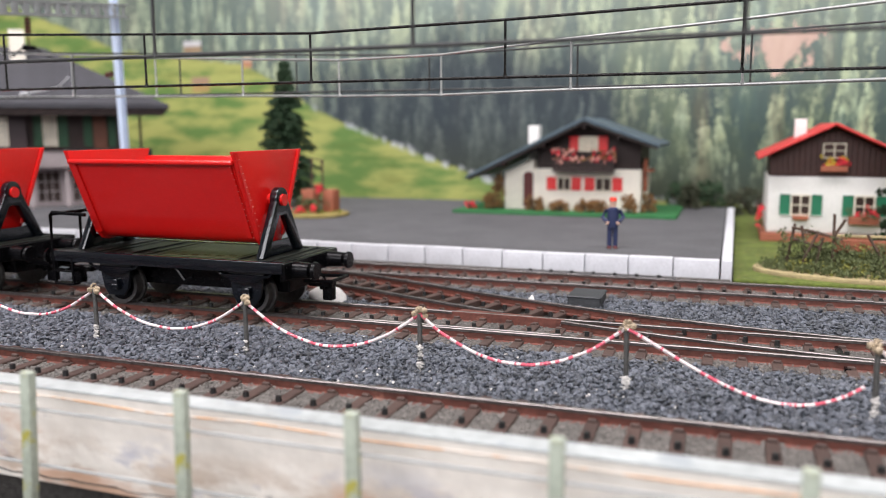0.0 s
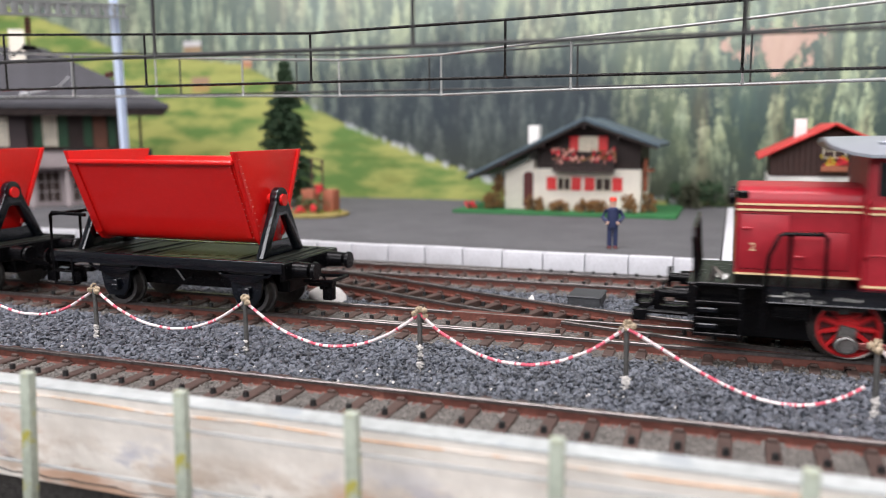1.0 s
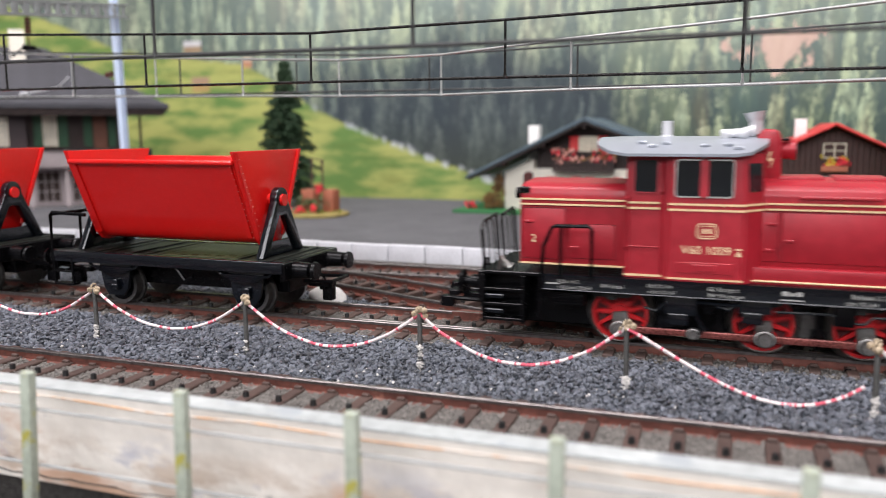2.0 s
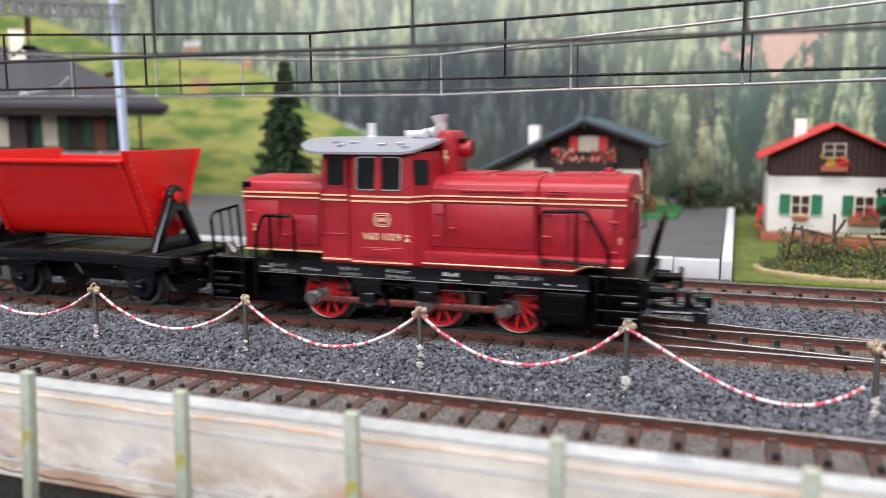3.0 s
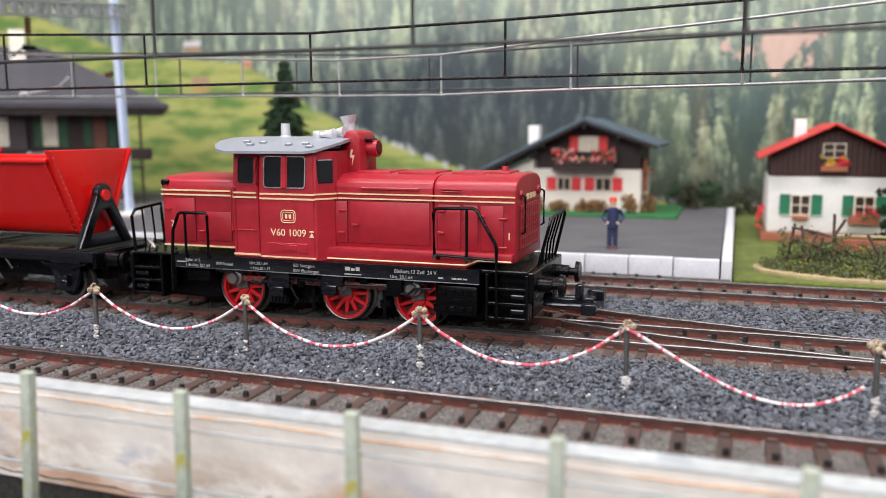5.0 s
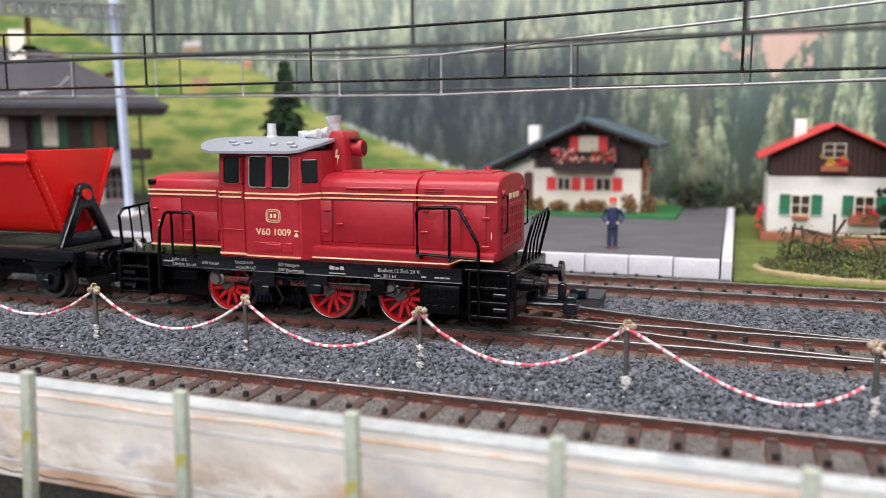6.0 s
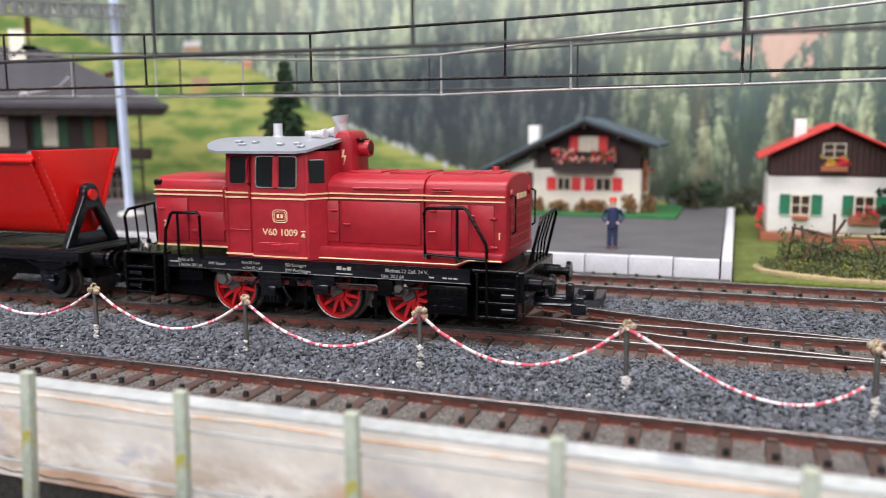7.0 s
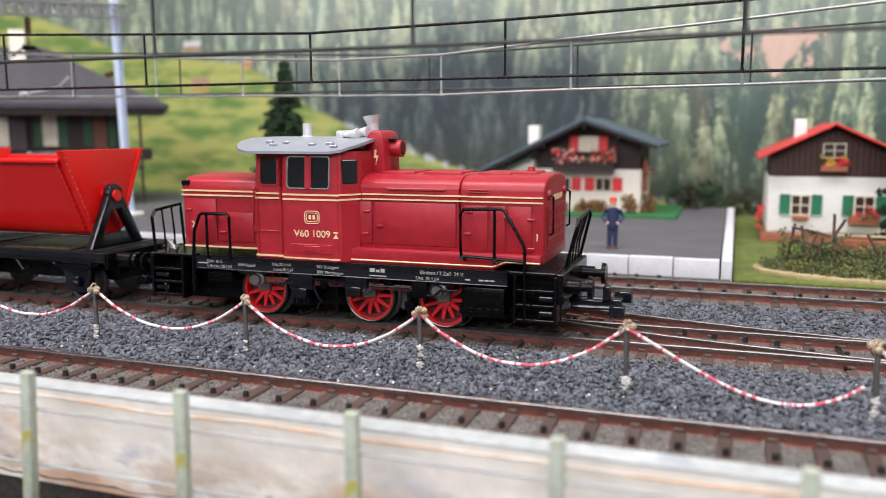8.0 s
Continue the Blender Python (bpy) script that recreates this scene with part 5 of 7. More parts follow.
# ---- tipper wagons ----
def tipper(x):
    wg = empty("tipper_wagon", x, 0, 0, 0, "bright red side-tipping hopper on a black four-wheel wagon frame", "freight wagon", "tipper wagons of the train")
    # open trough with a V section
    bm = bmesh.new()
    sec = [(-15.6, 39.5), (-8.3, 23.2), (-7.3, 21.0), (-6.3, 19.3), (-5.0, 18.1), (-3.2, 17.4), (3.2, 17.4), (5.0, 18.1), (6.3, 19.3), (7.3, 21.0), (8.3, 23.2), (15.6, 39.5)]
    inn = [(y * 0.955, z + (0.0 if z > 38 else 0.75)) for y, z in sec]
    ring = sec + inn[::-1]
    prism(bm, ring, -27.4, 23.4, "x")
    tub = part("tub", bm, TUB_RED, wg, smooth=True)
    for xe, s in ((23.4, 1), (-27.4, -1)):
        bm = bmesh.new()
        prism(bm, [(-16.8, 42.2), (-6.4, 18.8), (-5.0, 17.2), (-3.2, 16.8), (3.2, 16.8), (5.0, 17.2), (6.4, 18.8), (16.8, 42.2)], *sorted((xe, xe + s * 1.0)), "x", 0.22, 2)
        end = part("end_plate", bm, TUB_RED, tub, smooth=True)
        bm = bmesh.new()
        for y0, z0, y1, z1 in ((-16.8, 42.2, -6.4, 18.8), (16.8, 42.2, 6.4, 18.8)):
            d = 1 if y0 < 0 else -1
            prism(bm, [(y0, z0), (y0 + d * 1.5, z0), (y1 + d * 1.5, z1), (y1, z1)], *sorted((xe + s * 0.9, xe + s * 1.5)), "x", 0.15, 1)
        part("end_flange", bm, TUB_RED, tub)
    for s in (-1, 1):
        bm = bmesh.new()
        box(bm, -27.8, 23.8, *sorted((s * 15.3, s * 16.9)), 38.7, 40.0, 0.45, 3)
        part("rim", bm, TUB_RED, tub, smooth=True)
        for xe in (-26.6, 22.2):
            bm = bmesh.new()
            prism(bm, [(s * 15.5, 39.6), (s * 16.1, 39.2), (s * 7.1, 19.2), (s * 6.4, 19.4)], xe - 0.7, xe + 0.7, "x", 0.1, 1)
            part("side_rib", bm, TUB_RED, tub)
    rv = bmesh.new()
    for xe in (-28.2, 23.2):
        for k in range(13):
            t = k / 12
            p = Vector((xe, -16.35 + 9.6 * t, 38.4 - 19.0 * t))
            cyl(rv, p, p + Vector((0, -0.2, -0.1)), 0.13, 0.1, 6)
    for k in range(13):
        t = k / 12
        for y in (-15.6, 15.6):
            p = Vector((25.3, y * (1 - t) + (0.39 * y) * t, 40.2 - 21 * t))
            cyl(rv, p, p + Vector((0.2, 0, 0)), 0.13, 0.1, 6)
    tagged(part("rivets", rv, RIVET, tub, "rows of pale worn rivets"), kind="stuff")
    # bearers: an inverted V with a round head at each end
    for xe in (26.0, -31.8):
        bm = bmesh.new()
        head = [(3.1 * math.cos(radians(a)), 29.2 + 3.2 * math.sin(radians(a))) for a in range(-10, 191, 20)]
        outer = [(10.8, 14.4)] + head + [(-10.8, 14.4)]
        prism(bm, outer[:1] + head + outer[-1:] + [(-7.8, 14.4), (-1.7, 24.8), (1.7, 24.8), (7.8, 14.4)], xe, xe + 2.2, "x", 0.3, 2)
        prism(bm, [(-9.4, 14.4), (9.4, 14.4), (6.8, 18.2), (-6.8, 18.2)], xe + 0.3, xe + 1.2, "x", 0.1, 1)
        br = part("bearer", bm, BLACK_GLOSS, wg, "glossy black triangular tipping bearer", smooth=True)
        bm = bmesh.new()
        s = 1 if xe > 0 else -1
        xa = xe + (1.6 if s > 0 else 0.2)
        cyl(bm, (xe + 0.9 - s * 2.5, 0, 29.0), (xa + s * 1.3, 0, 29.0), 1.75, 1.6, 18)
        part("pivot_pin", bm, TUB_RED, br, "red pivot pin", smooth=True)
    # frame
    bm = bmesh.new()
    box(bm, -36.0, 36.0, -14.6, 14.6, 13.2, 14.2, 0.15, 1)
    deck = part("deck", bm, DECK_GREEN, wg, "dusty green-black deck plate")
    for s in (-1, 1):
        bm = bmesh.new()
        prism(bm, [(s * 15.2, 11.6), (s * 15.2, 14.5), (s * 13.0, 14.5), (s * 13.0, 13.9), (s * 14.4, 13.7), (s * 14.4, 12.4), (s * 13.2, 12.0), (s * 13.2, 11.6)], -36.2, 36.2, "x", 0.5, 4)
        part("sole_bar", bm, BLACK_GLOSS, wg, "glossy black channel sill", smooth=True)
        for ax in (-17.4, 24.2):
            bm = bmesh.new()
            for k in range(4):
                box(bm, ax - 6.8 + k * 1.1, ax + 6.8 - k * 1.1, *sorted((s * 12.6, s * 14.0)), 10.2 - k * 0.5, 10.7 - k * 0.5, 0.08, 1)
            for u in (-1, 1):
                tube(bm, [(ax + u * 6.8, s * 13.3, 10.4), (ax + u * 8.6, s * 13.3, 11.8)], 0.4, 6)
            sp = part("leaf_spring", bm, BLACK_GLOSS, wg)
            bm = bmesh.new()
            prism(bm, [(ax - 5.4, 11.6), (ax - 4.0, 4.6), (ax - 2.6, 2.6), (ax + 2.6, 2.6), (ax + 4.0, 4.6), (ax + 5.4, 11.6)], *sorted((s * 11.6, s * 12.8)), "y", 0.25, 2)
            box(bm, ax - 1.7, ax + 1.7, *sorted((s * 12.0, s * 14.4)), 4.2, 7.4, 0.35, 2)
            box(bm, ax - 2.0, ax + 2.0, *sorted((s * 14.2, s * 14.7)), 5.0, 6.0, 0.15, 1)
            cyl(bm, (ax, s * 14.3, 5.6), (ax, s * 15.0, 5.6), 0.55, 0.5, 10)
            part("axle_guard", bm, BLACK_GLOSS, wg, smooth=True)
    for s in (-1, 1):
        bm = bmesh.new()
        box(bm, *sorted((s * 35.4, s * 36.8)), -14.8, 14.8, 9.8, 14.4, 0.25, 1)
        beam = part("buffer_beam", bm, BLACK, wg)
        for y in (-9.6, 9.6):
            bm = bmesh.new()
            cyl(bm, (s * 36.6, y, 12.0), (s * 41.2, y, 12.0), 2.3, 2.0, 18)
            cyl(bm, (s * 41.2, y, 12.0), (s * 42.4, y, 12.0), 0.9, 0.9, 12)
            cyl(bm, (s * 42.4, y, 12.0), (s * 43.2, y, 12.0), 2.4, 2.2, 20)
            part("buffer", bm, BLACK, beam, smooth=True)
        bm = bmesh.new()
        tube(bm, [(s * 36.6, -4.6, 8.2), (s * 44.8, -4.6, 8.6), (s * 44.8, 4.6, 8.6), (s * 36.6, 4.6, 8.2)], 0.5, 8)
        box(bm, *sorted((s * 36.0, s * 43.0)), -1.4, 1.4, 6.2, 7.8, 0.3, 1)
        box(bm, *sorted((s * 40.0, s * 43.0)), -1.2, 1.2, 2.6, 7.0, 0.4, 2)
        tube(bm, [(s * 38, -2.5, 10.5), (s * 41, -3.0, 10.0), (s * 43, -2.5, 7.2), (s * 40, -2.0, 6.0)], 0.45, 6)
        part("coupling", bm, BLACK, wg, "black loop coupling", smooth=True)
    bm = bmesh.new()
    for s in (-1, 1):
        tube(bm, [(-36.6, s * 14.9, 9.0), (-36.6, s * 14.9, 24.4), (-35.8, s * 14.9, 25.2), (-24.5, s * 14.9, 24.8)] if s < 0 else [(-36.6, 14.9, 9.0), (-36.6, 14.9, 24.6)], 0.5, 8)
    tube(bm, [(-36.6, -14.9, 24.6), (-36.6, 14.9, 24.6)], 0.5, 8)
    tube(bm, [(-36.6, -4, 14), (-36.6, -4, 24.6)], 0.4, 8)
    part("brake_platform_railing", bm, BLACK, wg, smooth=True)
    bm = bmesh.new()
    cyl(bm, (-35.0, 3, 14), (-35.0, 3, 34), 0.5, 0.5, 8)
    tube(bm, [(-37.8, 3, 34), (-32.2, 3, 34.3)], 0.4, 6)
    part("brake_column", bm, BLACK, wg)
    bm = bmesh.new()
    for z in (5.0, 8.6):
        box(bm, -36.4, -29.6, -15.4, -12.6, z, z + 0.6, 0.12, 1)
    box(bm, -36.4, -35.8, -15.3, -14.5, 5.0, 13, 0.1, 1)
    box(bm, -30.2, -29.6, -15.3, -14.5, 5.0, 13, 0.1, 1)
    part("step_block", bm, BLACK, wg)
    bm = bmesh.new()
    box(bm, -26, 33, -6, 6, 5.2, 13.2, 0.3, 1)
    tube(bm, [(3.0, -13.6, 11.8), (6.0, -13.6, 8.2), (8.6, -13.6, 9.2)], 0.5, 6)
    part("underframe", bm, BLACK, wg)
    rng = np.random.default_rng(21)
    bm = bmesh.new()
    box(bm, -4, 20, -11.5, 11.5, 14.2, 14.5, 0.1, 1)
    part("floor_plate", bm, PLATE_GREEN, deck, "worn green floor plate")
    for x0 in (-26, -22, -14, -9, -5, 20.5, 24, 29, 33):
        bm = bmesh.new()
        box(bm, x0, x0 + rng.uniform(1.0, 2.6), -12.5, 12.5, 14.2, 14.42 + rng.uniform(0, 0.2), 0.12, 1)
        part("cross_bar", bm, DECK_GREEN, deck)
    for k in range(5):
        bm = bmesh.new()
        x0 = 2 + 3.6 * k
        box(bm, x0, x0 + rng.uniform(1.4, 2.8), -10.4 + 0.5 * k, -9.7 + 0.5 * k, 14.5, 14.58)
        part("deck_mark", bm, BLACK, deck)
    whs = []
    for ax in (-17.4, 24.2):
        bm = bmesh.new()
        for s in (-1, 1):
            cyl(bm, (0, s * 7.4, 0), (0, s * 8.2, 0), 6.1, 6.0, 36)
            cyl(bm, (0, s * 8.2, 0), (0, s * 10.6, 0), 5.25, 5.2, 36)
        cyl(bm, (0, -11.5, 0), (0, 11.5, 0), 1.0, 1.0, 12)
        w = part("wheelset", bm, DARK_STEEL, wg, "plain grey disc wheels on an axle", smooth=True)
        w.location = (ax * MM, 0, 5.2 * MM)
        for s in (-1, 1):
            bm = bmesh.new()
            cyl(bm, (0, s * 10.5, 0), (0, s * 10.8, 0), 4.3, 4.1, 30)
            part("wheel_disc", bm, BLACK, w, smooth=True)
        whs.append(w)
    return wg, whs


WAGONS = [tipper(-105.2), tipper(-198.5)]


# ---- houses ----
def window(parent, x0, x1, z0, z1, y, frame_m, pane_m, bars=1, sill=True, rows=1):
    w = bmesh.new()
    t = 0.55
    for a in ((x0 - t, x1 + t, z1, z1 + t), (x0 - t, x1 + t, z0 - t, z0), (x0 - t, x0, z0, z1), (x1, x1 + t, z0, z1)):
        box(w, a[0], a[1], y - 0.5, y + 0.4, a[2], a[3])
    ob = part("window", w, frame_m, parent)
    b = bmesh.new()
    box(b, x0, x1, y - 0.12, y + 0.3, z0, z1)
    part("pane", b, pane_m, ob, "dark window pane" if pane_m is PANE else "pale curtained pane")
    for k in range(bars):
        b = bmesh.new()
        x = x0 + (x1 - x0) * (k + 1) / (bars + 1)
        box(b, x - 0.28, x + 0.28, y - 0.45, y, z0, z1)
        part("glazing_bar", b, frame_m, ob)
    for k in range(rows):
        b = bmesh.new()
        z = z0 + (z1 - z0) * (k + 1) / (rows + 1)
        box(b, x0, x1, y - 0.42, y, z - 0.25, z + 0.25)
        part("glazing_bar", b, frame_m, ob)
    return ob


def shutter(parent, x0, x1, z0, z1, y, m):
    b = bmesh.new()
    box(b, x0, x1, y - 0.7, y, z0, z1)
    f = min(b.faces, key=lambda q: q.calc_center_median().y)
    r = bmesh.ops.inset_individual(b, faces=[f], thickness=0.55, depth=-0.3)
    return part("shutter", b, m, parent)


def blossoms(parent, x0, x1, y0, y1, z0, z1, seed, mats, count=26, name="flowers", r=1.0):
    rng = np.random.default_rng(seed)
    b = bmesh.new()
    for _ in range(count):
        c = (rng.uniform(x0, x1), rng.uniform(y0, y1), rng.uniform(z0, z1))
        leaf_clump(b, rng, c, r, 14, 0.55, 1, int(rng.integers(0, len(mats))))
    return part(name, b, mats, parent)


def chalet():
    h = empty("chalet", -32.4, 216, 6.8, 0, "white and dark wood alpine chalet with red shutters, slate-blue roof", "house")

    def P(x):
        return x + 32.4
    y0, d, b0 = 0.0, 44.0, 0.0
    bm = bmesh.new()
    box(bm, P(-59.4), P(-6.0), y0, d, b0, 20.9, 0.5, 2)
    wall = part("ground_floor", bm, CREAM_WALL, h, smooth=True)
    bm = bmesh.new()
    prism(bm, [(P(-74.5), 0), (P(-59.3), 0), (P(-59.3), 25.6), (P(-74.5), 18.6)], y0 + 1.2, d - 3, "y", 0.4, 2)
    part("annex", bm, CREAM_WALL, h, smooth=True)
    bm = bmesh.new()
    prism(bm, [(P(-57.0), 20.9), (P(-6.4), 20.9), (P(-6.4), 34.8), (0, 44.4), (P(-57.0), 32.2)], y0 + 0.6, d - 0.5, "y")
    up = part("upper_floor", bm, DARK_WOOD, h)
    for k in range(13):
        bm = bmesh.new()
        z = 21.3 + k * 1.7
        w0 = max(P(-57.0), -(44.0 - z) / 0.49 + 0.6)
        w1 = min(P(-6.4), (44.0 - z) / 0.36 - 0.6)
        if w1 - w0 > 2:
            box(bm, w0, w1, y0 - 0.1, y0 + 0.8, z, z + 1.45, 0.15, 1)
            part("plank", bm, DARK_WOOD, up)
    # roof slabs with fascia
    for nm, prof in (("roof", [(0, 46.2), (P(-92.0), 17.2), (P(-92.4), 15.4), (0, 44.2)]), ("roof", [(0, 46.2), (P(3.4), 33.4), (P(3.4), 31.6), (0, 44.2)])):
        bm = bmesh.new()
        prism(bm, prof, -11.0, d + 5, "y", 0.25, 1)
        r = part(nm, bm, BLUE_SLATE, h, "slate-blue shingle roof slope")
    for prof in ([(0, 44.3), (P(-90.5), 15.9), (P(-90.5), 14.7), (0, 43.0)], [(0, 44.3), (P(2.2), 31.8), (P(2.2), 30.6), (0, 43.0)]):
        bm = bmesh.new()
        prism(bm, prof, -10.2, -9.0, "y")
        part("barge_board", bm, DARK_WOOD, h)
    bm = bmesh.new()
    for x, z in ((-20, 33.2), (0, 42.0), (16, 37), (-40, 23.5)):
        box(bm, x - 0.7, x + 0.7, -9.5, 0, z - 1.4, z, 0.1, 1)
    part("purlins", bm, DARK_WOOD, h)
    bm = bmesh.new()
    box(bm, P(-66.5), P(-61.0), 18, 25, 22, 42.4, 0.4, 2)
    ch = part("chimney", bm, PALE, h, "white plastered chimney", smooth=True)
    # ground floor windows and shutters
    for a, c in ((-47.2, -40.0), (-28.2, -19.9)):
        window(wall, P(a) + 0.7, P(c) - 0.7, 10.6, 16.3, y0, CURTAIN, PANE, 1, rows=0)
    for a, c in ((-52.2, -47.4), (-39.7, -35.0), (-33.2, -28.4), (-19.6, -14.8)):
        shutter(wall, P(a), P(c), 10.3, 16.8, y0, SHUTTER_RED)
    window(up, P(-36.0), P(-27.4), 30.0, 36.4, y0, CURTAIN, CURTAIN, 2, rows=1)
    shutter(up, P(-41.0), P(-36.6), 29.8, 37.0, y0, SHUTTER_RED)
    shutter(up, P(-26.8), P(-22.2), 29.8, 37.0, y0, SHUTTER_RED)
    bm = bmesh.new()
    prism(bm, [(P(-64.4), 1.4), (P(-59.4), 1.4), (P(-59.4), 18.0), (P(-60.8), 19.2), (P(-63.0), 19.2), (P(-64.4), 18.0)], 0.4, 1.6, "y", 0.1, 1)
    part("door", bm, DOOR_RED, h, "arched maroon door")
    bm = bmesh.new()
    box(bm, P(-5.6), P(-4.0), 6, 14, 10, 26, 0.2, 1)
    box(bm, P(-5.6), P(-1.0), 4, 16, 19.5, 20.6, 0.2, 1)
    part("side_balcony", bm, TERRACOTTA, h)
    # balcony
    bm = bmesh.new()
    box(bm, P(-48.2), P(-18.6), -6.5, 0, 19.6, 20.8, 0.2, 1)
    bal = part("balcony", bm, DARK_WOOD, h, "dark carved balcony full of flowers")
    for k in range(15):
        bm = bmesh.new()
        x = P(-48.0) + k * 2.0
        box(bm, x, x + 1.6, -6.6, -6.0, 20.4, 25.0, 0.12, 1)
        part("baluster", bm, DARK_WOOD, bal)
    bm = bmesh.new()
    box(bm, P(-48.6), P(-18.2), -6.9, -5.6, 24.8, 25.7, 0.2, 1)
    part("handrail", bm, DARK_WOOD, bal)
    blossoms(bal, P(-48.5), P(-36), -7.6, -5.0, 24.5, 31.0, 3, [BUSH_BROWN, FLOWER_PINK, FLOWER_PINK, FLOWER_RED], 34)
    blossoms(bal, P(-29.5), P(-17.5), -7.6, -5.0, 24.0, 31.0, 4, [BUSH_BROWN, FLOWER_PINK, FLOWER_RED], 34)
    blossoms(bal, P(-38), P(-28), -7.4, -5.4, 24.5, 27.0, 5, [BUSH_BROWN, FLOWER_PINK], 12)
    return h


bmG = bmesh.new()
box(bmG, -98.4, 12.0, 203.4, 264, 5.0, 6.8, 0.4, 2)
tagged(part("garden_plate", bmG, GREEN_BASE), "bright green flocked base plate under the chalet", "base plate")
chalet()


def bush(name, x, y, z, sx, sy, sz, m, seed, label, n=160, leaf=0.8):
    rng = np.random.default_rng(seed)
    o = empty(name, x, y, z, 0, label, "bush")
    b = bmesh.new()
    for _ in range(5):
        a = rng.uniform(0, 6.28)
        tube(b, [(0, 0, 0), (math.cos(a) * sx * 0.3, math.sin(a) * sy * 0.3, sz * 0.5), (math.cos(a) * sx * 0.6, math.sin(a) * sy * 0.6, sz * 0.8)], 0.3, 5)
    part("stem", b, BARK, o)
    b = bmesh.new()
    for _ in range(n // 10):
        c = (rng.uniform(-sx, sx) * 0.8, rng.uniform(-sy, sy) * 0.8, rng.uniform(0.1, 0.95) * sz)
        k = 1 - 0.5 * (c[2] / sz) ** 2
        leaf_clump(b, rng, (c[0] * k, c[1] * k, c[2]), min(sx, sy, sz) * 0.45, 18, leaf)
    part("foliage", b, m, o)
    return o


for i, (x, sx, sz) in enumerate(((-58, 6, 8), (-45, 7, 4.5), (-33, 6, 6), (-26, 6, 6.5), (-11, 5, 9), (-2, 5, 9))):
    bush("bush", x, 211.5 if i < 5 else 218, 6.7, sx, 3.5, sz, BUSH_BROWN, 40 + i, "low brown dried shrub against the chalet wall", 190)
bush("bush", -80, 214, 6.7, 7, 5, 9, BUSH_BROWN, 51, "brown dried shrub beside the chalet", 220)
bush("bush", -78, 218, 13, 4, 4, 12, BUSH_BROWN, 52, "tall brown climbing shrub at the chalet corner", 200)
bush("flower_bush", -92, 212, 6.7, 4, 3, 4, FLOWER_RED, 53, "small red flowering shrub on the green plate", 60)
for i, (x, y, s, hh) in enumerate(((15, 262, 6, 12), (24, 272, 9, 13), (33, 292, 10, 16), (8, 292, 9, 22), (46, 298, 12, 18))):
    bush("bush", x, y, 5.2 if x < 33 and y < 276 else BED, s, 8, hh, NEEDLE if i % 2 else DULL_LEAF, 60 + i, "dark olive shrub at the foot of the backdrop", 340, 1.2)


def cottage():
    h = empty("cottage", 75.0, 185, -0.6, 0, "white cottage with dark wood gable, red roof and green shutters", "house")

    def P(x):
        return x - 75.0
    bm = bmesh.new()
    box(bm, P(48.2), P(102), -1.6, 50, 0, 3.6, 0.3, 1)
    part("plinth", bm, TERRACOTTA, h, "terracotta stone plinth")
    bm = bmesh.new()
    box(bm, P(50.2), P(100), 0, 48, 3.6, 27.9, 1.2, 3)
    wall = part("ground_floor", bm, PALE, h, smooth=True)
    bm = bmesh.new()
    prism(bm, [(P(51.0), 27.9), (P(99.2), 27.9), (P(99.2), 36.5), (0, 48.6), (P(51.0), 36.5)], 0.8, 47.5, "y")
    up = part("upper_floor", bm, BROWN_WOOD, h)
    for k in range(22):
        x = -23.6 + k * 2.2
        bm = bmesh.new()
        box(bm, x, x + 1.95, 0.2, 1.0, 27.9, 47.6 - abs(x + 1) * 0.49, 0.1, 1)
        part("plank", bm, BROWN_WOOD, up)
    for s in (-1, 1):
        bm = bmesh.new()
        prism(bm, [(0, 50.2), (s * 29.2, 36.2), (s * 29.2, 34.9), (0, 48.9)], -7.0, 54, "y", 0.3, 1)
        part("roof", bm, RED_TILE, h, "bright red tiled roof slope")
    bm = bmesh.new()
    box(bm, P(61.0), P(66.0), 22, 27, 42, 52.0, 0.3, 2)
    part("chimney", bm, PALE, h, "white plastered chimney", smooth=True)
    for a in (59.9, 84.2):
        window(wall, P(a) + 0.4, P(a + 7.4) - 0.4, 11.9, 19.6, 0, CURTAIN, PANE, 1, rows=1)
        shutter(wall, P(a - 4.6), P(a - 0.5), 11.6, 20.2, 0, SHUTTER_GREEN)
        shutter(wall, P(a + 7.9), P(a + 12.0), 11.6, 20.2, 0, SHUTTER_GREEN)
    bm = bmesh.new()
    box(bm, P(60.6), P(66.8), -2.4, 0, 9.6, 11.2, 0.2, 1)
    part("flower_box", bm, TERRACOTTA, wall)
    bm = bmesh.new()
    box(bm, P(82.0), P(93.4), -3.2, 0, 8.4, 11.6, 0.2, 1)
    fb = part("flower_box", bm, TERRACOTTA, wall)
    blossoms(wall, P(81.5), P(94), -3.8, -0.8, 10.5, 16.5, 8, [FLOWER_RED, FLOWER_RED, LEAF], 24, r=1.4)
    window(up, P(71.5), P(79.4), 36.0, 41.2, 0.4, CURTAIN, PANE, 1, rows=1)
    bm = bmesh.new()
    box(bm, P(70.4), P(80.6), -2.6, 0.2, 30.0, 32.4, 0.2, 1)
    part("flower_box", bm, TERRACOTTA, up)
    blossoms(up, P(70), P(81), -3.0, -0.4, 31.8, 36.0, 9, [FLOWER_YELLOW, FLOWER_YELLOW, FLOWER_RED], 26, r=1.2)
    b = blossoms(wall, P(46.6), P(48.8), -1.2, 2, 6.5, 15.5, 10, [FLOWER_RED, FLOWER_RED, LEAF], 16, "climbing_flowers")
    return h


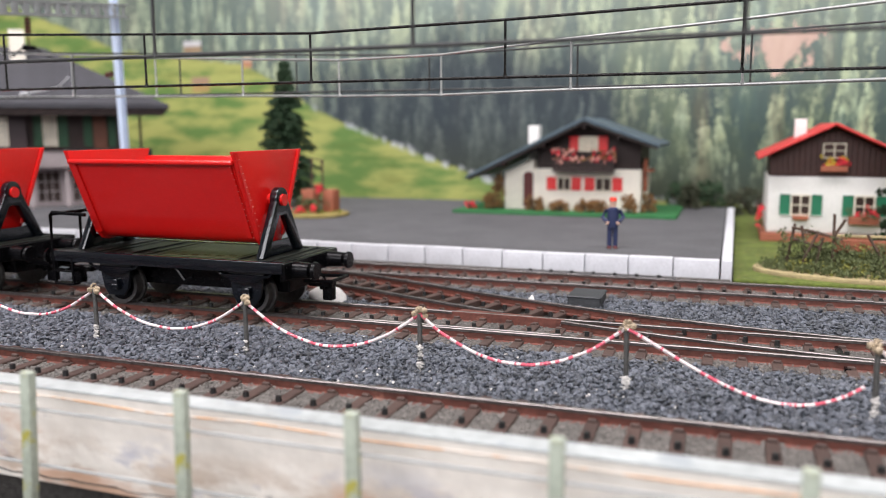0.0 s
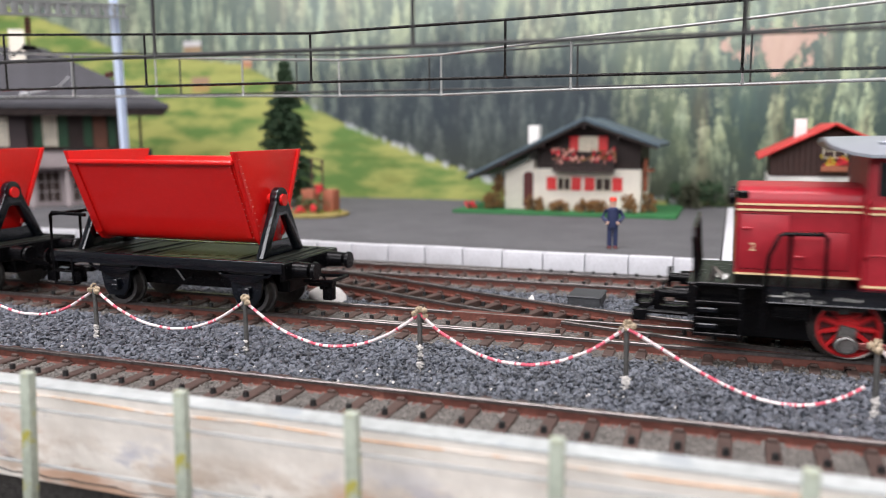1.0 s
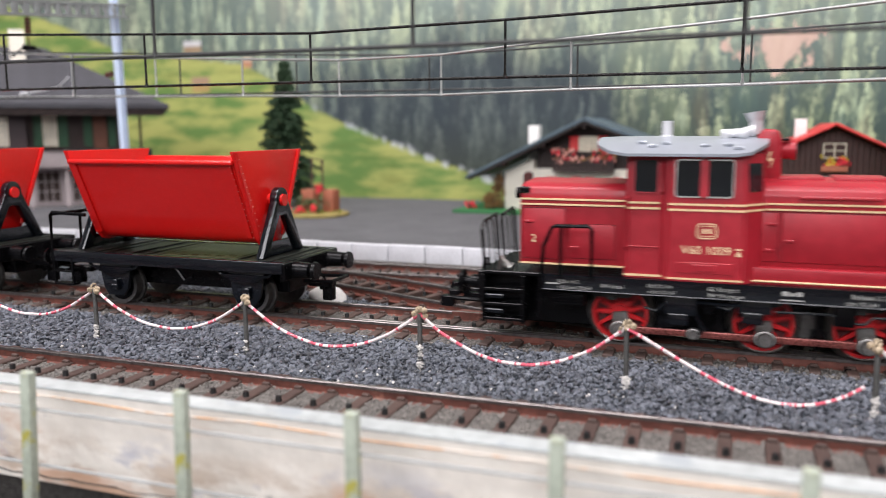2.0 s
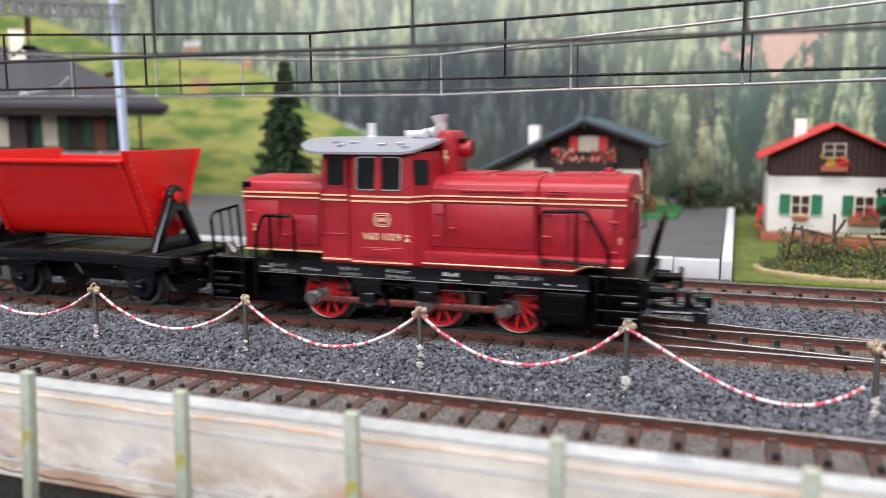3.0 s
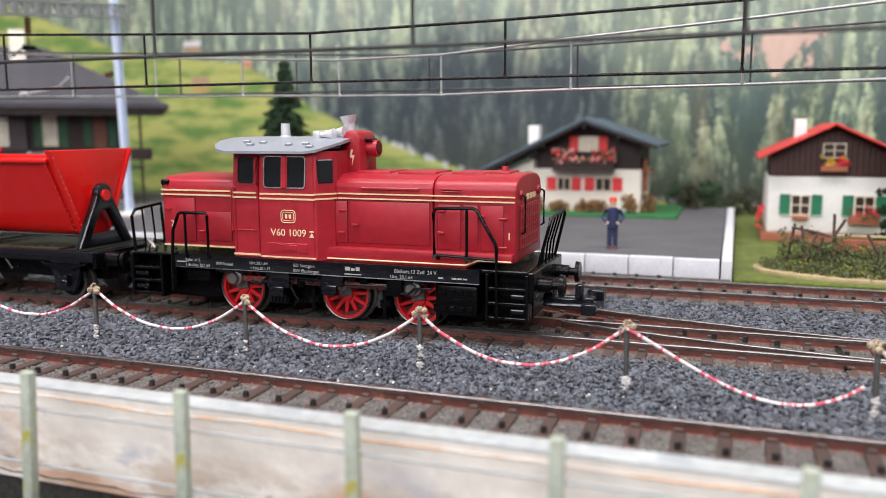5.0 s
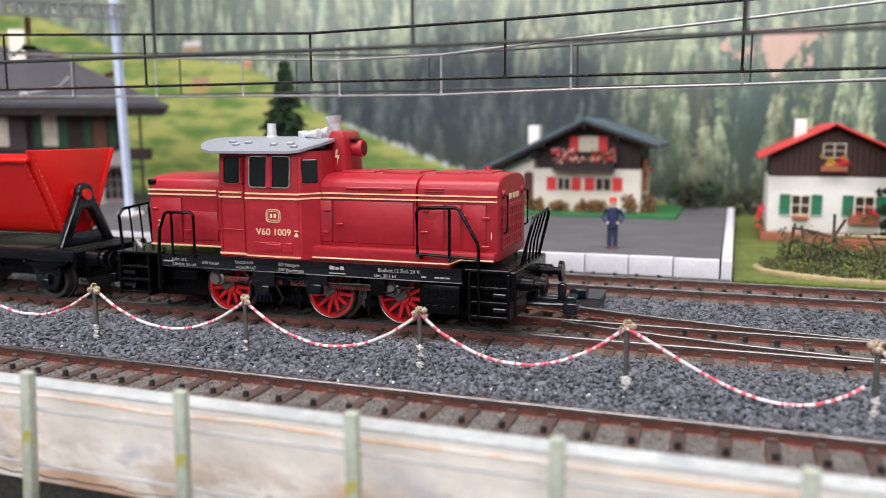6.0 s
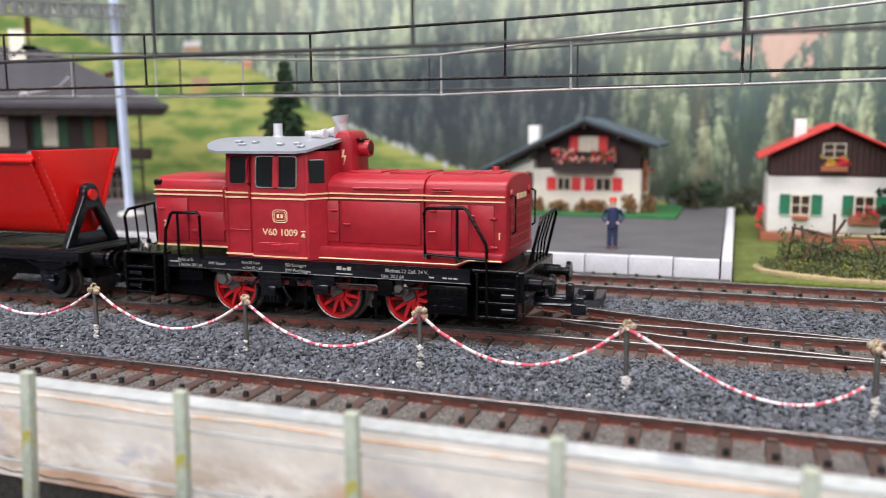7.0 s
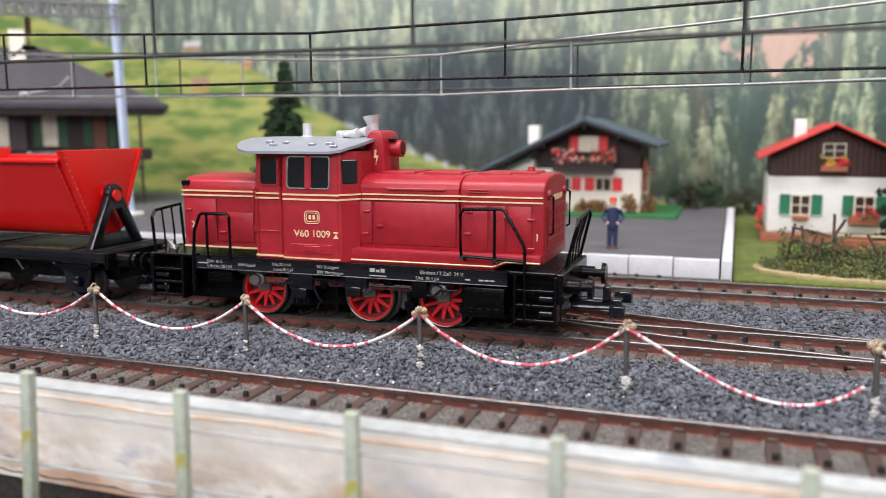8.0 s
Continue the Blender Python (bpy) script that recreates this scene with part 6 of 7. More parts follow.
bmL = bmesh.new()
box(bmL, 37.7, 300, 84, 318, BED - 0.3, -0.6, 0.4, 1)
tagged(part("lawn", bmL, LAWN), "yellow-green flocked lawn round the cottage", "lawn", "", "structure")
cottage()


def garden_bed():
    rng = np.random.default_rng(77)
    o = empty("garden_bed", 86, 106, -0.6, 0, "raised oval garden bed full of mossy shrubs with a pale rim", "garden bed")
    b = bmesh.new()
    pr = [(42 * math.cos(2 * math.pi * k / 40), 20.5 * math.sin(2 * math.pi * k / 40)) for k in range(40)]
    prism(b, pr, -0.5, 1.4, "z", 0.4, 2)
    part("rim", b, SAND_RIM, o, "pale sandy rim", smooth=True)
    b = bmesh.new()
    for _ in range(900):
        a, r = rng.uniform(0, 6.28), rng.uniform(0, 1) ** 0.5
        leaf_clump(b, rng, (39 * r * math.cos(a), 18.6 * r * math.sin(a), 1.4 + rng.uniform(0, 9.0) * (1.10 - r)), 2.6, 22, 0.55, 0.8, int(rng.random() < 0.10))
    part("shrubs", b, [LEAF, LEAF_YELLOW], o)
    # a crooked twig arbour
    for pts in ([(-32, -3, 1), (-29.5, -3, 16.5)], [(-17.5, -4, 0), (-17.8, -4, 20.2)], [(-30.5, -3.4, 15.2), (-24, -3.6, 14.2), (-15, -4.2, 11.8)], [(-31, -4, 12.0), (-20, -4, 8.4)],
                [(-25, -4, 1), (-27.5, -4, 16.0)], [(-17.5, -4.2, 13), (-14.5, -4.2, 18.5)], [(-23, -5, 1), (-21.0, -5, 12.5)], [(-28, -5, 1), (-22.5, -5, 14)], [(-8, -6, 14), (-4.5, -6, 8), (-1, -6, 1.5)]):
        b = bmesh.new()
        tube(b, pts, 0.5, 6)
        part("twig", b, BARK, o)
    b = bmesh.new()
    for _ in range(105):
        c = (rng.uniform(-34, -13), rng.uniform(-6, 0), rng.uniform(2, 14))
        leaf_clump(b, rng, c, 1.8, 9, 0.6)
    part("climber", b, LEAF, o)
    for z in (6.6, 11.6):
        b = bmesh.new()
        box(b, -17, 30, 4, 5.2, z, z + (4.2 if z < 8 else 0.9), 0.2, 1)
        part("fence_board", b, TERRACOTTA if z < 8 else SAND_RIM, o, "brown garden fence board")
    b = bmesh.new()
    for x in (-16, 0, 16):
        box(b, x, x + 1.2, 5.2, 6.4, -0.5, 12.5, 0.1, 1)
    part("fence_posts", b, BARK, o)


garden_bed()


def station():
    h = empty("station_house", -296, 200, 5.2, 45, "old wooden station house with grey hipped roof and plastered ground floor", "house")
    bm = bmesh.new()
    box(bm, -150, -2, 0, 62, 0, 31.2, 0.4, 1)
    wall = part("ground_floor", bm, GREY_PLASTER, h)
    bm = bmesh.new()
    box(bm, -150, -0.6, -1.2, 62, 31.2, 60, 0.3, 1)
    up = part("upper_floor", bm, DARK_WOOD, h)
    for k in range(17):
        bm = bmesh.new()
        box(bm, -52, -0.6, -1.7, -1.1, 31.6 + 1.7 * k, 33.1 + 1.7 * k, 0.12, 1)
        part("plank", bm, DARK_WOOD, up)
    bm = bmesh.new()
    box(bm, -150, -51.8, -5, 0, 31.4, 62, 0.3, 1)
    bay = part("bay", bm, MAUVE_WOOD, h, "weathered grey-brown boarded bay")
    window(bay, -70, -61.2, 34.6, 49, -5.0, CURTAIN, CURTAIN_DIM, 3, rows=4)
    window(up, -43.2, -37.0, 34.4, 50.2, -1.7, CURTAIN, CURTAIN_DIM, 3, rows=5)
    for a, c in ((-48.4, -44.0), (-36.2, -31), (-23.0, -18.4), (-10.2, -6.0)):
        shutter(up, a, c, 33.4, 50.8, -1.7, DARK_GREEN)
    bm = bmesh.new()
    box(bm, -17.9, -10.7, -2.2, -1.2, 31.6, 50.4, 0.2, 1)
    part("door", bm, DOOR_BROWN, up, "brown wooden balcony door")
    # hipped roof
    bm = bmesh.new()
    e = [(-165, -14, 56.6), (22.5, -14, 56.6), (22.5, 76, 56.6), (-165, 76, 56.6)]
    r = [(-120, 31, 90.0), (-40.5, 31, 90.0)]
    V = [bm.verts.new(p) for p in e + r]
    L = [bm.verts.new((p[0], p[1], p[2] - 2.0)) for p in e]
    for f in ((0, 1, 5, 4), (1, 2, 5), (2, 3, 4, 5), (3, 0, 4)):
        bm.faces.new([V[i] for i in f])
    for i in range(4):
        bm.faces.new((V[i], L[i], L[(i + 1) % 4], V[(i + 1) % 4]))
    bm.faces.new(L)
    bmesh.ops.recalc_face_normals(bm, faces=bm.faces[:])
    roof = part("roof", bm, SLATE, h, "grey slate hipped roof")
    for k in range(12):
        t = k / 12
        y, z = -14 + 45 * t, 56.6 + 33.4 * t
        bm = bmesh.new()
        box(bm, -165 + 45 * (t + 0.09), 22 - 62.5 * (t + 0.09), -0.2, 4.3, 0.0, 0.2)
        o = part("shingle_course", bm, SLATE, roof)
        o.matrix_basis = pose(0, y * MM, (z + 0.15) * MM, math.degrees(math.atan2(33.4, 45)), 0, 0)
    # dark box added below the roof edge to supply the overhang's deep shade
    bm = bmesh.new()
    box(bm, -163, 20, -12.6, -1.9, 50.6, 54.5, 0.3, 1)
    part("eave_shade_box", bm, DARK_WOOD, h, "dark wood box added as the deep shade under the eaves")
    for k in range(24):
        bm = bmesh.new()
        x = -164 + k * 8.0
        box(bm, x, x + 1.6, -14.6, 0, 52.6, 54.4)
        part("rafter", bm, DARK_WOOD, h)
    bm = bmesh.new()
    box(bm, -57.6, -49.6, 18, 26, 66, 98.5, 0.4, 1)
    part("chimney", bm, CREAM_WALL, h, "cream plastered chimney")
    bm = bmesh.new()
    box(bm, -2, 13, -4, 6, 25.4, 27.2, 0.2, 1)
    bal = part("balcony", bm, DARK_WOOD, h)
    bm = bmesh.new()
    box(bm, -2, 13, -4.6, -3.6, 26.8, 32.0, 0.2, 1)
    part("parapet", bm, DARK_WOOD, bal)
    for x in (6.4,):
        bm = bmesh.new()
        box(bm, x, x + 1.4, -4.4, -3.0, 0, 54, 0.1, 1)
        part("post", bm, DARK_WOOD, bal)
    for a in (-66, -48, -30, -14):
        window(wall, a, a + 11, 3, 19.5, -0.3, GREY_PLASTER, PANE, 2, rows=2)
    bm = bmesh.new()
    box(bm, -58, 8, -10.5, -0.2, 20.6, 22.0, 0.3, 1)
    part("canopy", bm, MAUVE_WOOD, h, "thin grey canopy over the ground floor")
    for a in (-52, -34, -16):
        bm = bmesh.new()
        box(bm, a, a + 1.8, -9, -7.4, 0, 31.2, 0.2, 1)
        part("veranda_post", bm, GREY_PLASTER, h)


station()


def conifer(name, x, y, z, height, radius, seed, label):
    rng = np.random.default_rng(seed)
    o = empty(name, x, y, z, 0, label, "tree")
    b = bmesh.new()
    cyl(b, (0, 0, 0), (0, 0, height * 0.97), height * 0.018, 0.15, 10)
    part("trunk", b, BARK, o)
    lb, nb = bmesh.new(), bmesh.new()
    levels = 20
    for k in range(levels):
        t = 0.10 + 0.88 * k / (levels - 1)
        r = radius * (1 - t) ** 0.85 + 0.5
        for j in range(11):
            a = 2 * math.pi * (j + rng.uniform(-0.35, 0.35)) / 11 + k * 0.7
            rr = r * rng.uniform(0.5, 1.2)
            tip = Vector((math.cos(a) * rr, math.sin(a) * rr, height * t - rr * rng.uniform(0.05, 0.45)))
            root = Vector((0, 0, height * t))
            tube(lb, [root, root.lerp(tip, 0.6) + Vector((0, 0, 0.5)), tip], 0.16, 4)
            for s in range(9):
                u = (s + 1.5) / 10
                p = root.lerp(tip, u) + Vector((0, 0, 0.4 * math.sin(u * 3.1)))
                leaf_clump(nb, rng, p, 1.3 + 1.6 * (1 - u), 12, 1.15, 0.8)
    part("limbs", lb, BARK, o)
    part("crown", nb, NEEDLE, o, "dark green needle crown with ragged edge")
    return o


conifer("conifer", -200, 215, 5.2, 79, 25, 5, "dark green model fir tree on the forecourt edge")
conifer("conifer", 102, 150, -0.6, 74, 18, 6, "dark green model fir tree before the cottage")


def island():
    rng = np.random.default_rng(31)
    o = empty("flower_island", -160, 172, 5.2, 0, "round planted island with an orange well and red flowers", "flower bed")
    b = bmesh.new()
    prism(b, [(17 * math.cos(2 * math.pi * k / 32), 17 * math.sin(2 * math.pi * k / 32)) for k in range(32)], 0.0, 1.6, "z", 0.5, 2)
    part("mound", b, LAWN_DRY, o, smooth=True)
    b = bmesh.new()
    for _ in range(60):
        a, r = rng.uniform(0, 6.28), 15 * rng.uniform(0, 1) ** 0.5
        leaf_clump(b, rng, (r * math.cos(a), r * math.sin(a), 1.8), 1.2, 10, 0.6)
    part("moss", b, LEAF_YELLOW, o)
    b = bmesh.new()
    for s in ((-9, -2), (3, 9)):
        box(b, s[0], s[1], 2, 10, 1.0, 12.5, 0.6, 2)
    part("well_wall", b, TERRACOTTA, o, "orange brick well", smooth=True)
    b = bmesh.new()
    tube(b, [(-4, 5, 12), (-4, 5, 28), (2, 5, 27), (2, 5, 12)], 0.7, 6)
    part("well_arm", b, BARK, o)
    for i, (x, y, z) in enumerate(((2.5, -1, 13), (2, -6, 3.5), (-9, -10, 3.0), (-3, -9, 3))):
        blossoms(o, x - 1.5, x + 1.5, y - 1.5, y + 1.5, z - 1, z + 2, 90 + i, [FLOWER_RED], 10, "red_flowers", 1.4)
    b = bmesh.new()
    for _ in range(30):
        leaf_clump(b, rng, (rng.uniform(-10, 8), rng.uniform(-5, 3), rng.uniform(2, 9)), 1.8, 12, 0.8)
    part("shrubs", b, LEAF, o)


island()


def figurine():
    """A small painted tin standing figure: one plain mesh."""
    b = bmesh.new()
    for s in (-1, 1):
        cyl(b, (s * 1.05, 0, 0.8), (s * 0.95, 0, 8.8), 0.85, 1.0, 10, 0)
        box(b, s * 1.05 - 0.75, s * 1.05 + 0.75, -1.9, 0.8, 0, 0.9, 0.25, 1, 3)
    cyl(b, (0, 0, 7.6), (0, 0, 14.2), 1.9, 2.2, 12, 0)
    cyl(b, (0, 0, 14.0), (0, 0, 14.9), 2.1, 0.9, 12, 0)
    for s in (-1, 1):
        tube(b, [(s * 2.2, 0, 13.8), (s * 3.7, 0.3, 11.2), (s * 1.9, -1.4, 9.4)], 0.75, 8, 0)
        cyl(b, (s * 1.9, -1.4, 8.9), (s * 1.8, -1.6, 9.8), 0.6, 0.6, 8, 1)
    cyl(b, (0, 0, 14.6), (0, 0, 17.2), 1.05, 1.2, 12, 1)
    cyl(b, (0, 0, 17.0), (0, 0, 18.2), 1.35, 1.2, 12, 2)
    box(b, -1.0, 1.0, -1.9, -0.8, 17.0, 17.3, 0.1, 1, 2)
    cyl(b, (0, 0, 0.0), (0, 0, 0.12), 3.0, 3.0, 16, 4)
    ob = part("figurine", b, [COAT_BLUE, SKIN, CAP_RED, DOOR_RED, ASPHALT], None, smooth=True)
    ob.matrix_basis = pose(-3.3 * MM, 101.2 * MM, 5.2 * MM, 0, 0, 8)
    tagged(ob, "tiny painted railwayman figurine in blue with a red cap", "figurine")


figurine()


# ---- rope barrier ----
def rope_barrier():
    o = empty("rope_barrier", 0, -38, 0, 0, "sagging red and white rope strung on thin grey posts", "rope barrier")
    tops = [(-148.6, 9.9), (-106.9, 9.9), (-65.1, 9.8), (-23.3, 9.9), (18.8, 10.2), (61.5, 9.9), (104, 10)]
    for i, (x, z) in enumerate(tops):
        b = bmesh.new()
        cyl(b, (x + 0.2, 0, BED - 1), (x, 0, z), 0.55, 0.5, 10)
        p = part("post", b, PIN_GREY, o, smooth=True)
        rng = np.random.default_rng(200 + i)
        b = bmesh.new()
        for k in range(7):
            s = Vector((rng.normal(0, 0.55), rng.normal(0, 0.4), rng.normal(0, 0.4)))
            r = bmesh.ops.create_icosphere(b, subdivisions=1, radius=rng.uniform(0.5, 0.85))
            for v in r["verts"]:
                v.co += Vector((x, 0, z + 0.2)) + s
        tube(b, [(x - 0.6, -0.5, z + 0.5), (x - 0.2, 0, z + 1.4), (x + 0.5, 0.2, z + 1.2)], 0.25, 6)
        part("knot", b, KNOT, p, "lump of brown glued knot", smooth=True)
        b = bmesh.new()
        for k in range(26 if i != 2 else 5):
            r = bmesh.ops.create_icosphere(b, subdivisions=1, radius=rng.uniform(0.18, 0.45))
            zz = BED + 1.0 + rng.uniform(0, 6.5 if i == 3 else 4.0)
            for v in r["verts"]:
                v.co += Vector((x + 0.2 + rng.normal(0, 0.35), -0.5, zz))
        part("glue_drips", b, GLUE, p, "white dried glue")
    lows = [2.2, 1.8, 1.1, 0.9, -1.1, 0.0]
    for i, ((xa, za), (xb, zb)) in enumerate(zip(tops, tops[1:])):
        n = 96
        pts = []
        for k in range(n + 1):
            t = k / n
            if i == 4:
                zz = za + (2.9 - za) * t - (4 * t * (1 - t)) * 7.0 * (0.45 + t)
                pts.append((xa + (59.8 - xa) * t, -0.5, zz + (0.0)))
            else:
                zz = za + (zb - za) * t - 4 * t * (1 - t) * ((za + zb) / 2 - lows[i])
                wob = 0.25 * noise.noise(Vector((xa + t * 8, 2.0, 0)))
                pts.append((xa + (xb - xa) * t, 0.4 * math.sin(t * 3.1), zz + wob))
        b = bmesh.new()
        tube(b, pts, 0.34, 8, 0, False, lambda j, i=i: 1 if noise.noise(Vector((j * 0.55, i * 7.3, 0.4))) > (-0.12 if i < 2 else -0.02) else 0)
        part("rope", b, [ROPE_RED, ROPE_WHITE], o, smooth=True)


rope_barrier()


# ---- overhead line ----
def overhead(name, low, high, drops, r, m, label, rd=None):
    """Contact wire, carrying wire and droppers. low, high: points (x, y, z)."""
    o = empty(name, 0, 0, 0, 0, label, "overhead line")
    for nm, pts in (("contact_wire", low), ("carrying_wire", high)):
        b = bmesh.new()
        tube(b, pts, r, 8)
        part(nm, b, m, o, smooth=True)
    for p, q in drops:
        b = bmesh.new()
        tube(b, [p, q], rd or r, 8)
        cyl(b, (p[0], p[1], p[2] - r * 0.6), (p[0], p[1], p[2] + r * 2.2), r * 1.5, r * 1.2, 8)
        part("dropper", b, m, o, smooth=True)
    return o


def sagging(y, xs, zs, zc, m, name, label, r):
    top = [(x, y, z) for x, z in zip(xs, zs)]
    low = [(x, y, zc) for x in xs]
    return overhead(name, low, top, list(zip(low, top)), r, m, label, r * 0.9)


sagging(0, (-248, -220, -169.5, -119, -67.4, -15.7, 37.3, 90, 142), (78.6, 77.5, 75.7, 73.8, 72.0, 73.0, 74.7, 77, 79), 59.7, WIRE_BLACK, "overhead_line", "black model overhead line above the train", 0.36)
sagging(66, (-248, -206, -157, -108.7, -59.4, -10.5, 39.8, 90), (79, 77, 75.1, 73.3, 71.5, 73.0, 74.7, 77), 60.4, WIRE_DARK, "overhead_line", "thin dark model overhead line above the rear track", 0.33)
sagging(-66, (-248, -164, -114, -63.6, -13.2, 37.4, 88), (78.6, 76, 74.5, 73.0, 72.0, 73.5, 75.5), 60.9, WIRE_DARK, "overhead_line", "grey model overhead line above the front track", 0.36)


def crossover_line():
    """The line above the curved track: low over the bend, higher at its end."""
    xs = (-247.5, -206.8, -166.2, -124.8, -81.9, -42.4, -3.0, 37.5, 80, 120)
    zl = (61, 60.6, 59.9, 59.2, 58.0, 57.1, 57.3, 57.2, 57.7, 58)
    zh = (78.5, 76.4, 74.0, 71.6, 69.1, 68.2, 69.8, 71.5, 74.4, 76.5)
    low = [(x, cross_y(x), z) for x, z in zip(xs, zl)]
    top = [(x, cross_y(x), z) for x, z in zip(xs, zh)]
    overhead("overhead_line", low, top, list(zip(low, top)), 0.36, WIRE_GREY, "pale grey model overhead line above the crossover", 0.32)


crossover_line()


SLOPE = 0.100     # the beam sags away from its mast


def gantry():
    o = empty("catenary_gantry", -248, 140, 0, 0, "pale blue steel mast carrying a grey lattice beam across the tracks", "catenary mast")
    b = bmesh.new()
    prism(b, [(-1.5, -1.5), (1.5, -1.5), (1.5, -1.0), (0.4, -1.0), (0.4, 1.0), (1.5, 1.0), (1.5, 1.5), (-1.5, 1.5), (-1.5, 1.0), (-0.4, 1.0), (-0.4, -1.0), (-1.5, -1.0)], -104.8, 0, "z")
    mast = part("mast", b, MAST, o, "pale blue-white steel mast")
    mast.matrix_basis = pose(-0.6 * MM, 0, 110 * MM, 0, -1.4, 0)
    b = bmesh.new()
    cyl(b, (-2.2, -2, 74.6), (-5.4, -2, 74.2), 1.5, 1.2, 12)
    cyl(b, (-5.4, -2, 74.2), (-6.6, -2, 74.0), 0.9, 0.6, 10)
    part("mast_insulator", b, INSULATOR, o, "brown insulator bolted to the mast", smooth=True)
    b = bmesh.new()
    box(b, -2.0, 7.0, -4.5, 4.5, 5.2, 7.5, 0.4, 1)
    part("footing", b, PALE, o)
    for x in (-2.2, 2.2):
        for z in (101.5, 107.0):
            b = bmesh.new()
            prism(b, [(-230, z - 0.5 - 230 * SLOPE), (6, z - 0.5 + 6 * SLOPE), (6, z + 0.5 + 6 * SLOPE), (-230, z + 0.5 - 230 * SLOPE)], x - 0.5, x + 0.5, "x")
            part("chord", b, MAST_GREY, o)
    for k in range(38):
        b = bmesh.new()
        y = 4 - k * 6.0
        for x in (-2.2, 2.2):
            box(b, x - 0.4, x + 0.4, y - 1.3, y + 0.1, 101.9 + y * SLOPE, 106.6 + y * SLOPE)
            tube(b, [(x, y, 101.5 + y * SLOPE), (x, y - 4.5, 107 + (y - 4.5) * SLOPE)], 0.3, 5)
        part("lattice_bar", b, MAST_GREY, o)
    for y in (-206, -140, -53.5):
        b = bmesh.new()
        top = 101.3 + y * SLOPE
        cyl(b, (0, y, top), (0, y, 83.0), 0.3, 0.3, 8)
        for k in range(4):
            cyl(b, (0, y, top - 1.2 - k * 1.7), (0, y, top - 2.5 - k * 1.7), 1.5, 1.1, 12)
        part("insulator", b, INSULATOR, o, "brown ribbed insulator", smooth=True)
        b = bmesh.new()
        tube(b, [(-8, y - 2, 78.6), (-3, y, 82.6), (3, y, 82.2), (12, y + 2, 76.5)], 0.45, 6)
        cyl(b, (-2.6, y, 82.6), (2.8, y, 82.2), 1.3, 1.0, 10)
        part("wire_clamp", b, BLACK, o, "black clamp of the carrying wire", smooth=True)
        b = bmesh.new()
        tube(b, [(-7, y, 62.8), (6, y, 64.4), (14, y, 65.6), (18, y + 2, 70.0)], 0.38, 8)
        cyl(b, (-6.4, y, 62.9), (-3.4, y, 63.3), 1.0, 0.9, 10)
        part("steady_arm", b, SILVER_LIGHT, o, smooth=True)


gantry()


def point_motor():
    o = empty("point_motor_box", -2.0, 42, BED, 0, "grey box of a point motor with chipped white corners", "control box")
    b = bmesh.new()
    box(b, -4.6, 4.6, -6, 6, 0, 3.9, 0.4, 2)
    part("housing", b, GREY_BOX, o, smooth=True)
    b = bmesh.new()
    box(b, -4.9, 4.9, -6.3, 6.3, 3.7, 4.4, 0.25, 1)
    part("lid", b, GREY_BOX, o)


point_motor()


def plaster_lump():
    rng = np.random.default_rng(5)
    b = bmesh.new()
    bmesh.ops.create_icosphere(b, subdivisions=3, radius=1)
    for v in b.verts:
        k = 1 + 0.22 * noise.noise(v.co * 1.4) + 0.08 * noise.noise(v.co * 5)
        v.co = Vector((v.co.x * 6.2 * k, v.co.y * 3.6 * k, max(v.co.z, -0.35) * 4.2 * k))
    ob = part("plaster_lump", b, PALE, None, smooth=True)
    ob.location = (-75.2 * MM, 22 * MM, -2.4 * MM)
    tagged(ob, "rough white lump of plaster lying beside the rails", "plaster lump")
    b = bmesh.new()
    bmesh.ops.create_icosphere(b, subdivisions=2, radius=1)
    for v in b.verts:
        v.co = v.co * (1 + 0.3 * noise.noise(v.co * 2)) * 0.9
        v.co.z *= 2.0
    ob = part("plaster_lump", b, PALE, None, smooth=True)
    ob.location = (-17.7 * MM, 38.5 * MM, -2.4 * MM)
    tagged(ob, "small white plaster chip on the ballast", "plaster lump")


plaster_lump()


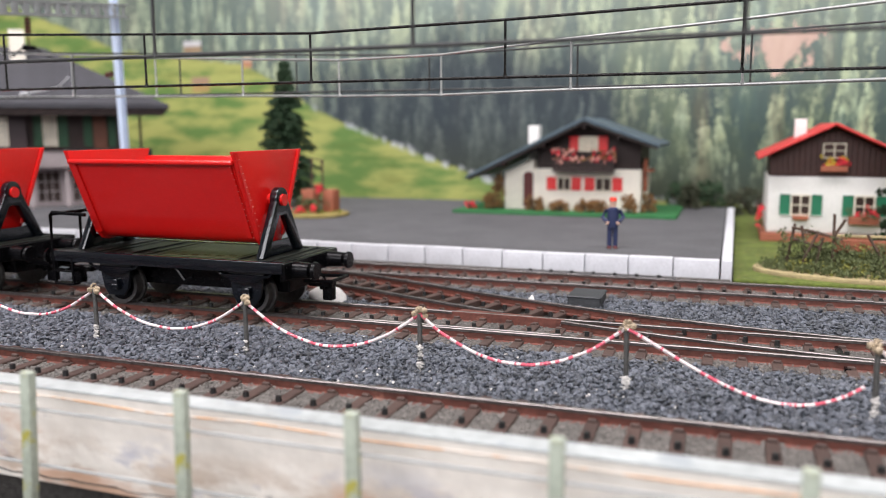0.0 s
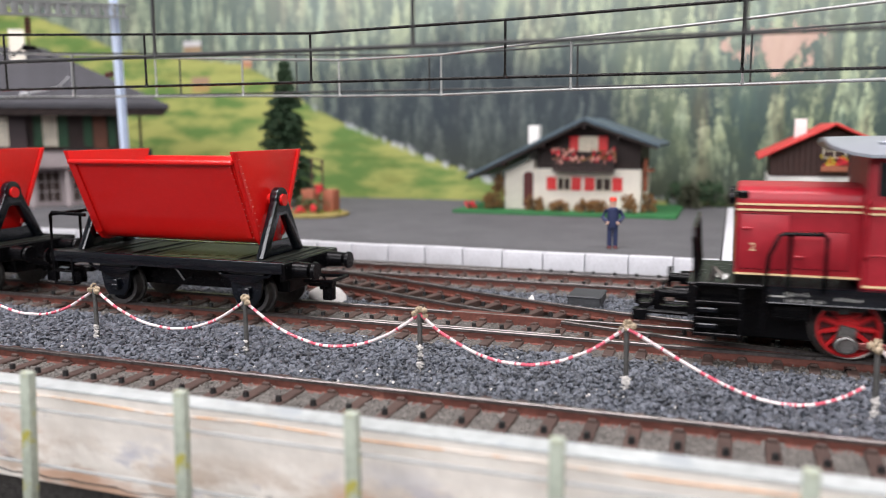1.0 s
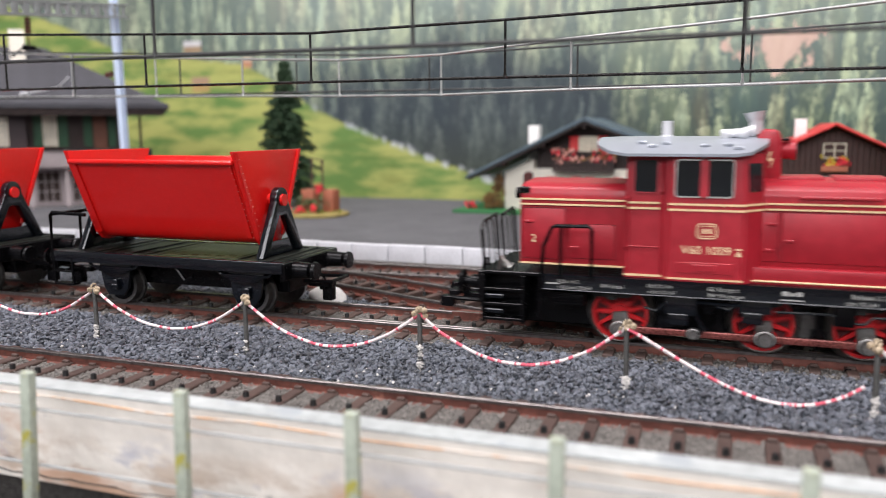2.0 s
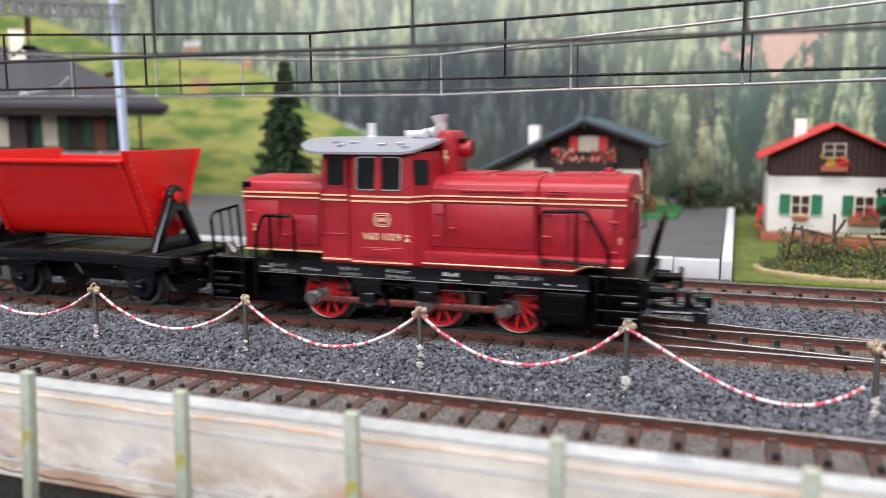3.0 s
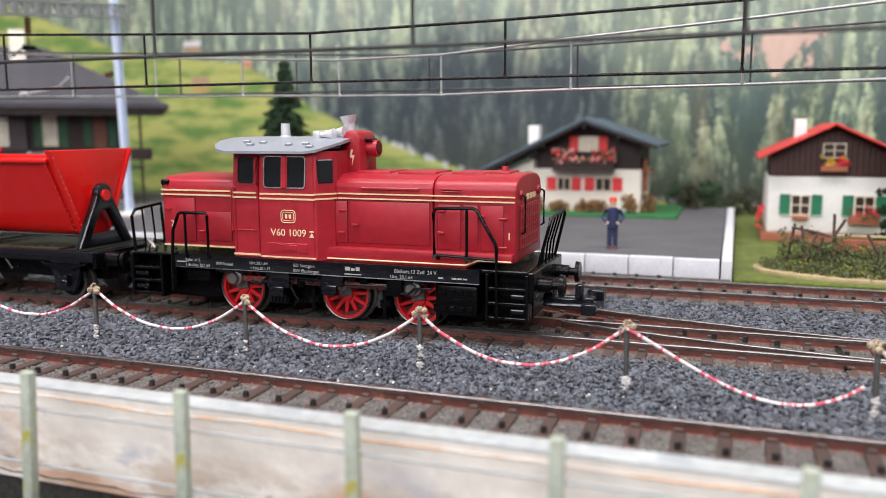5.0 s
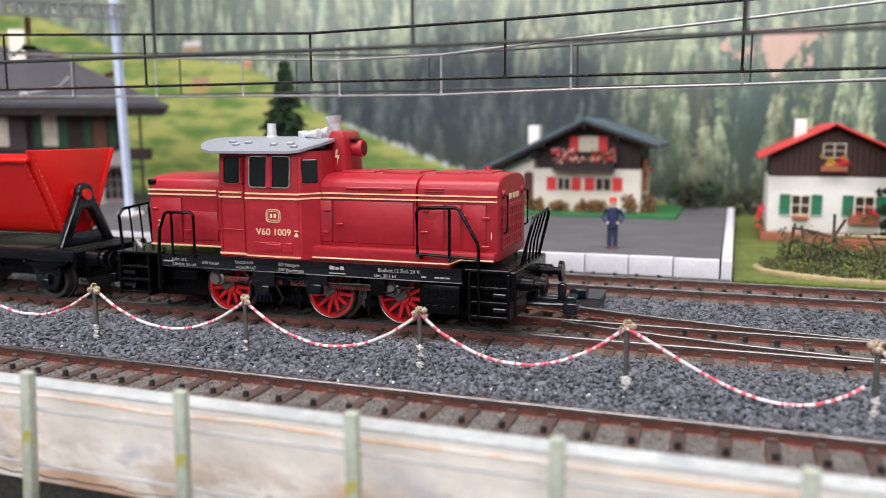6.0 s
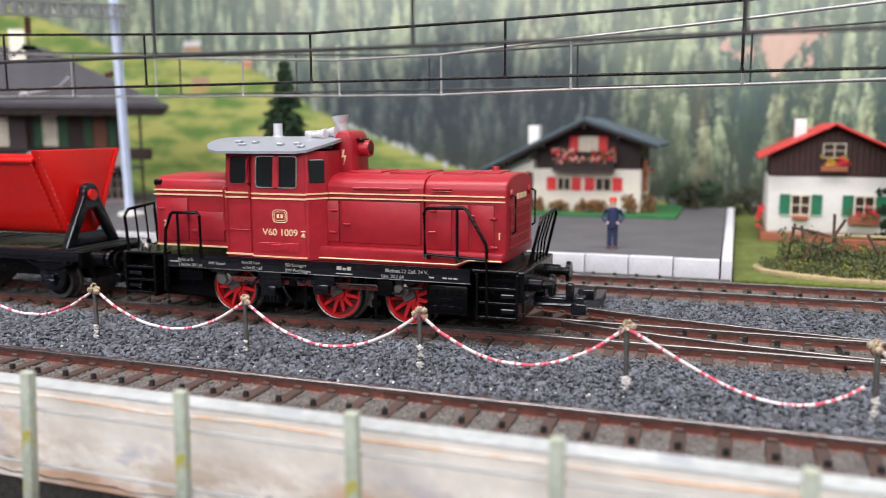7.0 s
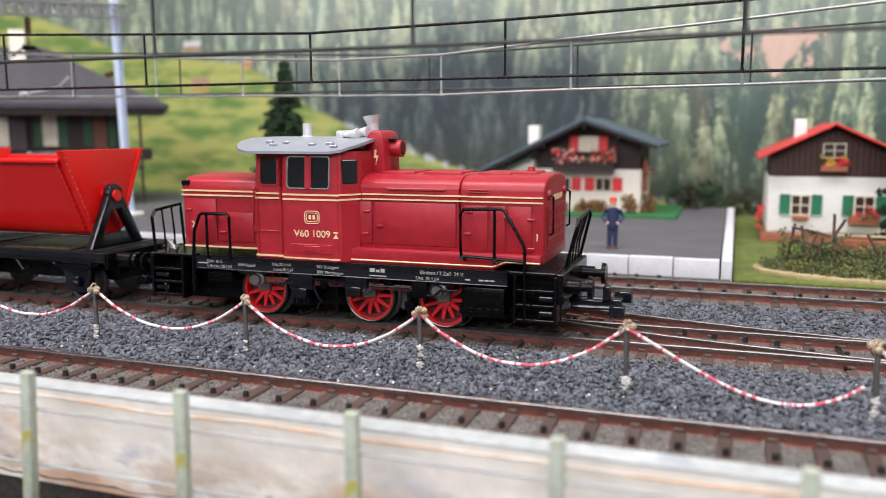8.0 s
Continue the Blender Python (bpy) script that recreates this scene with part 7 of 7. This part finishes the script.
# ---- what moves ----
RUN = ((0.0, 222.0), (0.2, 204.0), (0.4, 186.0), (0.5, 177.0), (0.6, 168.5), (0.7, 160.0), (0.8, 151.8), (0.9, 143.8), (1.0, 137.2), (1.1, 130.9), (1.2, 125.6), (1.3, 122.0), (1.4, 119.1),
       (1.5, 116.0), (1.6, 112.2), (1.7, 107.5), (2.0, 91.0), (2.3, 70.0), (2.55, 51.7), (2.8, 32.9), (2.9, 25.5), (3.0, 18.4), (3.1, 11.0), (3.2, 3.9), (3.3, 2.1), (4.4, 2.1), (4.5, -2.1),
       (4.6, -4.6), (4.7, -4.9), (5.2, -7.6), (5.6, -10.3), (5.8, -10.7), (6.8, -10.7), (6.9, -10.5), (7.0, -8.8), (7.1, -7.2), (7.2, -5.8), (7.3, -4.4), (7.4, -3.2), (7.5, -2.4), (7.8, -2.1),
       (7.9, -1.4), (8.0, 0.0))
PUSHED = ((0.0, 0.0), (2.54, 0.0), (2.8, -19.1), (2.9, -26.5), (3.0, -33.6), (3.1, -41.0), (3.2, -48.1), (3.3, -51.6), (3.4, -52.8), (4.4, -52.8), (4.5, -54.1), (4.6, -56.7), (4.7, -57.2),
          (5.2, -60.0), (5.6, -64.6), (5.8, -65.6), (6.8, -65.6), (6.9, -65.4), (7.0, -63.7), (7.1, -62.1), (7.2, -60.7), (7.3, -59.4), (7.4, -58.2), (7.5, -57.4), (7.8, -57.1), (7.9, -56.3),
          (8.0, -54.9))
# extra turn of the driving wheels where they slip on starting and settle
SLIP = ((0.0, 0.0), (1.4, -8.0), (1.7, -22.0), (2.8, 10.0), (3.3, 30.0), (4.4, 30.0), (4.6, 82.0), (5.8, 64.0), (6.8, 64.0), (8.0, 128.0))


def along(rows, t):
    for (a, x), (b, y) in zip(rows, rows[1:]):
        if t <= b:
            return x + (y - x) * (t - a) / (b - a)
    return rows[-1][1]


def motions():
    times = [k / 10 for k in range(81)]
    walk(LOCO, [(t, pose((-78.5 + along(RUN, t)) * MM, 0, 0)) for t in times])
    crank = {t: 90 + math.degrees((115.0 - along(RUN, t)) / 6.85) + along(SLIP, t) for t in times}
    for w, x in zip(WHEELS, AXLES):
        walk(w, [(t, pose(x * MM, 0, WHEEL_R * MM, 0, -crank[t], 0)) for t in times])
    walk(ROD, [(t, pose(CRANK_R * math.cos(radians(crank[t])) * MM, 0, (WHEEL_R + CRANK_R * math.sin(radians(crank[t]))) * MM)) for t in times])
    for (wg, sets), x in zip(WAGONS, (-105.2, -198.5)):
        walk(wg, [(t, pose((x + along(PUSHED, t)) * MM, 0, 0)) for t in times])
        for w, ax in zip(sets, (-17.4, 24.2)):
            walk(w, [(t, pose(ax * MM, 0, 5.2 * MM, 0, math.degrees(along(PUSHED, t) / 5.2), 0)) for t in times])


motions()
